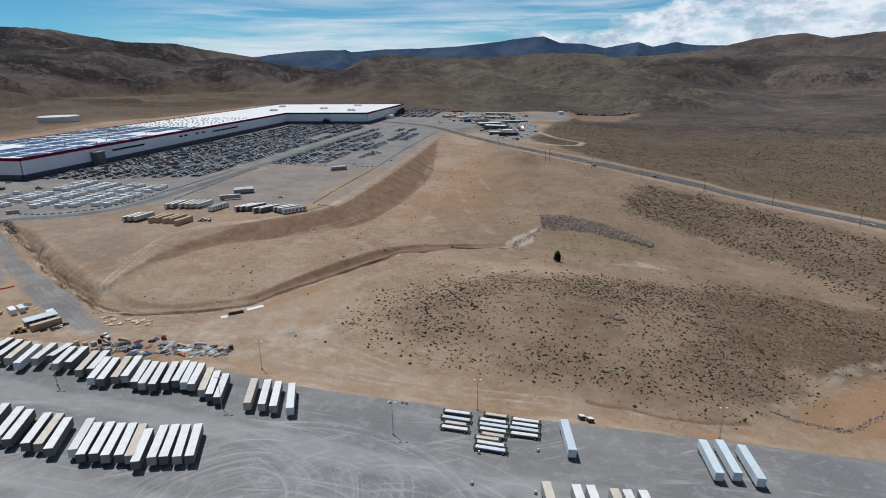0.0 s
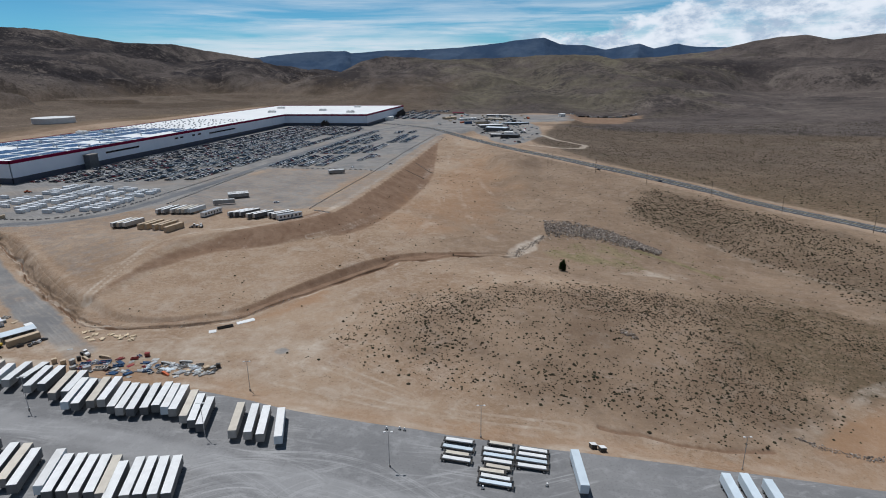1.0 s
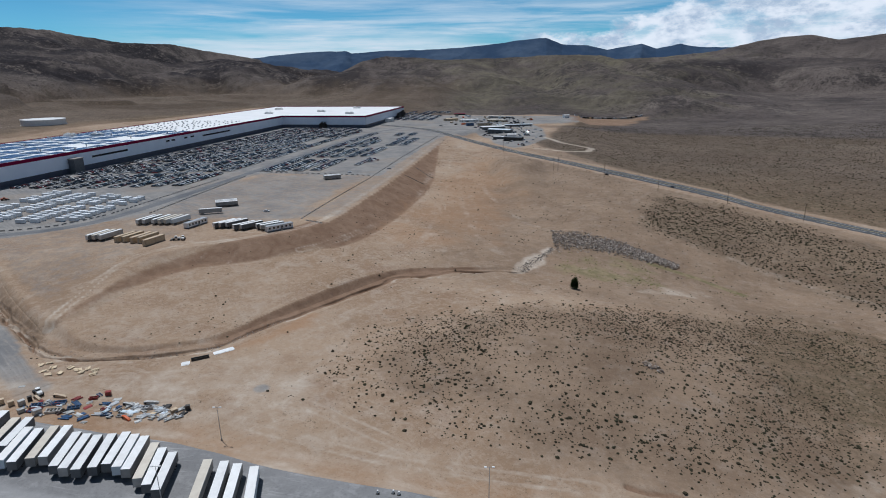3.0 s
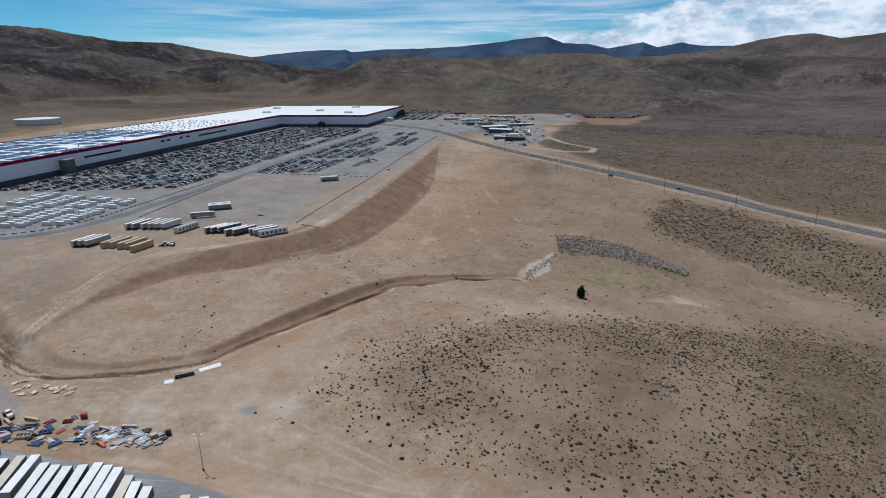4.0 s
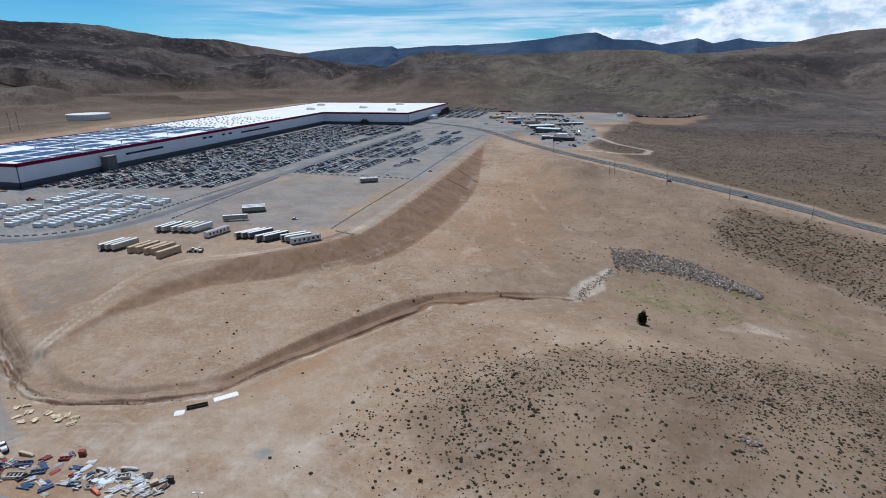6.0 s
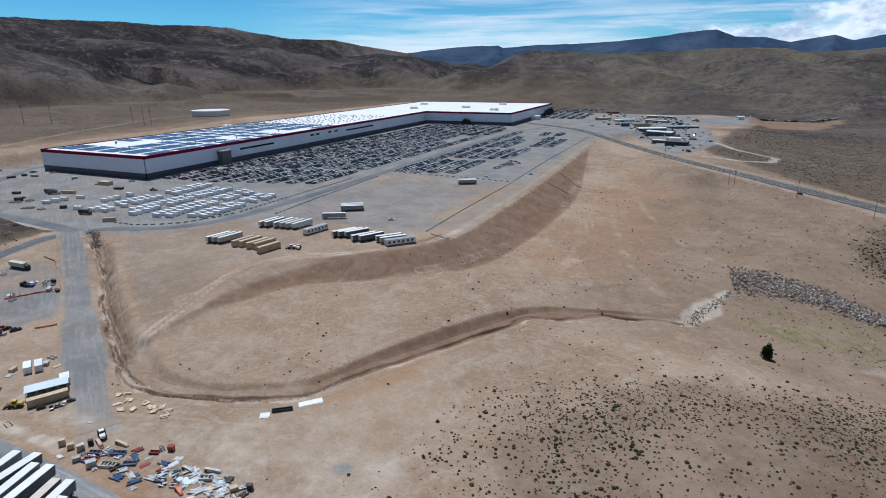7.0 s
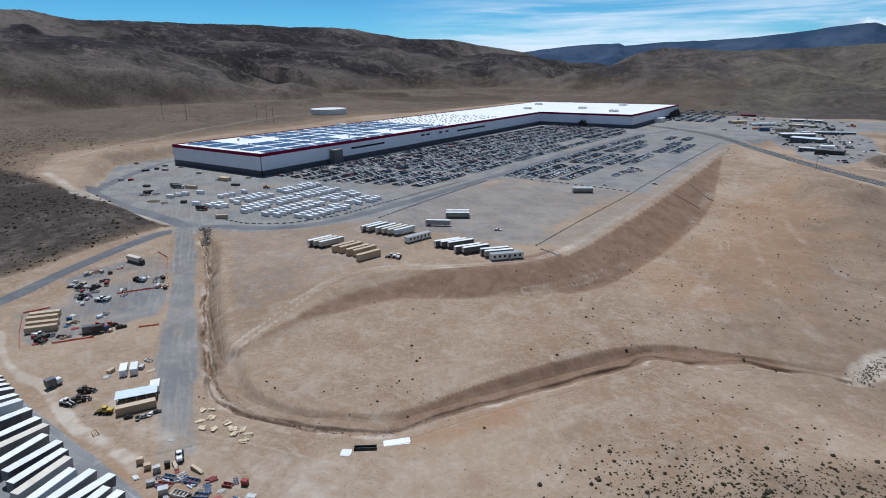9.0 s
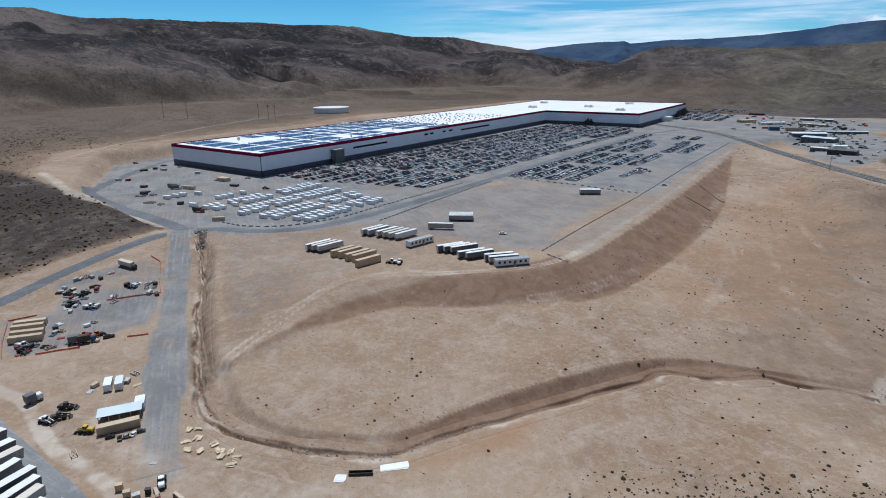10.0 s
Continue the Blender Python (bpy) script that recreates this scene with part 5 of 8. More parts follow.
def build_plant():
    plant = thing("factory", "vast flat-roofed white factory with a crimson parapet and solar roof", "factory")
    names = ("end", "long side", "wing front", "wing end", "back", "rear side")
    n = len(OUTLINE)
    for i in range(n):
        (ax, ay), (bx, by) = OUTLINE[i], OUTLINE[(i + 1) % n]
        L = math.hypot(bx - ax, by - ay)
        m = pose(ax, ay, 0, 0, 0, math.degrees(math.atan2(by - ay, bx - ax)))
        wall = part("wall", solid("wall", WALL_WHITE, (0, L, 0, 0.5, FLOOR + 5.6, ROOF - 2.9)), None, plant, "white panelled factory wall", m)
        part("plinth", solid("plinth", WALL_GREY, (-0.15, L + 0.15, -0.15, 0.5, FLOOR - 1.0, FLOOR + 5.6)), None, wall, "dark grey lower wall band")
        part("parapet", solid("parapet", RED_TRIM, (-0.3, L + 0.3, -0.3, 0.6, ROOF - 2.9, ROOF + 0.3)), None, wall, "crimson parapet band")
    bm = bmesh.new()
    prism(bm, [(x, y) for x, y in OUTLINE], ROOF - 1.2, ROOF - 0.6, "Z")
    part("roof", bm, ROOF_WHITE, plant, "white flat roof membrane")

    # long dark strip windows and doors on the long side
    def wall_slot(y0, y1, z0, z1, material=GLASS_DARK, name="window", x=X1, label=""):
        return part(name, solid(name, material, (x - 0.3, x + 0.08, y0, y1, z0, z1)), None, plant, label)

    for y0, y1, z0, z1 in ((610, 668, 29.0, 30.6), (742, 750, 30.6, 32.2), (754, 762, 30.6, 32.2), (783, 790, 30.6, 32.2), (798, 806, 30.6, 32.2), (828, 905, 29.0, 30.6)):
        w = wall_slot(y0, y1, z0, z1)
        part("window_frame", solid("window_frame", WALL_GREY, (X1, X1 + 0.16, y0 - 0.3, y1 + 0.3, z0 - 0.35, z0), (X1, X1 + 0.16, y0 - 0.3, y1 + 0.3, z1, z1 + 0.3)), None, w)
    # stair and duct towers standing against the walls
    tower = part("tower", solid("tower", GREY_AND_SHADE, (X1 + 0.5, X1 + 8.0, 575, 588, FLOOR - 0.5, 31.5), bevel=0.2), None, plant, "grey exhaust tower against the wall")
    part("cap", solid("cap", CONCRETE, (X1 + 0.2, X1 + 8.4, 574.5, 588.5, 31.5, 32.3)), None, tower)
    for k in range(6):
        part("duct", solid("duct", DARK_STEEL, (-428 + k * 2.6, -426.6 + k * 2.6, Y1 - 5, Y1 - 1, FLOOR - 0.5, 24 + (k * 7 % 5))), None, plant, "dark process duct")
    for k in range(9):
        part("duct", solid("duct", DARK_STEEL, (X2 + 1, X2 + 4 + k % 3, Y2 - 75 + k * 8, Y2 - 71 + k * 8, FLOOR - 0.5, 23 + (k * 5 % 9))), None, plant, "dark process duct")
    part("dock", solid("dock", WHITE_PLAIN, (X2 + 0.5, X2 + 14, 1225, 1250, FLOOR - 0.5, FLOOR + 7.5), bevel=0.2), None, plant, "white dock annex")

    # solar arrays: blocks of panels in rows with white walkways between
    rng = random.Random(5)
    columns = [(-648, -623), (-616, -592), (-584, -560), (-552, -529), (-521, -508)]
    y = 496.0
    solar_rows = []
    row = 0
    while y < 800:
        depth = rng.choice((20, 26, 31))
        for ci, (a, b) in enumerate(columns):
            if rng.random() < (0.03 if y < 660 else 0.16):
                continue
            if 530 < y < 575 and ci == 1:
                continue
            k, end = y, y + depth - 2.0
            while k + 1.9 < end:
                lo = a
                solar_rows.append((lo, b, k))
                k += 2.7
        y += depth + 4.5
        row += 1
    def panel_row(bm, x0, x1, y0):
        """One long tilted row of panels."""
        vs = [bm.verts.new(v) for v in ((x0, y0, ROOF - 0.25), (x1, y0, ROOF - 0.25), (x1, y0 + 2.0, ROOF + 0.05), (x0, y0 + 2.0, ROOF + 0.05))]
        ws = [bm.verts.new(v.co - Vector((0, 0, 0.06))) for v in vs]
        bm.faces.new(vs), bm.faces.new(ws[::-1])
        for i in range(4):
            bm.faces.new((ws[i], ws[(i + 1) % 4], vs[(i + 1) % 4], vs[i]))

    shared, rest = {}, bmesh.new()
    for i, (x0, x1, y0) in enumerate(solar_rows):
        if i < 280:
            L = x1 - x0
            if L not in shared:
                bm = bmesh.new()
                panel_row(bm, 0, L, 0)
                shared[L] = finish("solar_panel", bm, SOLAR)
            part("solar_panel", shared[L], None, plant, "", (x0, y0, 0))
        else:
            panel_row(rest, x0, x1, y0)
    tagged(part("solar_field", rest, SOLAR, plant, "dark blue rows of solar panels"), kind="stuff")
    # roof units: a field of small air handlers past the panels, a few big ones
    unit = solid("roof_unit", GALVANISED, (-1.1, 1.1, -0.8, 0.8, 0, 1.0), (-0.6, 0.6, -0.5, 0.5, 1.0, 1.4), bevel=0.06)
    for i in range(15):
        for k in range(9):
            if rng.random() < 0.2:
                continue
            part("roof_unit", unit, None, plant, "", (-640 + k * 14.5 + rng.uniform(-2, 2), 800 + i * 12.5 + rng.uniform(-3, 3), ROOF - 0.6))
    big = solid("roof_unit", WHITE_PLAIN, (-8, 8, -3, 3, 0, 3.2), (-6, -2, -2.2, 2.2, 3.2, 4.2), (2, 6, -2.2, 2.2, 3.2, 4.2), bevel=0.15)
    for x, y in ((-640, 735), (-604, 742), (-560, 1160), (-470, 1215), (-390, 1160), (-600, 1290), (-430, 1330)):
        part("roof_unit", big, None, plant, "long white roof air handler", (x, y, ROOF - 0.6))
    pipe = solid("roof_vent", GALVANISED, (-0.5, 0.5, -0.5, 0.5, 0, 2.4), (-0.8, 0.8, -0.8, 0.8, 2.4, 2.9), bevel=0.1)
    for k in range(26):
        part("roof_vent", pipe, None, plant, "", (rng.uniform(X0 + 4, X1 - 4), rng.uniform(490, 790), ROOF - 0.6))
    return plant


build_plant()


def build_tank():
    """The white water tank on the rise behind the plant."""
    x, y, r, h = -842, 905, 32.5, 10.0
    z = ground_at(x, y) - 0.4
    tank = thing("water_tank", "broad low white steel water tank on the rise", "water tank", m=pose(x, y, z))
    bm = bmesh.new()
    drum(bm, (0, 0, h / 2), r, h, "Z", 64)
    part("shell", bm, WHITE_PLAIN, tank, "white steel tank shell")
    bm = bmesh.new()
    drum(bm, (0, 0, h + 0.7), r + 0.3, 1.4, "Z", 64, r * 0.15)
    part("roof", bm, WHITE_PLAIN, tank)
    bm = bmesh.new()
    drum(bm, (0, 0, 0.5), r + 1.5, 1.0, "Z", 64)
    part("footing", bm, CONCRETE, tank)


build_tank()

# ---------------------------------------------------------------- trailers and containers
def wheel_mesh(radius=0.5, width=0.55):
    bm = bmesh.new()
    drum(bm, (0, 0, 0), radius, width, "Y", 14)
    return finish("wheel", bm, RUBBER)


def rim_mesh(radius=0.27, width=0.6):
    bm = bmesh.new()
    drum(bm, (0, 0, 0), radius, width, "Y", 10)
    return finish("rim", bm, GALVANISED)


WHEEL, RIM = wheel_mesh(), rim_mesh()


def add_wheel(parent, x, y, z=0.5):
    w = part("wheel", WHEEL, None, parent, "", (x, y, z))
    part("rim", RIM, None, w)
    return w


def ribbed_box(L, W, z0, z1, pitch, proud=0.04):
    """A van body with slender upright ribs along its sides."""
    bm = bmesh.new()
    box(bm, -L / 2, L / 2, -W / 2, W / 2, z0, z1, 0.05)
    k = -L / 2 + pitch
    while k < L / 2 - 0.3:
        for s in (-1, 1):
            box(bm, k - 0.06, k + 0.06, min(s * W / 2, s * (W / 2 + proud)), max(s * W / 2, s * (W / 2 + proud)), z0 + 0.1, z1 - 0.12)
        k += pitch
    return bm


def make_trailer(label, skin, roof, side=None, L=16.15, group="trailers in the yard"):
    """A box semi-trailer with its floor at dock height; its doors face -x."""
    t = thing("semi_trailer", label, "trailer", group)
    W = 2.59
    # sides coloured darker than roof and doors, as shade on the flanks
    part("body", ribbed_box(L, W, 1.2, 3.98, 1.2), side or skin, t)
    part("roof", solid("roof", roof, (-L / 2 + 0.04, L / 2 - 0.04, -W / 2 + 0.04, W / 2 - 0.04, 3.98, 4.05)), None, t, "flat trailer roof")
    for s in (-1, 1):
        d = part("door", solid("door", skin, (-L / 2 - 0.05, -L / 2, min(0.02 * s, s * 1.25), max(0.02 * s, s * 1.25), 1.3, 3.9)), None, t)
        part("lock_bar", solid("lock_bar", GALVANISED, (-L / 2 - 0.09, -L / 2 - 0.05, s * 0.45 - 0.03, s * 0.45 + 0.03, 1.35, 3.85)), None, d)
    part("side_rail", solid("side_rail", DARK_STEEL, (-L / 2, L / 2, -W / 2 - 0.03, -W / 2 + 0.1, 1.02, 1.2), (-L / 2, L / 2, W / 2 - 0.1, W / 2 + 0.03, 1.02, 1.2)), None, t)
    part("rear_guard", solid("rear_guard", DARK_STEEL, (-L / 2, -L / 2 + 0.12, -1.1, 1.1, 0.5, 0.62), (-L / 2, -L / 2 + 0.1, -0.8, -0.7, 0.6, 1.1), (-L / 2, -L / 2 + 0.1, 0.7, 0.8, 0.6, 1.1)), None, t)
    for x in (-L / 2 + 1.6, -L / 2 + 2.9):
        part("axle", solid("axle", DARK_STEEL, (x - 0.08, x + 0.08, -1.2, 1.2, 0.42, 0.58)), None, t)
        for s in (-1, 1):
            add_wheel(t, x, s * 0.98)
    for s in (-1, 1):
        part("landing_leg", solid("landing_leg", DARK_STEEL, (L / 2 - 3.0, L / 2 - 2.85, s * 0.85 - 0.07, s * 0.85 + 0.07, 0.05, 1.1), (L / 2 - 3.1, L / 2 - 2.75, s * 0.85 - 0.16, s * 0.85 + 0.16, 0.0, 0.06)), None, t)
    return t


def gone(ob):
    """Takes away a pattern that has been copied."""
    for o in (*ob.children_recursive, ob):
        bpy.data.objects.remove(o)


def relabel(ob, label):
    return tagged(ob, label)


TRAILER_KINDS = [
    make_trailer("white box semi-trailer with a dusty white roof in the yard row", TRAILER_WHITE, WHITE_PLAIN, TRAILER_SHADED_SIDE),
    make_trailer("weathered cream box semi-trailer parked in the yard row", TRAILER_CREAM, TRAILER_CREAM, TRAILER_SHADED_SIDE),
    make_trailer("white box semi-trailer with shade-darkened grey sides in the yard row", TRAILER_WHITE, WHITE_PLAIN, GREY_AND_SHADE),
    make_trailer("pale blue-grey box semi-trailer parked on the gravel yard", TRAILER_BLUE, TRAILER_WHITE),
    make_trailer("light blue painted semi-trailer standing alone on the gravel", TRAILER_BLUE, TRAILER_BLUE),
]


def trailer(kind, x, y, heading, L=16.15, from_back=True, group=""):
    """A trailer whose far end is at x, y and that runs off in the heading."""
    h = radians(heading)
    cx, cy = (x + math.cos(h) * L / 2, y + math.sin(h) * L / 2) if from_back else (x, y)
    ob = copy_thing(TRAILER_KINDS[kind], stand(cx, cy, heading, 0.1, True, 5.0))
    if group:
        tagged(ob, group=group)
    return ob


ROW_A = [(-277, 187), (-271.5, 186), (-266, 185.5), (-260.4, 185), (-251.8, 183.4), (-245.8, 182.7), (-237.1, 182.1), (-229, 181.6), (-223.2, 181.5), (-216.5, 179), (-210.5, 180.2), (-205.2, 179.4), (-200.5, 178.5),
         (-194.3, 177), (-190.3, 180), (-185.6, 182.5), (-180.4, 179), (-176.6, 180.5), (-169, 177.5), (-165.6, 178.9), (-160.9, 174.1), (-157.4, 174.2), (-153.9, 176.4), (-150.4, 177.7), (-145, 175.2), (-141.4, 175.1),
         (-137.9, 175.3), (-134.3, 176.8), (-131, 178.7), (-127.7, 178.3), (-124.2, 178.1), (-119, 175.7), (-115.4, 174), (-111.3, 172.9)]
KINDS_A = "2022032210221302021232102022230122"
for i, (x, y) in enumerate(ROW_A):
    trailer(int(KINDS_A[i % len(KINDS_A)]), x, y, -71 + (i * 37 % 5 - 2) * 0.5)
for k, (x, y) in zip((1, 0, 0, 3), ((-99.6, 172.1), (-94.6, 172.5), (-90.4, 172.3), (-85.2, 172.2))):
    trailer(k, x, y, -72 + (k == 3) * 3)
ROW_B = [(-176.5, 139.5), (-170.6, 139.1), (-164.5, 138.6), (-160.3, 137.9), (-153.4, 137.5), (-149.4, 138.1), (-145.3, 136.7), (-138.1, 137.9), (-134.2, 136.5), (-130.7, 137.6), (-127, 137.8), (-123.7, 138.6), (-120.4, 138.9), (-117, 137.0),
         (-113.6, 139.7), (-110.4, 140.8), (-107.1, 141.5), (-103.7, 142.6)]
KINDS_B = "020221232202120202"
for i, (x, y) in enumerate(ROW_B):
    trailer(int(KINDS_B[i]), x, y, -68 + (i * 29 % 5 - 2) * 0.4)
for i, (x, y) in enumerate(((5.7, 139.1), (14, 139.7), (18, 140.3), (24.5, 140.3), (28, 140.6), (32.4, 141.3))):
    trailer(0 if i % 3 else 1, x, y, -79)
trailer(4, 11.6, 171.2, -82)
for x, y in ((55.3, 169.8), (60.7, 171), (66.9, 169.7)):
    trailer(4, x, y, -86)
# on the upper ground
for x, y, h, k in ((-285, 354.5, 78, 0), (-281.2, 355.3, 78, 1), (-277.2, 356, 78, 0), (-280.5, 395, 80, 0), (-276.4, 396, 80, 0), (-270, 397, 80, 0), (-265.4, 397.5, 80, 1), (-261.2, 398, 80, 1), (-256.6, 399, 79, 3),
                   (-250, 426, 27, 0), (-250.5, 450, 31, 0), (-252.5, 453, 31, 0), (-254.5, 456.4, 31, 0), (-219.4, 392.5, 60, 2), (-215.6, 393.5, 60, 2), (-211.4, 394.5, 60, 2), (-203.4, 389.5, 59, 2), (-198.6, 390.5, 59, 2),
                   (-188, 393, 48, 2), (-184, 391, 48, 0), (-209.5, 574, 32, 0), (-211.5, 577.3, 32, 0)):
    trailer(k, x, y, h, 16.15, False, "trailers on the upper ground")
for ob in TRAILER_KINDS:
    gone(ob)


def make_container(name, label, category, skin, L, W=2.44, H=2.6, group="", ribs=0.55, full=True):
    """A steel shipping or storage container with corner posts and doors."""
    c = thing(name, label, category, group)
    part("body", ribbed_box(L, W, 0.14, H - 0.05, ribs if full else 99, 0.05), skin, c)
    part("roof", solid("roof", skin, (-L / 2 - 0.02, L / 2 + 0.02, -W / 2 - 0.02, W / 2 + 0.02, H - 0.05, H)), None, c)
    for s in (-1, 1) if full else (1,):
        for e in (-1, 1) if full else ():
            part("corner_post", solid("corner_post", skin, (e * L / 2 - 0.09, e * L / 2 + 0.09, s * W / 2 - 0.09, s * W / 2 + 0.09, 0, H + 0.03)), None, c)
        d = part("door", solid("door", skin, (-L / 2 - 0.12, -L / 2 - 0.02, min(0.03 * s, s * 1.1), max(0.03 * s, s * 1.1), 0.25, H - 0.15)), None, c)
        if full:
            part("lock_bar", solid("lock_bar", GALVANISED, (-L / 2 - 0.16, -L / 2 - 0.12, s * 0.4 - 0.03, s * 0.4 + 0.03, 0.3, H - 0.2)), None, d)
    part("base_frame", solid("base_frame", DARK_STEEL, (-L / 2, L / 2, -W / 2, -W / 2 + 0.15, 0, 0.14), (-L / 2, L / 2, W / 2 - 0.15, W / 2, 0, 0.14)), None, c)
    return c


tan = make_container("shipping_container", "tan corrugated steel container on the upper ground", "container", TAN_STEEL, 14.6, 2.6, 3.9, "tan containers")
for x, y in ((-265.2, 354), (-260.8, 355), (-254.2, 354), (-249.8, 354.6), (-242.3, 349.5)):
    copy_thing(tan, stand(x, y, 78))
gone(tan)
tan = make_container("shipping_container", "long tan steel container inside the orange netting", "container", TAN_STEEL, 12.2, 2.44, 2.9, "tan containers")
for x, y, h in ((-330.5, 223, 56), (-326.3, 220.3, 56), (-320.3, 218, 56), (-315.5, 215.5, 57)):
    copy_thing(tan, stand(x, y, h))
relabel(copy_thing(tan, stand(-221.2, 207.6, 62)), "long tan steel container beside the blue-roofed shed")
gone(tan)

white_box = make_container("storage_unit", "small white steel storage unit on the gravel", "storage unit", UNIT_WHITE, 6.4, 2.6, 2.8, "white storage units", 0.55, False)
rng = random.Random(11)
for x0, spans in ((-425, ((377, 430), (441, 479))), (-396, ((378, 432), (440, 477))), (-367, ((384, 431), (440, 475))), (-342, ((392, 431), (443, 468)))):
    for y0, y1 in spans:
        y = y0
        while y < y1:
            for e in (-1, 1):
                if rng.random() > 0.10:
                    copy_thing(white_box, stand(x0 + e * 4.7 + rng.uniform(-0.9, 0.9), y + e * 1.2 + rng.uniform(-0.5, 0.5), rng.choice((0, 180)) + rng.uniform(-2, 2)))
            y += 5.4
for y in (402, 407.5, 413, 425):
    copy_thing(white_box, stand(-452, y, rng.uniform(-3, 3)))
for x, y in ((-489, 380), (-488.5, 387), (-488, 393), (-482, 403), (-446, 376)):
    copy_thing(white_box, stand(x, y, 15))
for x, y, h in ((-249.8, 218, 148), (-247.6, 220.9, 148)):
    relabel(copy_thing(white_box, stand(x, y, h)), "white steel storage unit on the bare dirt yard")
gone(white_box)


def make_office(label, L=18.3):
    """A site office trailer with a row of windows and a door."""
    t = thing("office_trailer", label, "trailer", "site offices")
    W, H = 3.6, 3.8
    part("body", ribbed_box(L, W, 0.7, H - 0.1, 2.4, 0.03), WHITE_PLAIN, t)
    part("roof", solid("roof", GALVANISED, (-L / 2 - 0.15, L / 2 + 0.15, -W / 2 - 0.15, W / 2 + 0.15, H - 0.1, H + 0.06)), None, t)
    for k in range(6):
        x = -L / 2 + 2.0 + k * 2.85
        for s in (-1, 1):
            w = part("window", solid("window", GLASS_DARK, (x - 0.6, x + 0.6, s * (W / 2 + 0.03) - 0.04, s * (W / 2 + 0.03) + 0.04, 1.8, 3.0)), None, t)
            part("window_frame", solid("window_frame", GALVANISED, (x - 0.7, x + 0.7, s * (W / 2 + 0.05) - 0.04, s * (W / 2 + 0.05) + 0.04, 1.7, 1.8), (x - 0.7, x + 0.7, s * (W / 2 + 0.05) - 0.04, s * (W / 2 + 0.05) + 0.04, 3.0, 3.1)), None, w)
    part("door", solid("door", GREY_AND_SHADE, (0.6, 1.5, -W / 2 - 0.08, -W / 2, 0.8, 2.9)), None, t)
    part("skirt", solid("skirt", GREY_AND_SHADE, (-L / 2 + 0.1, L / 2 - 0.1, -W / 2 + 0.08, W / 2 - 0.08, 0.0, 0.7)), None, t)
    part("steps", solid("steps", PALE_WOOD, (0.4, 1.7, -W / 2 - 1.0, -W / 2 - 0.1, 0, 0.4), (0.4, 1.7, -W / 2 - 0.5, -W / 2 - 0.1, 0.4, 0.75)), None, t)
    return t


office = make_office("long white site office trailer with a row of windows")
copy_thing(office, stand(-241, 392.5, 78))
relabel(copy_thing(office, stand(-178.5, 389.6, 48)), "grey-white site office trailer at the crest of the fill")
gone(office)


# ---------------------------------------------------------------- flat trailers, lamps and small things of the yard
def make_chassis(label, deck, L=9.6):
    t = thing("flat_trailer", label, "trailer", "flat trailers stacked close")
    part("deck", solid("deck", deck, (-L / 2 + 0.5, L / 2 - 0.5, -0.75, 0.75, 0.95, 1.25), bevel=0.04), None, t)
    for s in (-1, 1):
        part("beam", solid("beam", DARK_STEEL, (-L / 2, L / 2, s * 0.9 - 0.1, s * 0.9 + 0.1, 0.72, 0.95)), None, t)
    for e in (-1, 1):
        part("bolster", solid("bolster", DARK_STEEL, (e * L / 2 - 0.2, e * L / 2 + 0.2, -1.22, 1.22, 0.8, 1.1)), None, t)
    for x in (-L / 2 + 1.0, L / 2 - 1.2):
        for s in (-1, 1):
            add_wheel(t, x, s * 0.95)
    return t


flats = [make_chassis("white-decked flat trailer with black wheels on the gravel", WHITE_PLAIN), make_chassis("cream-decked flat trailer with black wheels on the gravel", TRAILER_CREAM, 8.2),
         make_chassis("pale blue-decked flat trailer with black wheels", TRAILER_BLUE, 10.4)]
for k, x, y in ((0, -24.5, 171.7), (2, -24.4, 168.1), (1, -24.1, 165.2), (0, -24.0, 162.6), (1, -11.2, 172.9), (0, -11.9, 169.5), (2, -11.5, 166.9), (0, -11.5, 164.3), (1, -11.2, 161.6), (1, -12.8, 159.4), (0, -11.6, 156.9), (2, -11.4, 154.4),
                (0, -0.9, 172.1), (0, -1.1, 169.5), (2, -1.3, 166.9), (0, -1.1, 164.1)):
    copy_thing(flats[k], stand(x, y, -1.5 + (y * 7 % 3 - 1), 0.1))
for f in flats:
    gone(f)


def make_lamp():
    t = thing("yard_lamp", "tall slim steel yard lamp pole with a white head", "lamp post", "yard lamps")
    bm = bmesh.new()
    drum(bm, (0, 0, 0.35), 0.3, 0.7, "Z", 12)
    part("footing", bm, CONCRETE, t)
    bm = bmesh.new()
    drum(bm, (0, 0, 6.4), 0.13, 11.6, "Z", 10, 0.07)
    part("pole", bm, GALVANISED, t)
    part("arm", solid("arm", GALVANISED, (-0.9, 0.9, -0.04, 0.04, 12.1, 12.2)), None, t)
    for s in (-1, 1):
        part("lamp_head", solid("lamp_head", WHITE_PLAIN, (s * 1.05 - 0.35, s * 1.05 + 0.35, -0.25, 0.25, 12.05, 12.25), bevel=0.04), None, t)
    return t


lamp = make_lamp()
for x, y in ((-104.3, 157.2), (-43.3, 155.9), (-168.7, 157.5), (-18, 176.9), (65, 182.8), (-105.9, 189.3), (-232, 158)):
    copy_thing(lamp, stand(x, y, 10, 0.1, False))
gone(lamp)


def make_stub():
    t = thing("utility_stub", "short white utility stub with a dark base on the gravel", "bollard", "utility stubs")
    bm = bmesh.new()
    drum(bm, (0, 0, 0.55), 0.32, 1.1, "Z", 12, 0.26)
    part("post", bm, WHITE_PLAIN, t)
    part("base", solid("base", DARK_STEEL, (-0.45, 0.45, -0.45, 0.45, 0, 0.22), bevel=0.03), None, t)
    return t


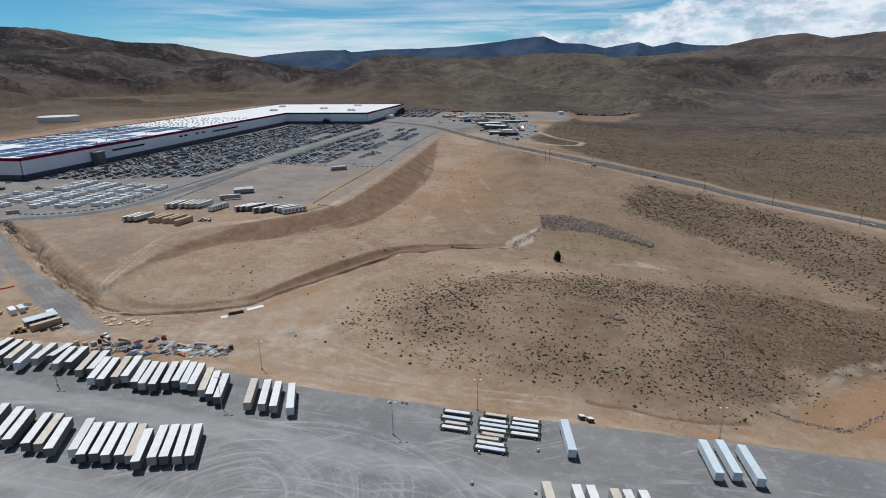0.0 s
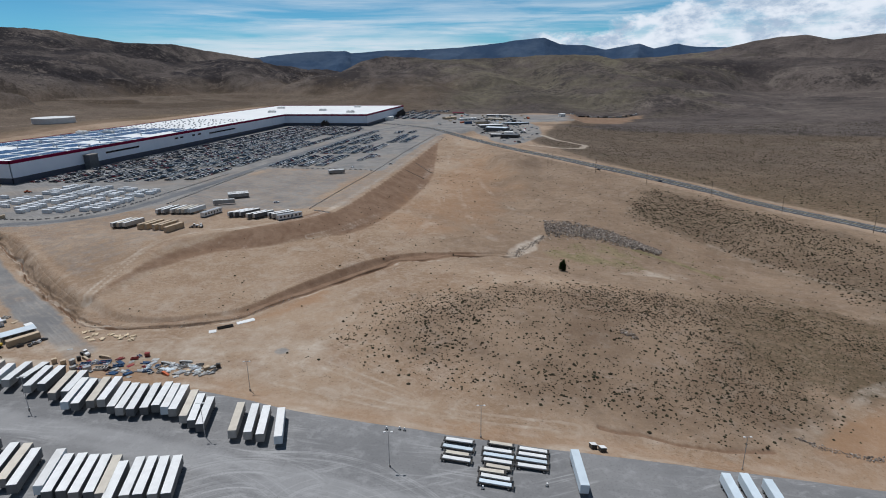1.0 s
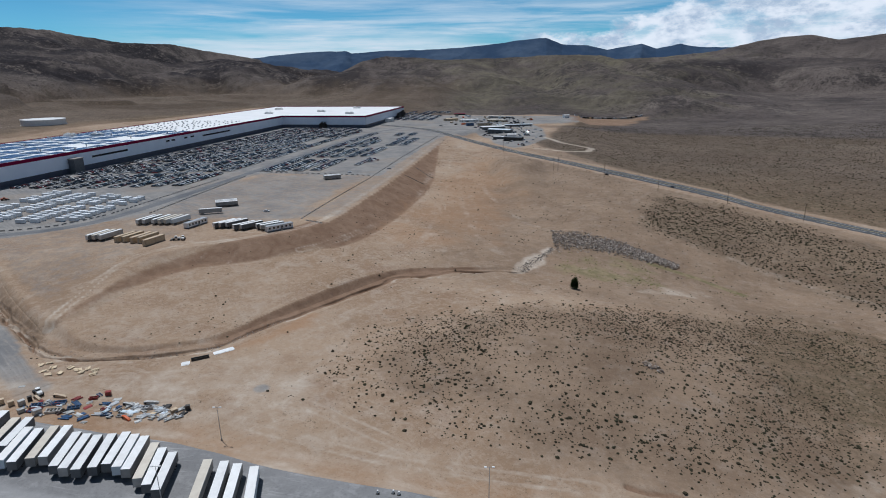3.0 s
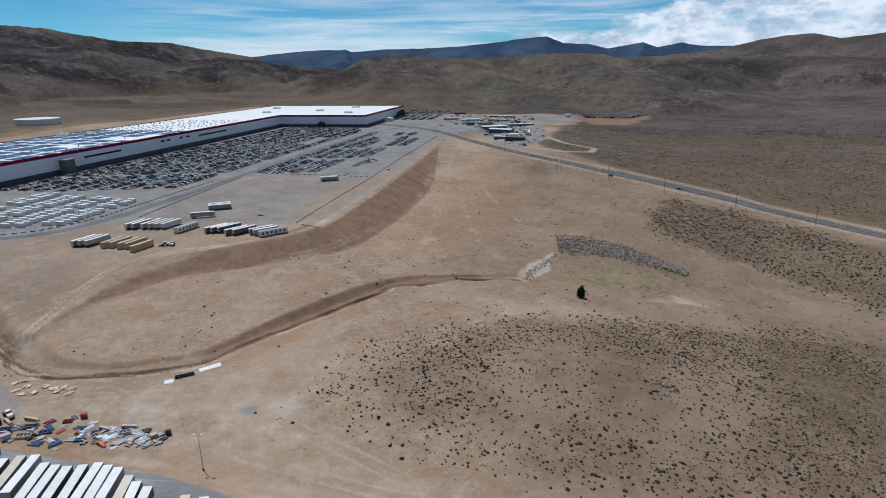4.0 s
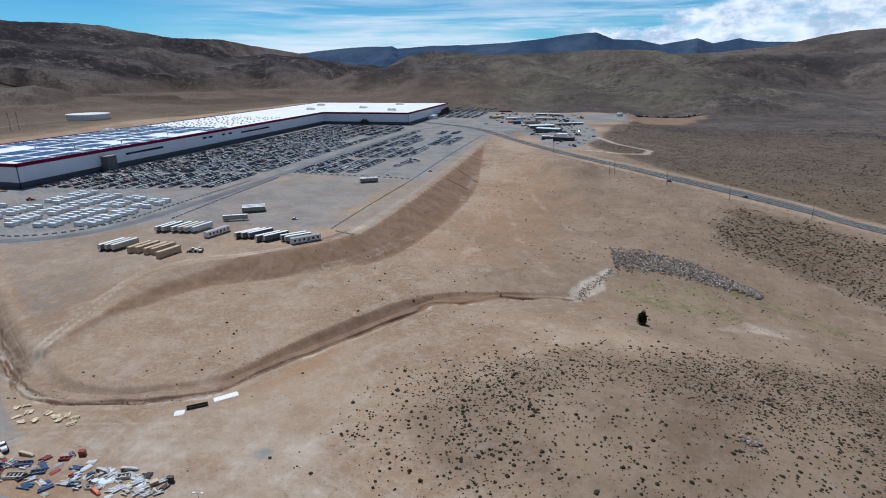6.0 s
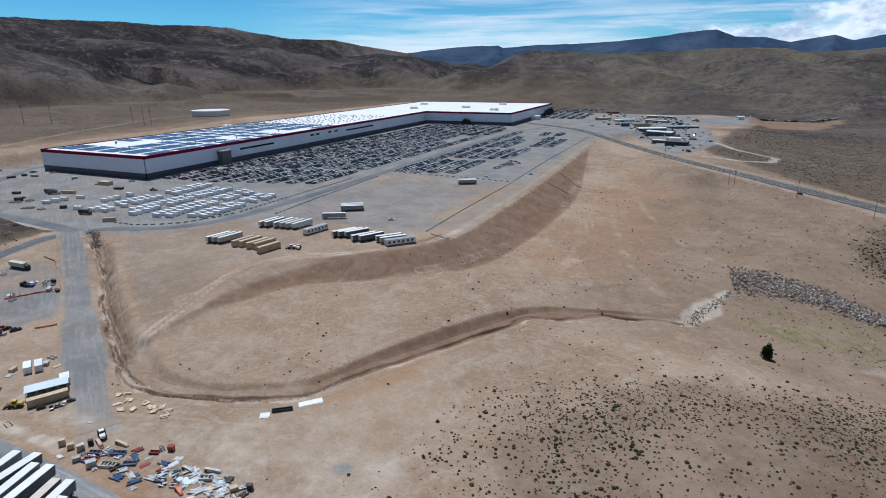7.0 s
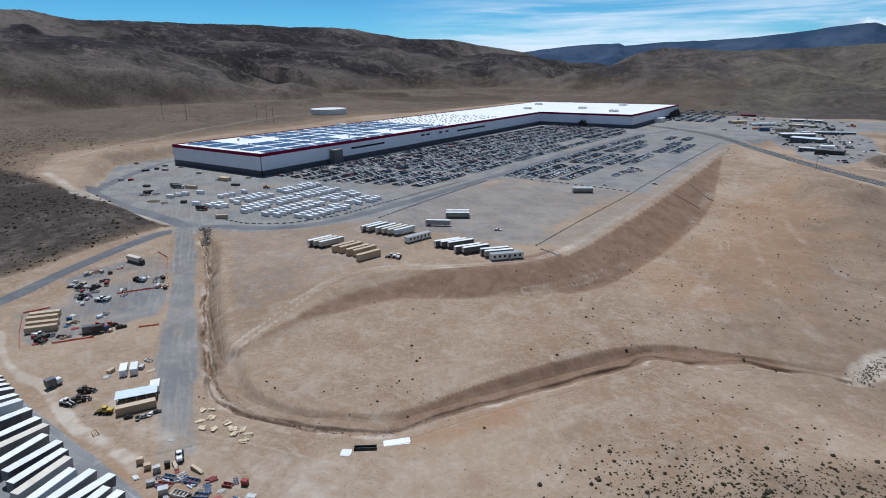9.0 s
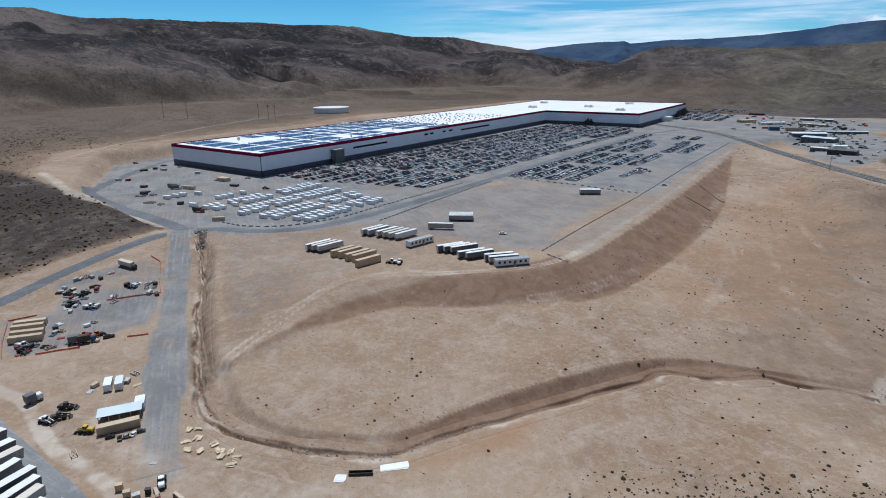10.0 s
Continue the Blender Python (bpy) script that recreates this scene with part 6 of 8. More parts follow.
stub = make_stub()
for x, y in ((-49.1, 173.6), (-44.9, 174.7), (-43.2, 174.5), (-15.2, 138.1), (3.1, 138.1), (3.5, 157.5), (-14.8, 152.4)):
    copy_thing(stub, stand(x, y, 0, 0.1))
gone(stub)


def build_dumpsters():
    for x, y, label in ((18.4, 181.2, "dark steel waste bin with a pale lid by the yard edge"), (21.2, 179.6, "small black and white waste bin by the yard edge")):
        t = thing("waste_bin", label, "bin", "", stand(x, y, 20, 0.1))
        bm = bmesh.new()
        prism(bm, [(-1.0, 0.15), (1.0, 0.15), (1.2, 1.5), (-1.1, 1.5)], -1.0, 1.0, "X")
        part("body", bm, DARK_STEEL, t)
        part("lid", solid("lid", WHITE_PLAIN, (-1.05, 1.05, -1.15, 1.25, 1.5, 1.58), bevel=0.03), None, t)
        for e in (-0.8, 0.8):
            part("caster", solid("caster", RUBBER, (e - 0.1, e + 0.1, -0.8, -0.6, 0, 0.15), (e - 0.1, e + 0.1, 0.6, 0.8, 0, 0.15)), None, t)


build_dumpsters()


# ---------------------------------------------------------------- vehicles
CAR_SIDE = [(-2.25, 0.38), (-2.28, 0.85), (-1.75, 0.98), (-1.2, 1.42), (0.35, 1.45), (1.05, 0.98), (2.1, 0.86), (2.28, 0.6), (2.2, 0.38)]


def car_meshes(scale=1.0):
    bm = bmesh.new()
    prism(bm, [(x * scale, z * scale) for x, z in CAR_SIDE[:3] + CAR_SIDE[5:]], -0.9 * scale, 0.9 * scale, "Y")
    box(bm, -1.2 * scale, 0.34 * scale, -0.79 * scale, 0.79 * scale, 1.38 * scale, 1.47 * scale)
    body = finish("body", bm, CAR_PAINT)
    bm = bmesh.new()
    prism(bm, [(-1.74 * scale, 0.975 * scale), (-1.2 * scale, 1.40 * scale), (0.35 * scale, 1.42 * scale), (1.04 * scale, 0.975 * scale)], -0.8 * scale, 0.8 * scale, "Y")
    glass = finish("window", bm, GLASS_DARK)
    bm = bmesh.new()
    drum(bm, (0, 0, 0), 0.33 * scale, 0.24 * scale, "Y", 10)
    return body, glass, finish("wheel", bm, RUBBER)


BODY, CABIN, CAR_WHEEL = car_meshes()


def make_car(s=1.0, label="parked car in the dense staff car park", group="parked cars"):
    """A painted shell with a band of dark glass, on four wheels."""
    body, cabin, wheel = BODY, CABIN, CAR_WHEEL
    t = tagged(new("car", body), label, "car", group)
    part("cabin_glass", cabin, None, t, "dark tinted car windows")
    for x in (-1.42 * s, 1.42 * s):
        for y in (-0.82 * s, 0.82 * s):
            part("wheel", wheel, None, t, "", (x, y, 0.33 * s))
    return t


LOTS = []          # each parked car: x, y, heading
crng = random.Random(23)


def park_rows(xs, y0, y1, block, gap, fill, lean=0.05, poly=None, stagger=0.0):
    """Double rows of cars nose to nose, broken into blocks by cross aisles."""
    for i, x in enumerate(xs):
        y = y0 + i * stagger
        while y < y1:
            n = int((block + crng.uniform(-4, 4)) / 2.7)
            full = crng.random() < fill
            for k in range(n):
                yy = y + 2.7 * k
                for s in (-1, 1):
                    xx = x + (yy - y0) * lean + s * 2.6
                    if full and crng.random() < 0.97 and (poly is None or float(to_line(np.array([xx]), np.array([yy]), poly, True)[0]) < 0):
                        LOTS.append((xx + crng.uniform(-0.3, 0.3), yy + crng.uniform(-0.15, 0.15), (0 if crng.random() < 0.5 else 180) + crng.uniform(-3, 3)))
            y += 2.7 * n + gap + crng.uniform(0, 4)


MAIN_LOT = [(-497, 492), (-468, 496), (-400, 490), (-350, 480), (-330, 488), (-326, 640), (-318, 900), (-312, 1010), (-340, 1060), (-345, 1085), (-480, 1085), (-497, 1040)]
park_rows([-490 + 18.2 * k for k in range(9)], 484, 1085, 74, 9.0, 0.99, 0.03, MAIN_LOT, 5.0)
EAST_LOT = [(-300, 608), (-226, 604), (-204, 700), (-196, 860), (-205, 1000), (-290, 1020)]
park_rows([-298], 612, 1000, 90, 8, 0.95, 0.02)
park_rows([-281 + 17.2 * k for k in range(5)], 612, 880, 82, 20, 0.9, 0.03, EAST_LOT, 4.0)
park_rows([-270 + 22.0 * k for k in range(3)], 895, 1000, 40, 24, 0.7, 0.03, EAST_LOT, 6.0)
park_rows([-360 + 18 * k for k in range(7)], 1270, 1500, 60, 12, 0.75, 0.0)
LOTS.sort(key=lambda c: c[1])
NEAR_CARS, FAR_CARS = LOTS[:150], LOTS[150:]
pattern = make_car()
for x, y, h in NEAR_CARS:
    copy_thing(pattern, pose(x, y, FLOOR + 0.02, 0, 0, h))
CAR_SPOTS = [(-290.9, 237.8, 70), (-211, 437, 20), (-205, 612, 10), (-170, 640, 5), (-200, 700, 90), (-221.2, 204.9, 60), (-217.9, 206.3, 150), (-217, 208.2, 60), (-216.4, 210.1, 120), (-216, 212, 60)]
for x, y, h in CAR_SPOTS[:5]:
    relabel(copy_thing(pattern, stand(x, y, h)), "single parked car on open dusty ground")
for x, y, h in CAR_SPOTS[5:]:
    cart = relabel(copy_thing(pattern, stand(x + 2.0, y - 1.2, h)), "small work cart lined up before the container")
    cart.scale = (0.62, 0.7, 0.8)
for x, y in ((-53, 1088), (-62, 1046), (-104, 1026), (-98, 1021), (-110, 1033), (-88, 992), (-80, 985), (-70, 1000), (-92, 1004), (-44, 1058), (-36, 1049), (-27, 1035), (-140, 1180), (-150, 1190), (-160, 1175), (-120, 1210)):
    relabel(copy_thing(pattern, stand(x, y, (x * 13) % 180)), "vehicle parked at the construction camp")
for x, y, h in ((60, 678.5, -30), (267, 506, -45), (120, 642, 148)):
    relabel(copy_thing(pattern, stand(x, y, h, 0.12)), "car driving on the dark two-lane road")
gone(pattern)


def build_far_cars():
    """The rest of the parked cars, too many and too far to tell apart."""
    outline = CAR_SIDE
    n = len(outline)
    base = np.array([(x, s * 0.88 * (0.86 if z > 1.2 else 1), z) for s in (-1, 1) for x, z in outline])
    faces, glassy = [], []
    for i in range(n):
        k = (i + 1) % n
        faces.append((i, k, n + k, n + i))
        glassy.append(1 if i in (2, 4) else 0)
    lower, upper = [0, 1, 2, 5, 6, 7, 8], [2, 3, 4, 5]
    for off, flip in ((0, 1), (n, -1)):
        for loop, g in ((lower, 0), (upper, 1)):
            faces.append(tuple(off + i for i in loop[::flip]))
            glassy.append(g)
    verts, allf, mats = [], [], []
    camp = [(crng.choice((-95, -60, -130, -75, -40)) + crng.gauss(0, 17), crng.uniform(860, 1330), crng.uniform(0, 180)) for _ in range(150)]
    camp = [c for c in camp if float(to_line(np.array([c[0]]), np.array([c[1]]), CAMP_GROUND, True)[0]) < -5]
    for x, y, h in FAR_CARS + camp:
        floor = FLOOR if x < -170 else ground_at(x, y)
        c, s = math.cos(radians(h)), math.sin(radians(h))
        q, tall = crng.uniform(1.1, 1.28), crng.choice((1.0, 1.2, 1.3))
        o = len(verts)
        verts.extend((x + q * (c * a * 1.08 - s * b), y + q * (s * a * 1.08 + c * b), floor + q * tall * z - 0.1) for a, b, z in base)
        allf.extend(tuple(o + i for i in f) for f in faces)
        mats.extend(glassy)
    me = mesh_of("parked_cars", verts, allf, CAR_PAINT_MANY)
    me.materials.append(GLASS_DARK)
    me.polygons.foreach_set("material_index", np.array(mats, np.int32))
    tagged(new("parked_cars", me), "hundreds of parked cars in tight rows beside the factory", "cars", kind="stuff")


build_far_cars()


def make_machine(label, paint, kind="wheel_loader"):
    """An earth-moving machine: frame, cab, engine hood, arms, bucket and wheels."""
    t = thing(kind, label, "machine", "")
    t.scale = (0.82, 0.82, 0.82)
    part("chassis", solid("chassis", DARK_STEEL, (-2.8, 2.4, -0.6, 0.6, 0.7, 1.2), bevel=0.05), None, t)
    bm = bmesh.new()
    prism(bm, [(-3.2, 1.1), (-3.2, 1.9), (-2.9, 2.2), (-0.9, 2.3), (-0.9, 1.1)], -0.95, 0.95, "Y")
    part("hood", bm, paint, t)
    cab = part("cab", solid("cab", paint, (-0.9, 0.7, -0.8, 0.8, 1.2, 1.8), (-0.9, 0.75, -0.85, 0.85, 3.1, 3.3), bevel=0.04), None, t)
    part("cab_glass", solid("cab_glass", GLASS_DARK, (-0.85, 0.65, -0.76, 0.76, 1.8, 3.1)), None, cab)
    for s in (-1, 1):
        bm = bmesh.new()
        prism(bm, [(0.6, 1.9), (0.7, 2.3), (3.4, 1.2), (3.6, 0.6), (3.2, 0.6), (3.0, 1.0)], s * 0.75 - 0.12, s * 0.75 + 0.12, "Y")
        part("lift_arm", bm, paint, t)
    bm = bmesh.new()
    prism(bm, [(3.3, 0.15), (3.2, 1.2), (3.6, 1.3), (3.7, 0.5), (4.5, 0.15)], -1.4, 1.4, "Y")
    part("bucket", bm, DARK_STEEL, t)
    bm = bmesh.new()
    drum(bm, (0, 0, 0), 0.78, 0.62, "Y", 16)
    tyre = finish("wheel", bm, RUBBER)
    for x in (-1.9, 1.6):
        for s in (-1, 1):
            w = part("wheel", tyre, None, t, "", (x, s * 1.12, 0.78))
            part("rim", RIM, None, w)
    return t


white_machine = make_machine("white wheel loader with a dark bucket on the dirt", WHITE_PLAIN)
copy_thing(white_machine, stand(-232.6, 357.5, 200))
relabel(copy_thing(white_machine, stand(-228.8, 359.2, 120)), "white tractor beside the loader on the dirt")
relabel(copy_thing(white_machine, stand(-244.2, 195.4, 20)), "grey-white machine parked on the dirt yard")
relabel(copy_thing(white_machine, stand(-185.8, 201.8, 150)), "white and black machine at the laydown heap")
relabel(copy_thing(white_machine, stand(-310, 213, 40)), "dusty white machine by the tan containers")
relabel(copy_thing(white_machine, stand(-328, 247.5, 40)), "white and black crane truck in the gravel yard")
gone(white_machine)
yellow_machine = make_machine("yellow wheel loader with a lowered bucket by the shed", YELLOW_PAINT)
copy_thing(yellow_machine, stand(-228.2, 200.6, 215))
gone(yellow_machine)
orange_machine = make_machine("orange and black machine lined up by the netting", ORANGE_PAINT)
for x, y, h in ((-300.1, 232, 70), (-296, 235.4, 100)):
    copy_thing(orange_machine, stand(x, y, h))
relabel(copy_thing(orange_machine, stand(-452.6, 448.3, 30)), "orange-red machine among the white units")
gone(orange_machine)
dark_machine = make_machine("dark dusty machine parked on the dirt yard", DARK_STEEL)
for x, y, h in ((-243, 199, 60), (-247.5, 203, 45), (-305.2, 210.5, 10), (-345.5, 252, 100), (-351, 247.5, 30), (-339, 243, 120), (-336.5, 270, 10)):
    copy_thing(dark_machine, stand(x, y, h))
gone(dark_machine)


def make_truck(label, cab_paint, box_paint, L=7.0):
    t = thing("box_truck", label, "truck", "trucks")
    part("box_body", ribbed_box(L, 2.5, 1.1, 3.7, 0.9), box_paint, t)
    cab = part("cab", solid("cab", cab_paint, (L / 2 + 0.2, L / 2 + 2.1, -1.15, 1.15, 0.7, 2.7), bevel=0.2), None, t)
    part("windscreen", solid("windscreen", GLASS_DARK, (L / 2 + 1.9, L / 2 + 2.13, -1.0, 1.0, 1.7, 2.5)), None, cab)
    part("frame", solid("frame", DARK_STEEL, (-L / 2, L / 2 + 1.8, -0.5, 0.5, 0.7, 1.1)), None, t)
    for x in (-L / 2 + 1.2, L / 2 + 1.2):
        for s in (-1, 1):
            add_wheel(t, x, s * 0.95)
    return t


for label, cp, bp, x, y, h, L in (("tan box trailer truck with a black cab beside the road", DARK_STEEL, TRAILER_CREAM, -359.8, 281.5, 8, 10.5), ("blue flatbed service truck by the netting", BLUE_PAINT, GREY_AND_SHADE, -297, 226.8, 62, 4.5),
                                  ("dark blue service truck by the netting", BLUE_PAINT, DARK_STEEL, -294.2, 229.4, 62, 4.5), ("white pickup with a grey bed on the dirt", WHITE_PLAIN, GREY_AND_SHADE, -261.2, 197.3, 95, 3.2),
                                  ("dark tanker truck with a red cab near the units", RED_PAINT, DARK_STEEL, -427, 367.5, 10, 8.0), ("grey box truck near the end of the factory", WHITE_PLAIN, GREY_AND_SHADE, -521.3, 405.7, 30, 8.0),
                                  ("dark box truck near the end of the factory", DARK_STEEL, GREY_AND_SHADE, -529, 408, 25, 8.0)):
    ob = make_truck(label, cp, bp, L)
    ob.matrix_basis = stand(x, y, h)


# ---------------------------------------------------------------- the shed and the dirt yard
def build_shed():
    t = thing("storage_shed", "open storage shed with a pale blue metal roof", "shed", "", stand(-227.2, 211.2, 57, 0, False))
    L, W = 12.8, 4.4
    for x in (-L / 2 + 0.2, -L / 4, 0, L / 4, L / 2 - 0.2):
        for y in (-W / 2 + 0.15, W / 2 - 0.15):
            part("post", solid("post", GALVANISED, (x - 0.1, x + 0.1, y - 0.1, y + 0.1, -0.3, 3.0)), None, t)
    part("back_wall", solid("back_wall", GREY_AND_SHADE, (-L / 2, L / 2, W / 2 - 0.1, W / 2, 0, 2.9)), None, t)
    bm = bmesh.new()
    prism(bm, [(-W / 2 - 0.3, 2.9), (-W / 2 - 0.3, 3.02), (W / 2 + 0.3, 3.5), (W / 2 + 0.3, 3.38)], -L / 2 - 0.3, L / 2 + 0.3, "X")
    roof = part("roof", bm, TRAILER_BLUE, t, "pale blue ribbed metal roof")
    bm = bmesh.new()
    for k in range(13):
        x = -L / 2 + k * 1.06
        prism(bm, [(-W / 2 - 0.3, 3.03), (-W / 2 - 0.3, 3.08), (W / 2 + 0.3, 3.56), (W / 2 + 0.3, 3.51)], x - 0.05, x + 0.05, "X")
    part("roof_rib", bm, TRAILER_BLUE, roof)
    part("annex", solid("annex", WHITE_PLAIN, (L / 2 - 2.6, L / 2 + 0.6, W / 2 + 0.2, W / 2 + 6.0, 0, 2.7), bevel=0.05), None, t, "white boxy annex behind the shed")


build_shed()


def make_fence(line, label="sagging orange safety netting on thin posts"):
    """Orange netting along a line."""
    pts = []
    for (ax, ay), (bx, by) in zip(line[:-1], line[1:]):
        n = max(1, int(math.hypot(bx - ax, by - ay) // 3))
        pts += [(ax + (bx - ax) * i / n, ay + (by - ay) * i / n) for i in range(n)]
    pts.append(line[-1])
    t = thing("safety_fence", label, "fence", "orange netting", pose(*pts[0], ground_at(*pts[0])))
    x0, y0, z0 = pts[0][0], pts[0][1], ground_at(*pts[0])
    v, f = [], []
    for i, (x, y) in enumerate(pts):
        z = ground_at(x, y) - z0
        sag = 0.25 * (i % 2) + 0.2 * random.Random(i).random()
        bm = bmesh.new()
        drum(bm, (x - x0, y - y0, z + 0.6), 0.05, 1.3, "Z", 6)
        part("post", bm, DARK_STEEL, t)
        for off in (0.06, 0.1):
            v += [(x - x0 + off, y - y0 + off, z + 0.05), (x - x0 + off, y - y0 + off, z + 0.95 - sag)]
    for i in range(len(pts) - 1):
        a, b = 4 * i, 4 * (i + 1)
        f += [(a, b, b + 1, a + 1), (a + 2, a + 3, b + 3, b + 2), (a + 1, b + 1, b + 3, a + 3)]
    part("netting", mesh_of("netting", v, f, NETTING), None, t, "bright orange plastic netting")


for line in ([(-343.6, 218.6), (-340, 228.7)], [(-340, 217), (-322, 209), (-306.7, 203.5)], [(-299, 212.8), (-295, 219.9), (-291, 226)], [(-285, 242.5), (-280.3, 249.2)], [(-330.4, 256), (-324, 267), (-318.5, 276.8)], [(-332, 284), (-318.5, 276.8)], [(-361.2, 296.3), (-350.5, 295.5), (-338, 288)]):
    make_fence(line)


# ---------------------------------------------------------------- laydown heaps
LOOSE = {"blue": BLUE_PAINT, "red": RED_PAINT, "white": WEATHERED_GREY, "grey": GALVANISED, "tan": TAN_STEEL, "dark": DARK_STEEL, "wood": PALE_WOOD, "orange": ORANGE_PAINT, "pale": TRAILER_BLUE, "bright white": WHITE_PLAIN}


def steel_rack(tone, L, W, H):
    t = thing("steel_rack", f"{tone} painted steel rack lying in the laydown yard", "rack", "laydown yard goods")
    m = LOOSE[tone]
    for s in (-1, 1):
        part("rail", solid("rail", m, (-L / 2, L / 2, s * W / 2 - 0.09, s * W / 2 + 0.09, 0.05, H)), None, t)
    n = max(3, int(L / 0.9))
    for i in range(n):
        x = -L / 2 + 0.2 + (L - 0.4) * i / (n - 1)
        part("rung", solid("rung", m, (x - 0.12, x + 0.12, -W / 2, W / 2, H * 0.55, H * 0.8)), None, t)
    return t


def beam_bundle(tone, L, n):
    t = thing("beam_bundle", f"bundle of long {tone} steel sections on the dirt", "steel beams", "laydown yard goods")
    for i in range(n):
        y = (i - n / 2) * 0.42
        a = 0.02 * ((i * 7) % 5 - 2)
        bm = bmesh.new()
        for z0, z1, w in ((0.1, 0.16, 0.16), (0.16, 0.38, 0.04), (0.38, 0.44, 0.16)):
            box(bm, -L / 2 + 0.4 * ((i * 3) % 4), L / 2 - 0.3 * ((i * 5) % 3), y - w, y + w, z0, z1)
        part("beam", bm, LOOSE[tone], t, "", pose(0, 0, 0.0, 0, 0, math.degrees(a)))
    for x in (-L * 0.3, L * 0.3):
        part("dunnage", solid("dunnage", PALE_WOOD, (x - 0.1, x + 0.1, -n * 0.25, n * 0.25, 0, 0.1)), None, t)
    return t


def sheet_stack(tone, L, W, n):
    t = thing("panel_stack", f"loose stack of {tone} panels on the dirt", "panels", "laydown yard goods")
    for i in range(n):
        part("panel", solid("panel", LOOSE[tone], (-L / 2, L / 2, -W / 2, W / 2, 0.09 * i + 0.02, 0.09 * i + 0.1)), None, t, "", pose(0.15 * (i * 5 % 3), 0.12 * (i * 3 % 4), 0, 0, 0, (i * 47 % 11) - 5))
    return t


def crate(tone, L, W, H):
    t = thing("equipment_crate", f"{tone} boxy equipment crate with a framed lid", "crate", "laydown yard goods")
    part("body", solid("body", LOOSE[tone], (-L / 2, L / 2, -W / 2, W / 2, 0.12, H), bevel=0.06), None, t)
    part("lid", solid("lid", LOOSE[tone], (-L / 2 - 0.06, L / 2 + 0.06, -W / 2 - 0.06, W / 2 + 0.06, H, H + 0.12), bevel=0.03), None, t)
    for s in (-1, 1):
        part("skid", solid("skid", DARK_STEEL, (-L / 2, L / 2, s * W / 3 - 0.1, s * W / 3 + 0.1, 0, 0.12)), None, t)
    return t


def boom(tone, L):
    t = thing("boom_section", f"long {tone} boom section lying on the dirt", "boom", "laydown yard goods")
    bm = bmesh.new()
    prism(bm, [(-L / 2, 0.15), (-L / 2, 1.1), (-L / 2 + 1.2, 1.25), (L / 2 - 0.6, 0.85), (L / 2, 0.5), (L / 2, 0.15)], -0.45, 0.45, "Y")
    part("arm", bm, LOOSE[tone], t)
    bm = bmesh.new()
    drum(bm, (-L / 2 + 0.6, 0, 0.62), 0.35, 1.3, "Y", 12)
    part("pivot", bm, DARK_STEEL, t)
    bm = bmesh.new()
    drum(bm, (0, 0.6, 0.45), 0.16, L * 0.5, "X", 8)
    part("ram", bm, GALVANISED, t)
    return t


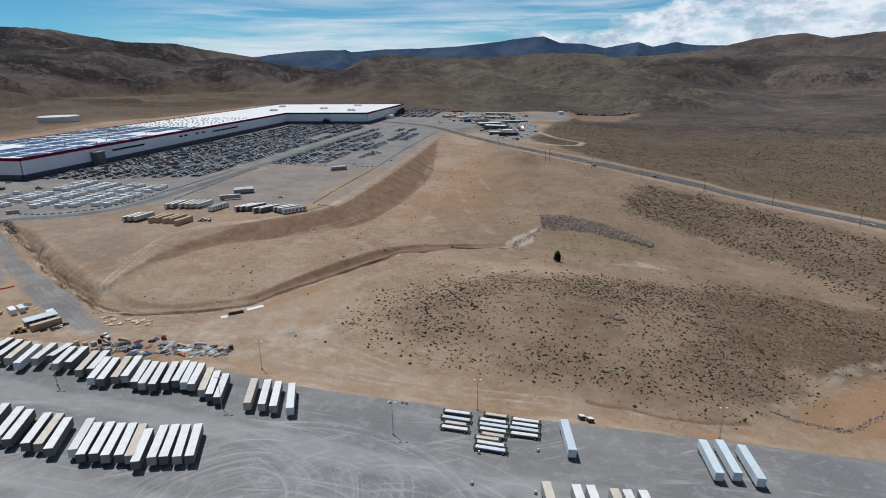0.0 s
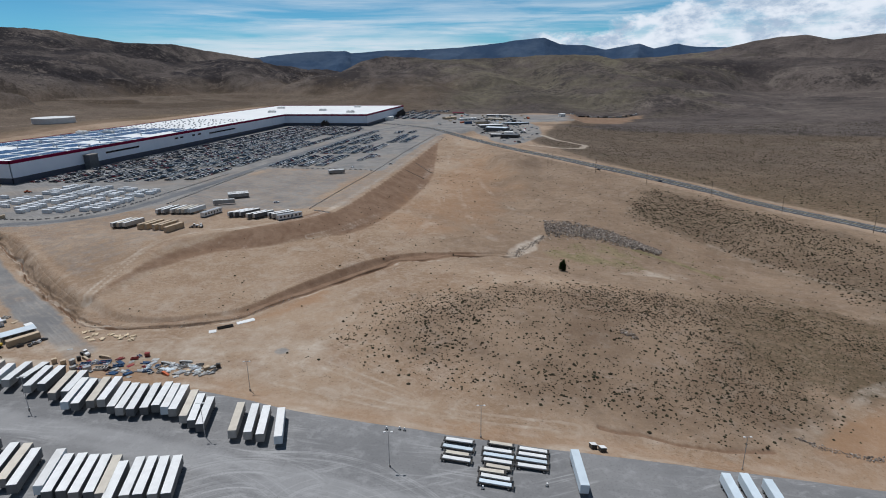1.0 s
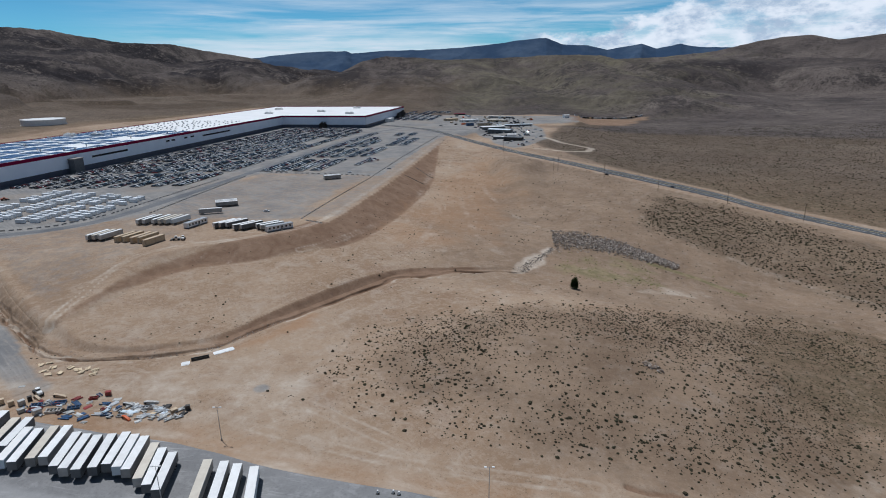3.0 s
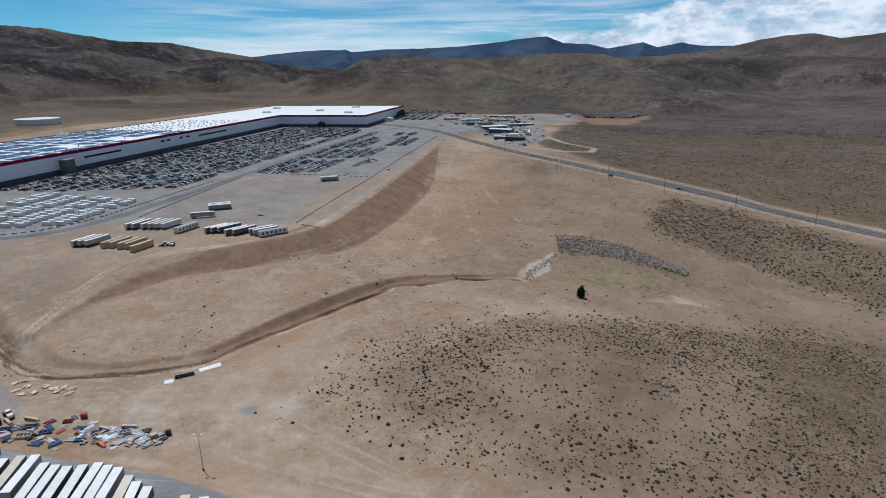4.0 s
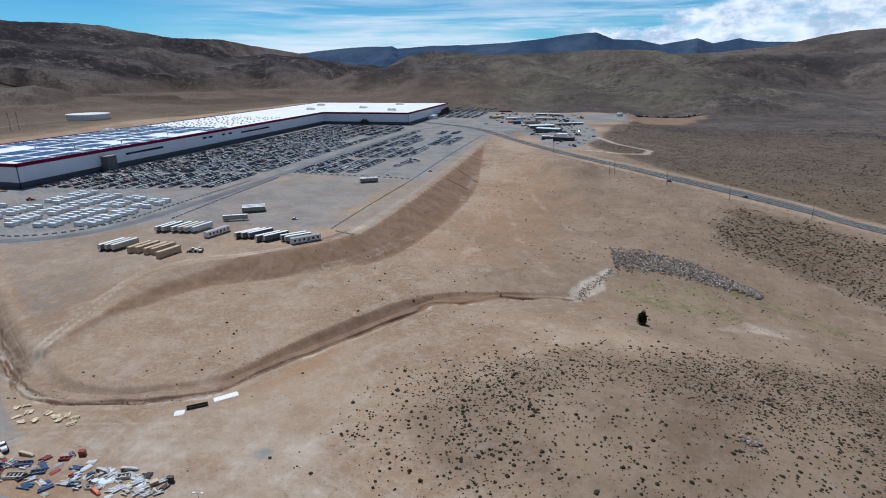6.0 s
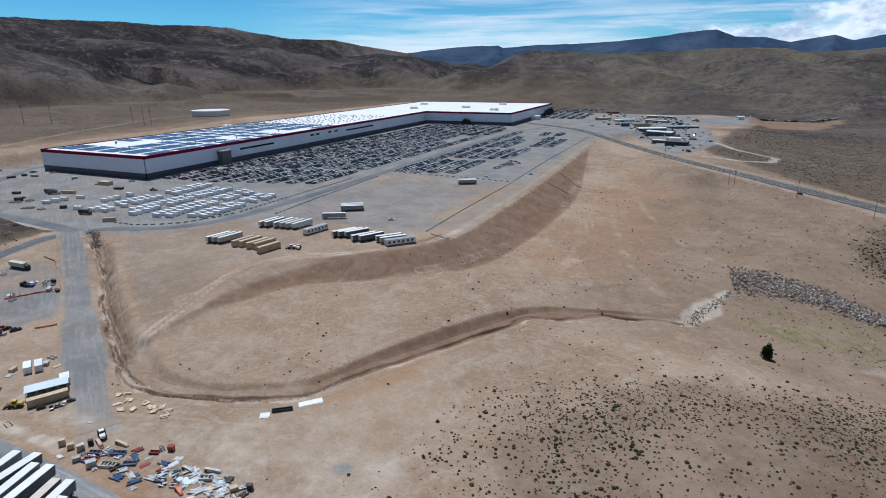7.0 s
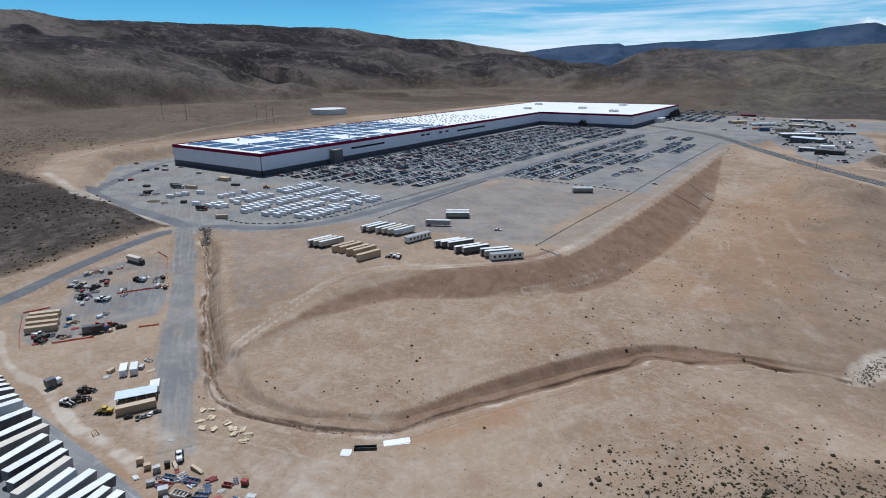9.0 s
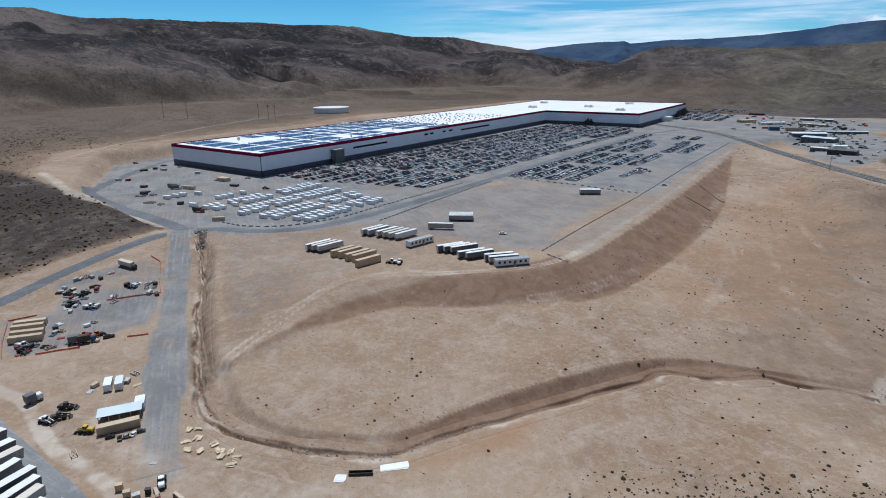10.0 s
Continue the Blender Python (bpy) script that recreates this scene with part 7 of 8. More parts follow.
def spread_goods():
    rg = random.Random(41)
    plan = [("crate", "tan", -193.2, 193.7, 2.2), ("crate", "tan", -189.1, 193.7, 1.8), ("crate", "white", -185.7, 194.6, 2.4), ("crate", "white", -182, 190.6, 2.6), ("boom", "tan", -183.4, 198.9, 4.5), ("boom", "tan", -176.6, 201.6, 6),
            ("rack", "blue", -180.4, 195.2, 4.5), ("rack", "red", -178.5, 192.6, 5.5), ("crate", "grey", -175.8, 190.8, 3.2), ("rack", "white", -171.5, 193.0, 6), ("rack", "blue", -173.4, 198, 5), ("beams", "blue", -167.5, 199.2, 6), ("rack", "blue", -166.4, 196.2, 5),
            ("beams", "blue", -164.6, 190.9, 5), ("beams", "white", -161.6, 193.0, 5), ("beams", "blue", -158.7, 191.5, 5), ("beams", "grey", -155.2, 194.6, 5), ("rack", "blue", -152.4, 194.8, 4), ("rack", "red", -164.1, 203, 3.6), ("rack", "blue", -163.6, 205.4, 3),
            ("crate", "red", -160.6, 206.2, 2.2), ("beams", "blue", -157.6, 201, 4.5), ("sheet", "white", -155.6, 204, 3.2), ("boom", "white", -148.8, 201.6, 5), ("boom", "white", -141.7, 204.2, 6), ("sheet", "white", -144.6, 198.4, 4.5), ("rack", "grey", -141, 200.9, 4.5),
            ("beams", "grey", -136, 200.8, 5), ("boom", "orange", -143.8, 193.8, 4.5), ("crate", "tan", -130.6, 200.9, 2.6), ("beams", "white", -132.8, 197.6, 4.5), ("crate", "dark", -126.6, 203, 1.5), ("crate", "dark", -185.3, 197.6, 1.4), ("beams", "grey", -139.6, 196.3, 5),
            ("sheet", "pale", -148.2, 197.6, 3), ("beams", "dark", -135.2, 203.6, 4), ("sheet", "white", -139, 193.2, 2.5), ("beams", "white", -130, 196.4, 4), ("sheet", "grey", -151.2, 198.6, 3), ("rack", "white", -177.2, 196.8, 3), ("sheet", "white", -188.2, 189.4, 2),
            ("beams", "red", -170, 201.8, 4), ("sheet", "white", -156.7, 189.3, 1.8), ("sheet", "white", -196.3, 204.8, 2.0), ("rack", "dark", -168.6, 193.2, 4), ("beams", "white", -166, 193.6, 4), ("rack", "grey", -146.6, 194.9, 3.5), ("sheet", "wood", -137, 198.4, 3)]
    for kind, tone, x, y, L in plan:
        L = L * (0.82 if L > 2.1 else 1.0)
        h = rg.choice((-20, -5, 10, 55, 70, 25)) + rg.uniform(-8, 8)
        ob = {"crate": lambda: crate(tone, L, L * 0.75, rg.uniform(1.1, 2.0)), "boom": lambda: boom(tone, L), "rack": lambda: steel_rack(tone, L, L * 0.42, rg.uniform(0.6, 1.1)), "beams": lambda: beam_bundle(tone, L, rg.choice((4, 5, 6))),
              "sheet": lambda: sheet_stack(tone, L, L * 0.6, rg.choice((2, 3, 4)))}[kind]()
        ob.matrix_basis = stand(x, y, h)
    heap_rng = random.Random(77)
    for i in range(64):
        x = heap_rng.uniform(-184, -127)
        mid = 192.5 + (x + 184) * 0.12
        y = mid + heap_rng.uniform(-3.2, 5.5)
        tone = heap_rng.choice(("blue", "white", "grey", "white", "dark", "blue", "pale", "grey", "red", "white") if x < -150 else ("white", "grey", "white", "pale", "grey", "dark"))
        L = heap_rng.uniform(2.0, 3.8)
        ob = beam_bundle(tone, L * 0.9, heap_rng.choice((3, 4))) if i % 3 else sheet_stack(tone, L * 0.8, L * 0.4, 2)
        ob.matrix_basis = stand(x, y, heap_rng.choice((-25, 10, 60, 70)) + heap_rng.uniform(-12, 12), heap_rng.uniform(0.0, 0.1))
    # timber by the ditch
    for x, y in ((-202.4, 220.4), (-200.4, 222.3), (-197.3, 216.2), (-193.6, 214.6), (-190, 216.4), (-189.3, 220.9), (-185.3, 219.9), (-182, 221.3), (-178.2, 221.0), (-177.0, 218.2), (-182.6, 218.2), (-196, 219.5)):
        t = thing("lumber_pile", "tumbled pile of pale sawn lumber by the ditch", "lumber", "lumber piles", stand(x, y, rg.uniform(0, 180)))
        for i in range(4):
            wide = rg.choice((0.3, 0.55, 0.6))
            part("board", solid("board", PALE_WOOD, (-1.1, 1.1, -wide, wide, 0.0, 0.12)), None, t, "", pose(rg.uniform(-0.5, 0.5), rg.uniform(-0.8, 0.8), 0.02 + 0.13 * i, 0, 0, rg.uniform(-25, 25)))
    # loose goods of the dirt yards
    spots = [(-366.4, 258, "white"), (-365, 263, "tan"), (-359.7, 272.1, "white"), (-361.5, 250, "grey"), (-356, 251, "dark"), (-353.1, 247, "white"), (-347, 247, "red"), (-341, 250.4, "grey"), (-337, 240.4, "white"), (-331.7, 239.8, "white"), (-350.8, 259, "dark"), (-343.8, 257.6, "dark"),
             (-334.5, 272.4, "grey"), (-328.9, 275.3, "dark"), (-326.4, 278.2, "dark"), (-322, 272.9, "grey"), (-326, 257.3, "white"), (-333, 260.1, "white"), (-310.4, 237.7, "pale"), (-311.9, 240.9, "white"), (-307.2, 225.3, "red"), (-291.7, 232.8, "tan"), (-300.8, 218.6, "tan"),
             (-312.6, 224.6, "blue"), (-319.2, 228.3, "blue"), (-309, 216.4, "grey"), (-322.7, 231, "white"), (-248, 223.9, "white"), (-251.8, 228.6, "white"), (-242.9, 224.7, "tan"), (-254.6, 215.4, "wood"), (-219.5, 193.2, "wood"), (-252, 212.6, "white"), (-357, 266, "dark"), (-349, 254.6, "grey"), (-345, 243.8, "dark")]
    crowd = [(-357, 247), (-357.6, 252.4), (-340, 247.2), (-332, 247.4), (-327, 248.5), (-344.5, 244), (-348.5, 251), (-335, 271), (-334.6, 275), (-331, 278.5), (-320, 275.4), (-359.8, 271.6), (-364.5, 264), (-363.5, 260), (-330, 258.6), (-348, 259.5),
             (-309.4, 211.9), (-304.4, 208.9), (-311.9, 213), (-306, 215.4), (-301, 218.5), (-316, 227), (-353, 249), (-346.5, 247.6), (-351, 246), (-337, 245.2), (-298.4, 226.2), (-297.2, 229.2), (-299, 233.6), (-303.4, 212.4)]
    for k, (x, y) in enumerate(crowd):
        for _ in range(2):
            spots.append((x + rg.uniform(-2.2, 2.2), y + rg.uniform(-1.8, 1.8), rg.choice(("dark", "grey", "white", "tan", "blue", "dark", "red", "white"))))
    for i, (x, y, tone) in enumerate(spots):
        ob = (crate(tone, rg.uniform(1.8, 3.2), 1.6, rg.uniform(0.9, 1.6)), steel_rack(tone, 3.4, 1.6, 0.8), sheet_stack(tone, 2.8, 1.8, 3))[i % 3]
        ob.matrix_basis = stand(x, y, rg.uniform(0, 180))
    for x, y, tone in ((-695.9, 461.8, "dark"), (-638.9, 440.9, "dark"), (-638.8, 453, "dark"), (-624, 453.9, "white"), (-628, 474.5, "tan"), (-652, 470, "dark"), (-574.2, 461, "white"), (-524.3, 449.6, "tan"), (-486.9, 441.5, "dark"), (-508.5, 472, "tan"),
                       (-552.8, 394.9, "dark"), (-521.5, 378.2, "dark"), (-512, 381, "grey"), (-486, 363.7, "tan"), (-472.5, 365.3, "tan"), (-391.5, 361, "tan"), (-461.1, 374.8, "dark"), (-606.7, 399.2, "white"), (-598, 404, "red"), (-530, 384, "dark"), (-517, 373, "grey")):
        ob = crate(tone, rg.uniform(4, 9), rg.uniform(2.4, 4), rg.uniform(1.6, 2.8)) if rg.random() < 0.5 else steel_rack(tone, rg.uniform(5, 9), 3, 1.2)
        ob.matrix_basis = stand(x, y, rg.uniform(0, 60))
    relabel(crate("tan", 12.0, 2.6, 2.8), "long tan crate by the factory end").matrix_basis = stand(-510.4, 412.4, 15)
    relabel(crate("tan", 12.0, 6.0, 3.2), "broad tan shed-like crate by the factory wall").matrix_basis = stand(-518, 452, 5)
    # panels and a dark beam by the ditch
    relabel(sheet_stack("bright white", 3.0, 2.6, 2), "square white panel lying on the dirt by the ditch").matrix_basis = stand(-147, 232.6, 35)
    relabel(sheet_stack("bright white", 8.2, 2.6, 2), "long white panel lying on the dirt by the ditch").matrix_basis = stand(-137.4, 245.4, 50)
    t = thing("steel_trough", "long dark rusty steel trough on the dirt by the ditch", "trough", "", stand(-143.4, 237.6, 38))
    part("body", solid("body", DARK_STEEL, (-3.4, 3.4, -0.7, 0.7, 0.0, 0.15), (-3.4, 3.4, -0.7, -0.55, 0.15, 0.9), (-3.4, 3.4, 0.55, 0.7, 0.15, 0.9)), None, t)
    for e in (-1, 1):
        part("end_plate", solid("end_plate", DARK_STEEL, (e * 3.4 - 0.08, e * 3.4 + 0.08, -0.75, 0.75, 0, 0.95)), None, t)


spread_goods()


# ---------------------------------------------------------------- barriers
def place_barriers():
    bm = bmesh.new()
    prism(bm, [(-0.3, 0), (-0.3, 0.08), (-0.12, 0.33), (-0.08, 0.81), (0.08, 0.81), (0.12, 0.33), (0.3, 0.08), (0.3, 0)], -1.5, 1.5, "X")
    me = finish("concrete_barrier", bm, CONCRETE)
    for line, pitch in (([(-391, 359), (-366, 360), (-351.5, 366.8), (-340, 376.6), (-331, 393), (-325.4, 415), (-324.4, 480), (-322, 560)], 5.0), ([(-297, 420), (-300.7, 482.6), (-303, 538), (-304, 582)], 4.6),
                        ([(-175.8, 418.5), (-176.3, 479), (-175, 585), (-178, 738), (-177, 966)], 5.0), ([(-155.4, 409), (-174, 416.6)], 4.2), ([(-304, 607), (-262.6, 603), (-230.7, 603.4), (-176.5, 597)], 6.0)):
        for (ax, ay), (bx, by) in zip(line[:-1], line[1:]):
            L = math.hypot(bx - ax, by - ay)
            for i in range(int(L // pitch)):
                k = (i + 0.5) * pitch / L
                ob = new("concrete_barrier", me)
                ob.matrix_basis = stand(ax + (bx - ax) * k, ay + (by - ay) * k, math.degrees(math.atan2(by - ay, bx - ax)) + (i * 53 % 9 - 4), 0.0, False)
                tagged(ob, "short weathered concrete barrier in a dashed line", "barrier", "concrete barriers")


place_barriers()


def drain(line, label):
    """A dark drain pipe laid down the fill slope."""
    pts = smooth_line(line, 8)
    x0, y0 = pts[0]
    t = thing("drain_pipe", label, "pipe", "slope drains", pose(x0, y0, ground_at(x0, y0)))
    for i, (a, b) in enumerate(zip(pts[:-1], pts[1:])):
        za, zb = ground_at(*a) + 0.15, ground_at(*b) + 0.15
        va, vb = Vector((a[0] - x0, a[1] - y0, za - ground_at(x0, y0))), Vector((b[0] - x0, b[1] - y0, zb - ground_at(x0, y0)))
        bm = bmesh.new()
        drum(bm, (0, 0, 0), 0.3, (vb - va).length + 0.1, "Z", 8)
        part("pipe_length", bm, DARK_STEEL, t, "", Matrix.Translation((va + vb) / 2) @ (vb - va).to_track_quat("Z", "Y").to_matrix().to_4x4())


for line in ([(-147, 614), (-137, 612), (-126, 610.5)], [(-147, 665), (-135, 656), (-123, 647)]):
    drain(line, "dark drain pipe running down the fill slope")


# ---------------------------------------------------------------- poles
def make_pole(h=14.0, arms=1):
    t = thing("power_pole", "dark wooden power pole with a crossarm beside the road", "power pole", "power poles")
    bm = bmesh.new()
    drum(bm, (0, 0, h / 2 - 0.5), 0.19, h + 1, "Z", 10, 0.12)
    part("pole", bm, WOOD_POLE, t)
    for k in range(arms):
        a = part("crossarm", solid("crossarm", WOOD_POLE, (-1.3, 1.3, -0.07, 0.07, h - 0.9 - k, h - 0.72 - k)), None, t)
        for x in (-1.15, -0.5, 0.5, 1.15):
            bm = bmesh.new()
            drum(bm, (x, 0, h - 0.6 - k), 0.06, 0.25, "Z", 8)
            part("insulator", bm, GALVANISED, a)
    return t


pole = make_pole(15.0, 2)
for x, y in ((3.9, 698), (8.5, 696), (55.2, 659.7), (104.6, 631), (158.8, 594), (209, 556), (257.2, 503), (320, 436), (-60, 800)):
    copy_thing(pole, stand(x, y, -40, 0, False))
for x, y in ((-856.2, 754.3), (-826, 750.6), (-818, 757), (-915.2, 624.9), (-896, 652.3)):
    ob = relabel(copy_thing(pole, stand(x, y, 20, 0, False)), "tall dark transmission pole on the slope behind the plant")
    ob.scale = (1.6, 1.6, 1.7)
gone(pole)


# ---------------------------------------------------------------- construction camp at the far end
def camp_building(x, y, h, L, W, H, wall, roof, label):
    t = thing("camp_building", label, "building", "camp buildings", stand(x, y, h, 0, False))
    part("wall", solid("wall", wall, (-L / 2, L / 2, -W / 2, W / 2, -1.0, H)), None, t)
    bm = bmesh.new()
    prism(bm, [(-W / 2 - 0.4, H), (-W / 2 - 0.4, H + 0.2), (0, H + W * 0.08 + 0.2), (W / 2 + 0.4, H + 0.2), (W / 2 + 0.4, H)], -L / 2 - 0.4, L / 2 + 0.4, "X")
    part("roof", bm, roof, t)
    n = max(2, int(L // 6))
    for i in range(n):
        xx = -L / 2 + (i + 0.5) * L / n
        part("window", solid("window", GLASS_DARK, (xx - 0.8, xx + 0.8, -W / 2 - 0.06, -W / 2 + 0.02, 1.0, 2.2)), None, t)
    part("door", solid("door", GREY_AND_SHADE, (-L / 2 - 0.06, -L / 2 + 0.02, -0.6, 0.6, 0, 2.2)), None, t)


for x, y, h, L, W, H, wall, roof, label in ((-101, 1098, 25, 44, 14, 6, GREY_AND_SHADE, WHITE_PLAIN, "long low camp building with a pale roof"), (-84, 1058, -20, 40, 16, 6, GREY_AND_SHADE, TRAILER_BLUE, "long camp hall with a pale blue-green roof"),
                                            (-59, 974, 8, 14, 10, 5, WHITE_PLAIN, WHITE_PLAIN, "small white camp building"), (-54, 930, -12, 28, 12, 5, DARK_STEEL, GREY_AND_SHADE, "dark low camp building by the road"),
                                            (-78, 962, -12, 18, 8, 4, GREY_AND_SHADE, WHITE_PLAIN, "grey camp building with a pale roof"), (-66, 1160, 20, 70, 7, 3.5, GREY_AND_SHADE, TRAILER_BLUE, "row-like long camp building"),
                                            (-163, 1243, 35, 40, 10, 4, WHITE_PLAIN, WHITE_PLAIN, "white canopy-like camp building"), (-149, 1152, 20, 14, 8, 5, BLUE_PAINT, GREY_AND_SHADE, "dark blue camp building"), (-122, 1157, 20, 26, 6, 4, TAN_STEEL, DARK_STEEL, "rusty long camp building"),
                                            (-205, 1270, 50, 30, 12, 4, TAN_STEEL, TAN_STEEL, "tan camp stockpile shed"), (-106, 1245, -20, 40, 7, 3.5, TAN_STEEL, TRAILER_CREAM, "small tan camp building by the stockpiles"), (-107, 1345, -10, 50, 8, 3.5, GREY_AND_SHADE, WHITE_PLAIN, "far grey camp building"),
                                            (-228, 1555, 10, 30, 8, 5, DARK_STEEL, RED_TRIM, "far low dark red building on the plain"), (35, 1345, 30, 12, 10, 6, WHITE_PLAIN, WHITE_PLAIN, "small white building on the brown field")):
    camp_building(x, y, h, L, W, H, wall, roof, label)
for i in range(26):
    q = random.Random(100 + i)
    x = 60 + i * 6.5
    ob = crate(q.choice(("dark", "white", "grey", "dark", "tan")), q.uniform(5, 12), 3.0, q.uniform(2, 3.6))
    ob.matrix_basis = stand(x, 1425 + i * 5.0, q.uniform(0, 180))
    tagged(ob, "far stored block at the edge of the brown field", "crate", "far stored goods")
for i in range(40):
    q = random.Random(300 + i)
    x, y = q.uniform(-215, -30), q.uniform(1140, 1400)
    ob = crate(q.choice(("dark", "white", "grey", "tan", "orange", "pale")), q.uniform(3, 9), q.uniform(2.4, 4), q.uniform(1.6, 3.2))
    ob.matrix_basis = stand(x, y, q.uniform(0, 180))
    tagged(ob, "stored container or crate in the far camp", "crate", "camp goods")

# ---------------------------------------------------------------- plants and stones
nrng = np.random.RandomState(17)


def scatter(n, x0, x1, y0, y1):
    return nrng.uniform(x0, x1, n), nrng.uniform(y0, y1, n)


def clump_template(seed, blades=11, side_count=6):
    """A low sagebrush: short broken blades that lean out from the middle, in an uneven dome."""
    r = np.random.RandomState(seed)
    v, f = [], []
    for i in range(blades):
        a, up = r.uniform(0, 2 * math.pi), r.uniform(0.15, 1.0)
        out = math.sqrt(max(0.0, 1 - up * up * 0.8)) * r.uniform(0.45, 1.0)
        tip = np.array([out * math.cos(a), out * math.sin(a), up * r.uniform(0.5, 0.95)])
        side = np.array([-math.sin(a), math.cos(a), r.uniform(-0.3, 0.3)]) * r.uniform(0.22, 0.42)
        low = tip * r.uniform(0.15, 0.45) + np.array([0, 0, -0.12])
        o = len(v)
        v += [low - side * 0.7, low + side * 0.7, tip + side * 0.8 + [0, 0, r.uniform(-0.15, 0.1)], tip * 1.08, tip - side * 0.8]
        f += [(o, o + 1, o + 2, o + 3, o + 4)]
    core, m = len(v), side_count
    for radius, up in ((0.72, -0.15), (0.86, 0.22), (0.55, 0.62)):
        for k in range(m):
            t = k * 2 * math.pi / m + up
            q = r.uniform(0.78, 1.12)
            v.append(np.array([radius * q * math.cos(t), radius * q * math.sin(t), up * r.uniform(0.85, 1.15)]))
    v.append(np.array([r.uniform(-0.15, 0.15), r.uniform(-0.15, 0.15), 0.82]))
    for k in range(m):
        j = (k + 1) % m
        f += [(core + k, core + j, core + m + j, core + m + k), (core + m + k, core + m + j, core + 2 * m + j, core + 2 * m + k), (core + 2 * m + k, core + 2 * m + j, core + 3 * m)]
    return np.array(v), f


CLUMPS = [clump_template(s, 7) for s in range(6)]
SMALL_CLUMPS = [clump_template(s, 2, 4) for s in range(20, 26)]
FAR_CLUMPS = [clump_template(s, 0, 4) for s in range(40, 46)]


def build_scrub(name, x, y, size, label, material=SAGE, tall=0.75, clumps=CLUMPS):
    z = land(x, y)
    verts, faces, base = [], [], 0
    for i in range(len(x)):
        cv, cf = clumps[i % 6]
        a = nrng.uniform(0, 6.28)
        c, s = math.cos(a), math.sin(a)
        q = cv * size[i]
        verts.append(np.column_stack([x[i] + q[:, 0] * c - q[:, 1] * s, y[i] + q[:, 0] * s + q[:, 1] * c, z[i] + q[:, 2] * tall]))
        faces += [tuple(base + k for k in t) for t in cf]
        base += len(cv)
    me = bpy.data.meshes.new(name)
    me.from_pydata(np.concatenate(verts).tolist(), [], faces)
    me.materials.append(material)
    tagged(new(name, me), label, "shrubs", kind="stuff")


def keep(x, y, mask):
    m = nrng.uniform(0, 1, len(x)) < mask
    return x[m], y[m]


# the hill: dense, patchy
x, y = scatter(34000, -95, 270, 190, 380)
patch = np.clip(0.42 + 0.75 * fbm(x, y, 38, 4) + 0.3 * fbm(x, y, 9, 2), 0.04, 1)
x, y = keep(x, y, patch * step(to_line(x, y, HILL_SCRUB, True) + 10 * fbm(x, y, 25, 3), 12, -18))
build_scrub("sagebrush", x, y, np.clip(nrng.lognormal(-0.95, 0.42, len(x)), 0.18, 0.95), "dark olive sagebrush clumps dotted over the hill")
x, y = scatter(52000, -90, 270, 190, 380)
patch = np.clip(0.3 + 0.9 * fbm(x + 400, y, 46, 4), 0.03, 1)
x, y = keep(x, y, patch * step(to_line(x, y, HILL_SCRUB, True) + 8 * fbm(x, y, 25, 3), 6, -22))
build_scrub("sagebrush", x, y, np.clip(nrng.lognormal(-1.3, 0.3, len(x)), 0.14, 0.5), "small grey-brown brush between the sagebrush clumps", SAGE, 0.75, SMALL_CLUMPS)
# beyond the hollow, up to the road
x, y = scatter(44000, 70, 480, 180, 620)
patch = np.clip(0.6 + 0.5 * fbm(x, y, 45, 4), 0.1, 1)
x, y = keep(x, y, patch * step(to_line(x, y, EAST_SCRUB, True) + 10 * fbm(x, y, 25, 3), 10, -14))
build_scrub("sagebrush", x, y, np.clip(nrng.lognormal(-0.42, 0.34, len(x)), 0.28, 1.3), "dense sagebrush on the flat between hill and road", SAGE, 0.75, FAR_CLUMPS)
# north of the road, thinning with distance
x, y = scatter(50000, -30, 700, 480, 1300)
patch = np.clip(0.6 + 0.5 * fbm(x, y, 70, 4), 0.1, 1)
near = to_line(x, y, NORTH_SCRUB, True)
x, y = keep(x, y, 0.8 * patch * step(near, -8, -25) * step(to_line(x, y, [(-7, 974), (15, 919), (35, 900), (58, 880), (50, 840), (20, 822)]), 5, 9) * step(to_line(x, y, [(50, 1270), (160, 1340), (240, 1540), (50, 1420)], True), 0, 20))
build_scrub("sagebrush", x, y, np.clip(nrng.lognormal(-0.38, 0.36, len(x)), 0.35, 1.5), "sagebrush spread over the plain beyond the road", SAGE, 0.7, FAR_CLUMPS)
# slope west of the site road
x, y = scatter(26000, -900, -400, 120, 480)
patch = np.clip(0.35 + 0.75 * fbm(x, y, 50, 4), 0.02, 1)
x, y = keep(x, y, 0.85 * patch * step(x, -398, -406) * np.maximum(step(y, 340, 326), step(to_line(x, y, FACTORY_PAD, True), 40, 70)))
build_scrub("sagebrush", x, y, np.clip(nrng.lognormal(-0.35, 0.4, len(x)), 0.3, 1.7), "dark sagebrush on the slope west of the road", SAGE, 0.75, FAR_CLUMPS)
# a few on the bare ground
x, y = scatter(9500, -230, 170, 205, 900)
patch = np.clip((0.17 + 0.5 * step(x, -70, 40)) + 0.6 * fbm(x, y, 60, 3), 0.04, 0.6)
x, y = keep(x, y, patch * step(to_line(x, y, FACTORY_PAD, True), -1, 2) * step(to_line(x, y, HILL_SCRUB, True), -1, 3) * step(y, 195 + 0 * y, 215 + 0 * y))
build_scrub("tumbleweed", x, y, np.clip(nrng.lognormal(-0.95, 0.42, len(x)), 0.18, 0.9), "small dry bushes scattered on the bare graded earth", SAGE, 0.8, SMALL_CLUMPS)
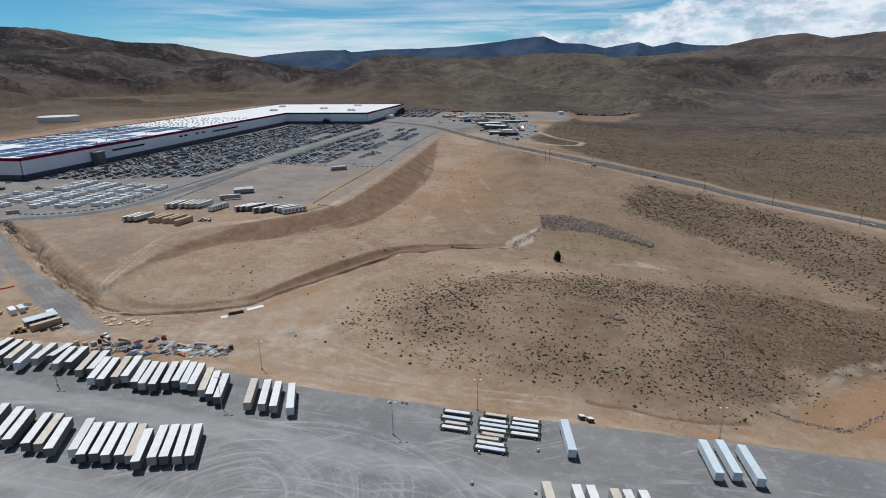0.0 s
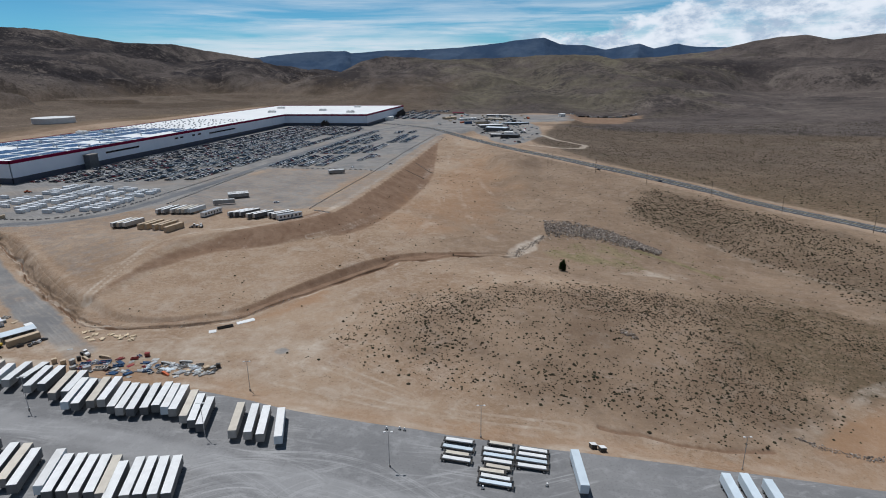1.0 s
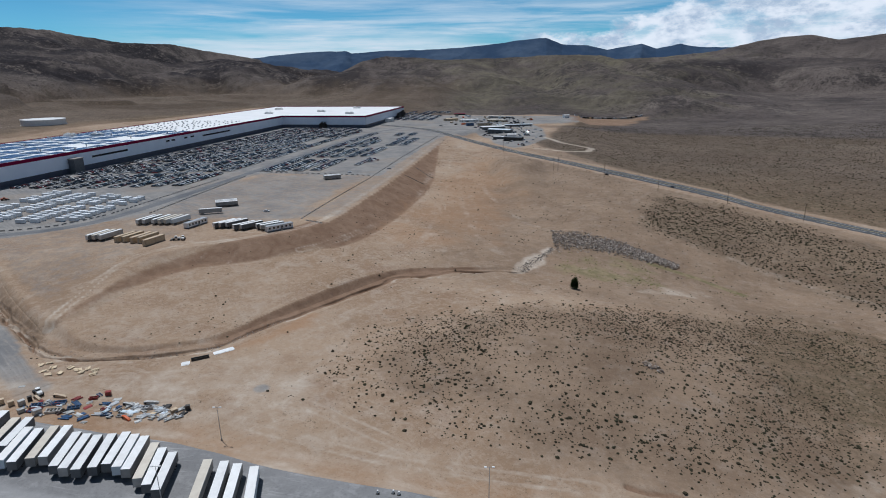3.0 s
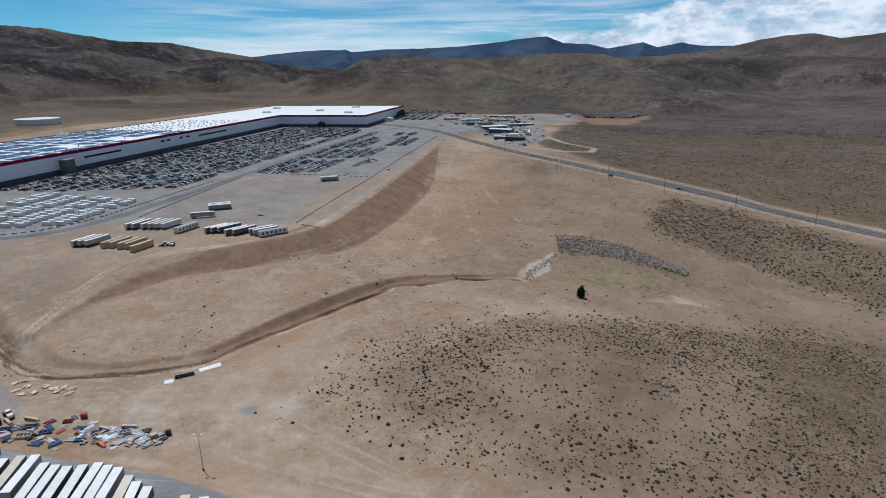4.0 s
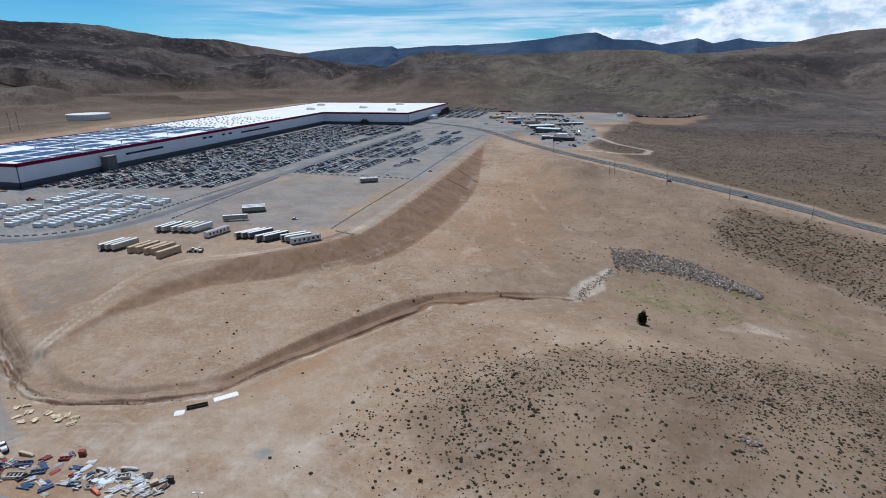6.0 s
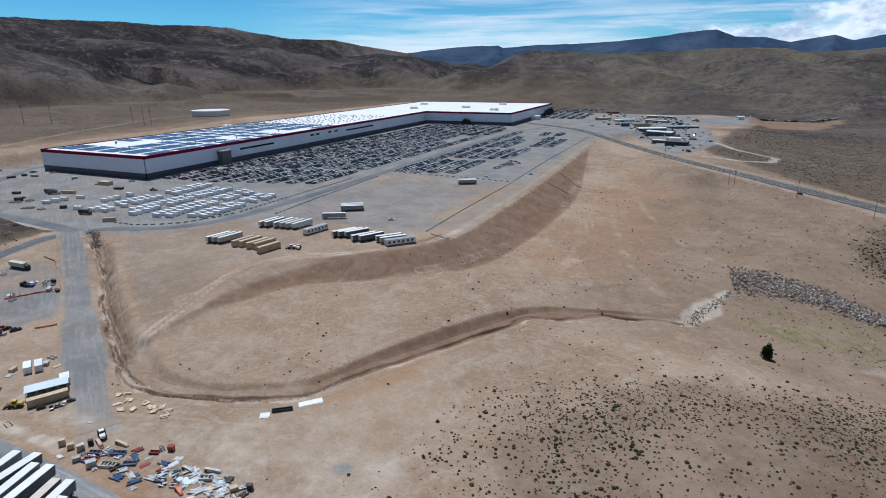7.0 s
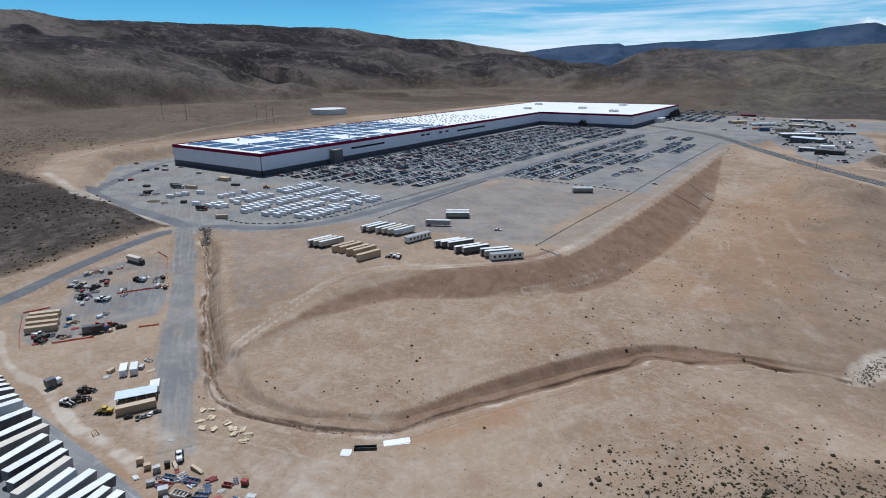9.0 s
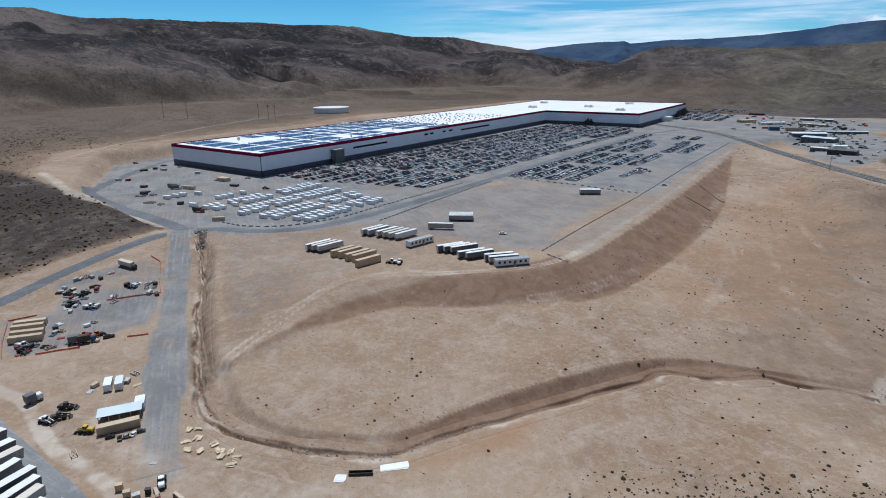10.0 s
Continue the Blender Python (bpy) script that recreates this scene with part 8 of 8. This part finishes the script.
# grassy hollow
x, y = scatter(2600, 5, 130, 355, 450)
x, y = keep(x, y, np.clip(0.3 + 0.9 * fbm(x, y, 16, 3), 0, 1) * step(to_line(x, y, [(20, 380), (60, 385), (82, 405), (118, 402), (100, 424), (60, 436), (15, 430), (5, 400)], True), 12, 0))
GRASS = make_leaves("dry_green_grass", [(0.11, 0.125, 0.035), (0.20, 0.17, 0.08), (0.15, 0.15, 0.05)])
build_scrub("grass_tuft", x, y, np.clip(nrng.lognormal(-1.0, 0.3, len(x)), 0.15, 0.7), "yellow-green grass tufts in the hollow", GRASS, 0.6)


def build_tree():
    """The lone dark juniper above the hollow."""
    tx, ty = 12.8, 356.5
    t = thing("juniper_tree", "lone dark green juniper tree with a dense crown", "tree", "", stand(tx, ty, 0, 0, False))
    bm = bmesh.new()
    drum(bm, (0, 0, 0.9), 0.32, 2.2, "Z", 9, 0.2)
    for k in range(7):
        a = k * 2.4
        bmesh.ops.create_cone(bm, cap_ends=True, segments=6, radius1=0.12, radius2=0.03, depth=3.0,
                              matrix=Matrix.Translation((0.7 * math.cos(a), 0.7 * math.sin(a), 2.2 + 0.35 * k)) @ Euler((0.5 * math.sin(-a), 0.5 * math.cos(a), 0)).to_matrix().to_4x4())
    part("trunk", bm, WOOD_POLE, t)
    r = np.random.RandomState(3)
    v, f = [], []
    for lobe in range(15):
        a, h = r.uniform(0, 6.28), r.uniform(1.0, 6.0)
        rad = 2.1 * (1 - (h - 1.0) / 8.0)
        c = np.array([rad * 0.65 * math.cos(a), rad * 0.65 * math.sin(a), h])
        for leaf in range(110):
            d = r.normal(size=3)
            d /= np.linalg.norm(d)
            p = c + d * r.uniform(0.5, 1.25) * np.array([1, 1, 1.15])
            u, w = r.normal(size=3) * 0.2, r.normal(size=3) * 0.2
            o = len(v)
            v += [p - u, p + w, p + u, p - w]
            f.append((o, o + 1, o + 2, o + 3))
    part("crown", mesh_of("crown", v, f, JUNIPER), None, t, "dense dark green juniper foliage")


build_tree()


def stone_mesh(seed):
    r = random.Random(seed)
    bm = bmesh.new()
    bmesh.ops.create_icosphere(bm, subdivisions=1, radius=0.5)
    for v in bm.verts:
        v.co *= r.uniform(0.7, 1.25)
        v.co.z *= 0.7
    return finish("stone", bm, STONE)


STONES = [stone_mesh(s) for s in range(6)]


def heap(name, label, line, width, height, n_single, n_rest, s0, s1, seed, taper=0.55):
    """A heap of tumbled stones along a line: some of them singly, the rest in one mesh."""
    r = random.Random(seed)
    root = thing(name, label, "rocks")
    pts = smooth_line(line, 8)
    templates = [np.array([v.co[:] for v in m.vertices]) for m in STONES]
    tris = [[tuple(p.vertices) for p in m.polygons] for m in STONES]
    verts, faces = [], []
    for i in range(n_single + n_rest):
        k = r.random() * (len(pts) - 1)
        a, b = pts[int(k)], pts[min(int(k) + 1, len(pts) - 1)]
        u = r.uniform(-1, 1) * r.uniform(0.3, 1.1)
        ang = math.atan2(b[1] - a[1], b[0] - a[0]) + math.pi / 2
        x, y = a[0] + (b[0] - a[0]) * (k % 1) + math.cos(ang) * u * width * (1 - taper * k / len(pts)) + r.uniform(-1, 1), a[1] + (b[1] - a[1]) * (k % 1) + math.sin(ang) * u * width * (1 - taper * k / len(pts)) + r.uniform(-1, 1)
        z = ground_at(x, y) + height * max(0.0, 1 - (u / 1.1) ** 2) * r.uniform(0.5, 1.0)
        s = s0 + (s1 - s0) * r.random() ** 2
        m = pose(x, y, z + s * 0.05, r.uniform(0, 50), r.uniform(0, 50), r.uniform(0, 360)) @ Matrix.Diagonal((s, s * r.uniform(0.7, 1.2), s * r.uniform(0.7, 1.0), 1))
        j = r.randrange(6)
        if i < n_single:
            part("stone", STONES[j], None, root, "", m)
        else:
            M = np.array(m)
            o = len(verts)
            verts += [tuple(q) for q in (templates[j] @ M[:3, :3].T + M[:3, 3])]
            faces += [tuple(o + q for q in t) for t in tris[j]]
    if verts:
        tagged(part("rubble", mesh_of("rubble", verts, faces, STONE), None, root, "tumbled grey rubble"), kind="stuff")


heap("rock_pile", "long heap of tumbled grey riprap stones", [(2, 452), (20, 453), (38, 451), (54, 445), (68, 438), (84, 432)], 25.0, 1.0, 200, 5600, 0.35, 1.7, 4, 0.78)
heap("rock_pile", "dark boulders heaped at the head of the ditch", [(-378, 340), (-366, 332), (-352, 322)], 4.0, 0.6, 60, 230, 0.5, 1.6, 5)
heap("ditch_stones", "stones and broken rock lining the ditch", DITCH[8:40], 3.6, 0.0, 60, 640, 0.2, 0.75, 6)
heap("outcrop", "dark rock outcrop on the sagebrush hill", [(38, 268), (44, 264)], 3.0, 0.4, 40, 30, 0.6, 1.8, 7)
heap("riprap_line", "thin line of pale riprap along the wash", [(92, 210), (98, 206), (108, 204), (116, 204), (128, 213), (140, 222)], 1.3, 0.15, 60, 260, 0.4, 1.0, 9)
heap("pale_wash", "pale broken rock at the end of the ditch", [(-18, 380), (-13, 396), (-5, 415), (1, 430)], 4.5, 0.2, 40, 420, 0.3, 1.1, 8)
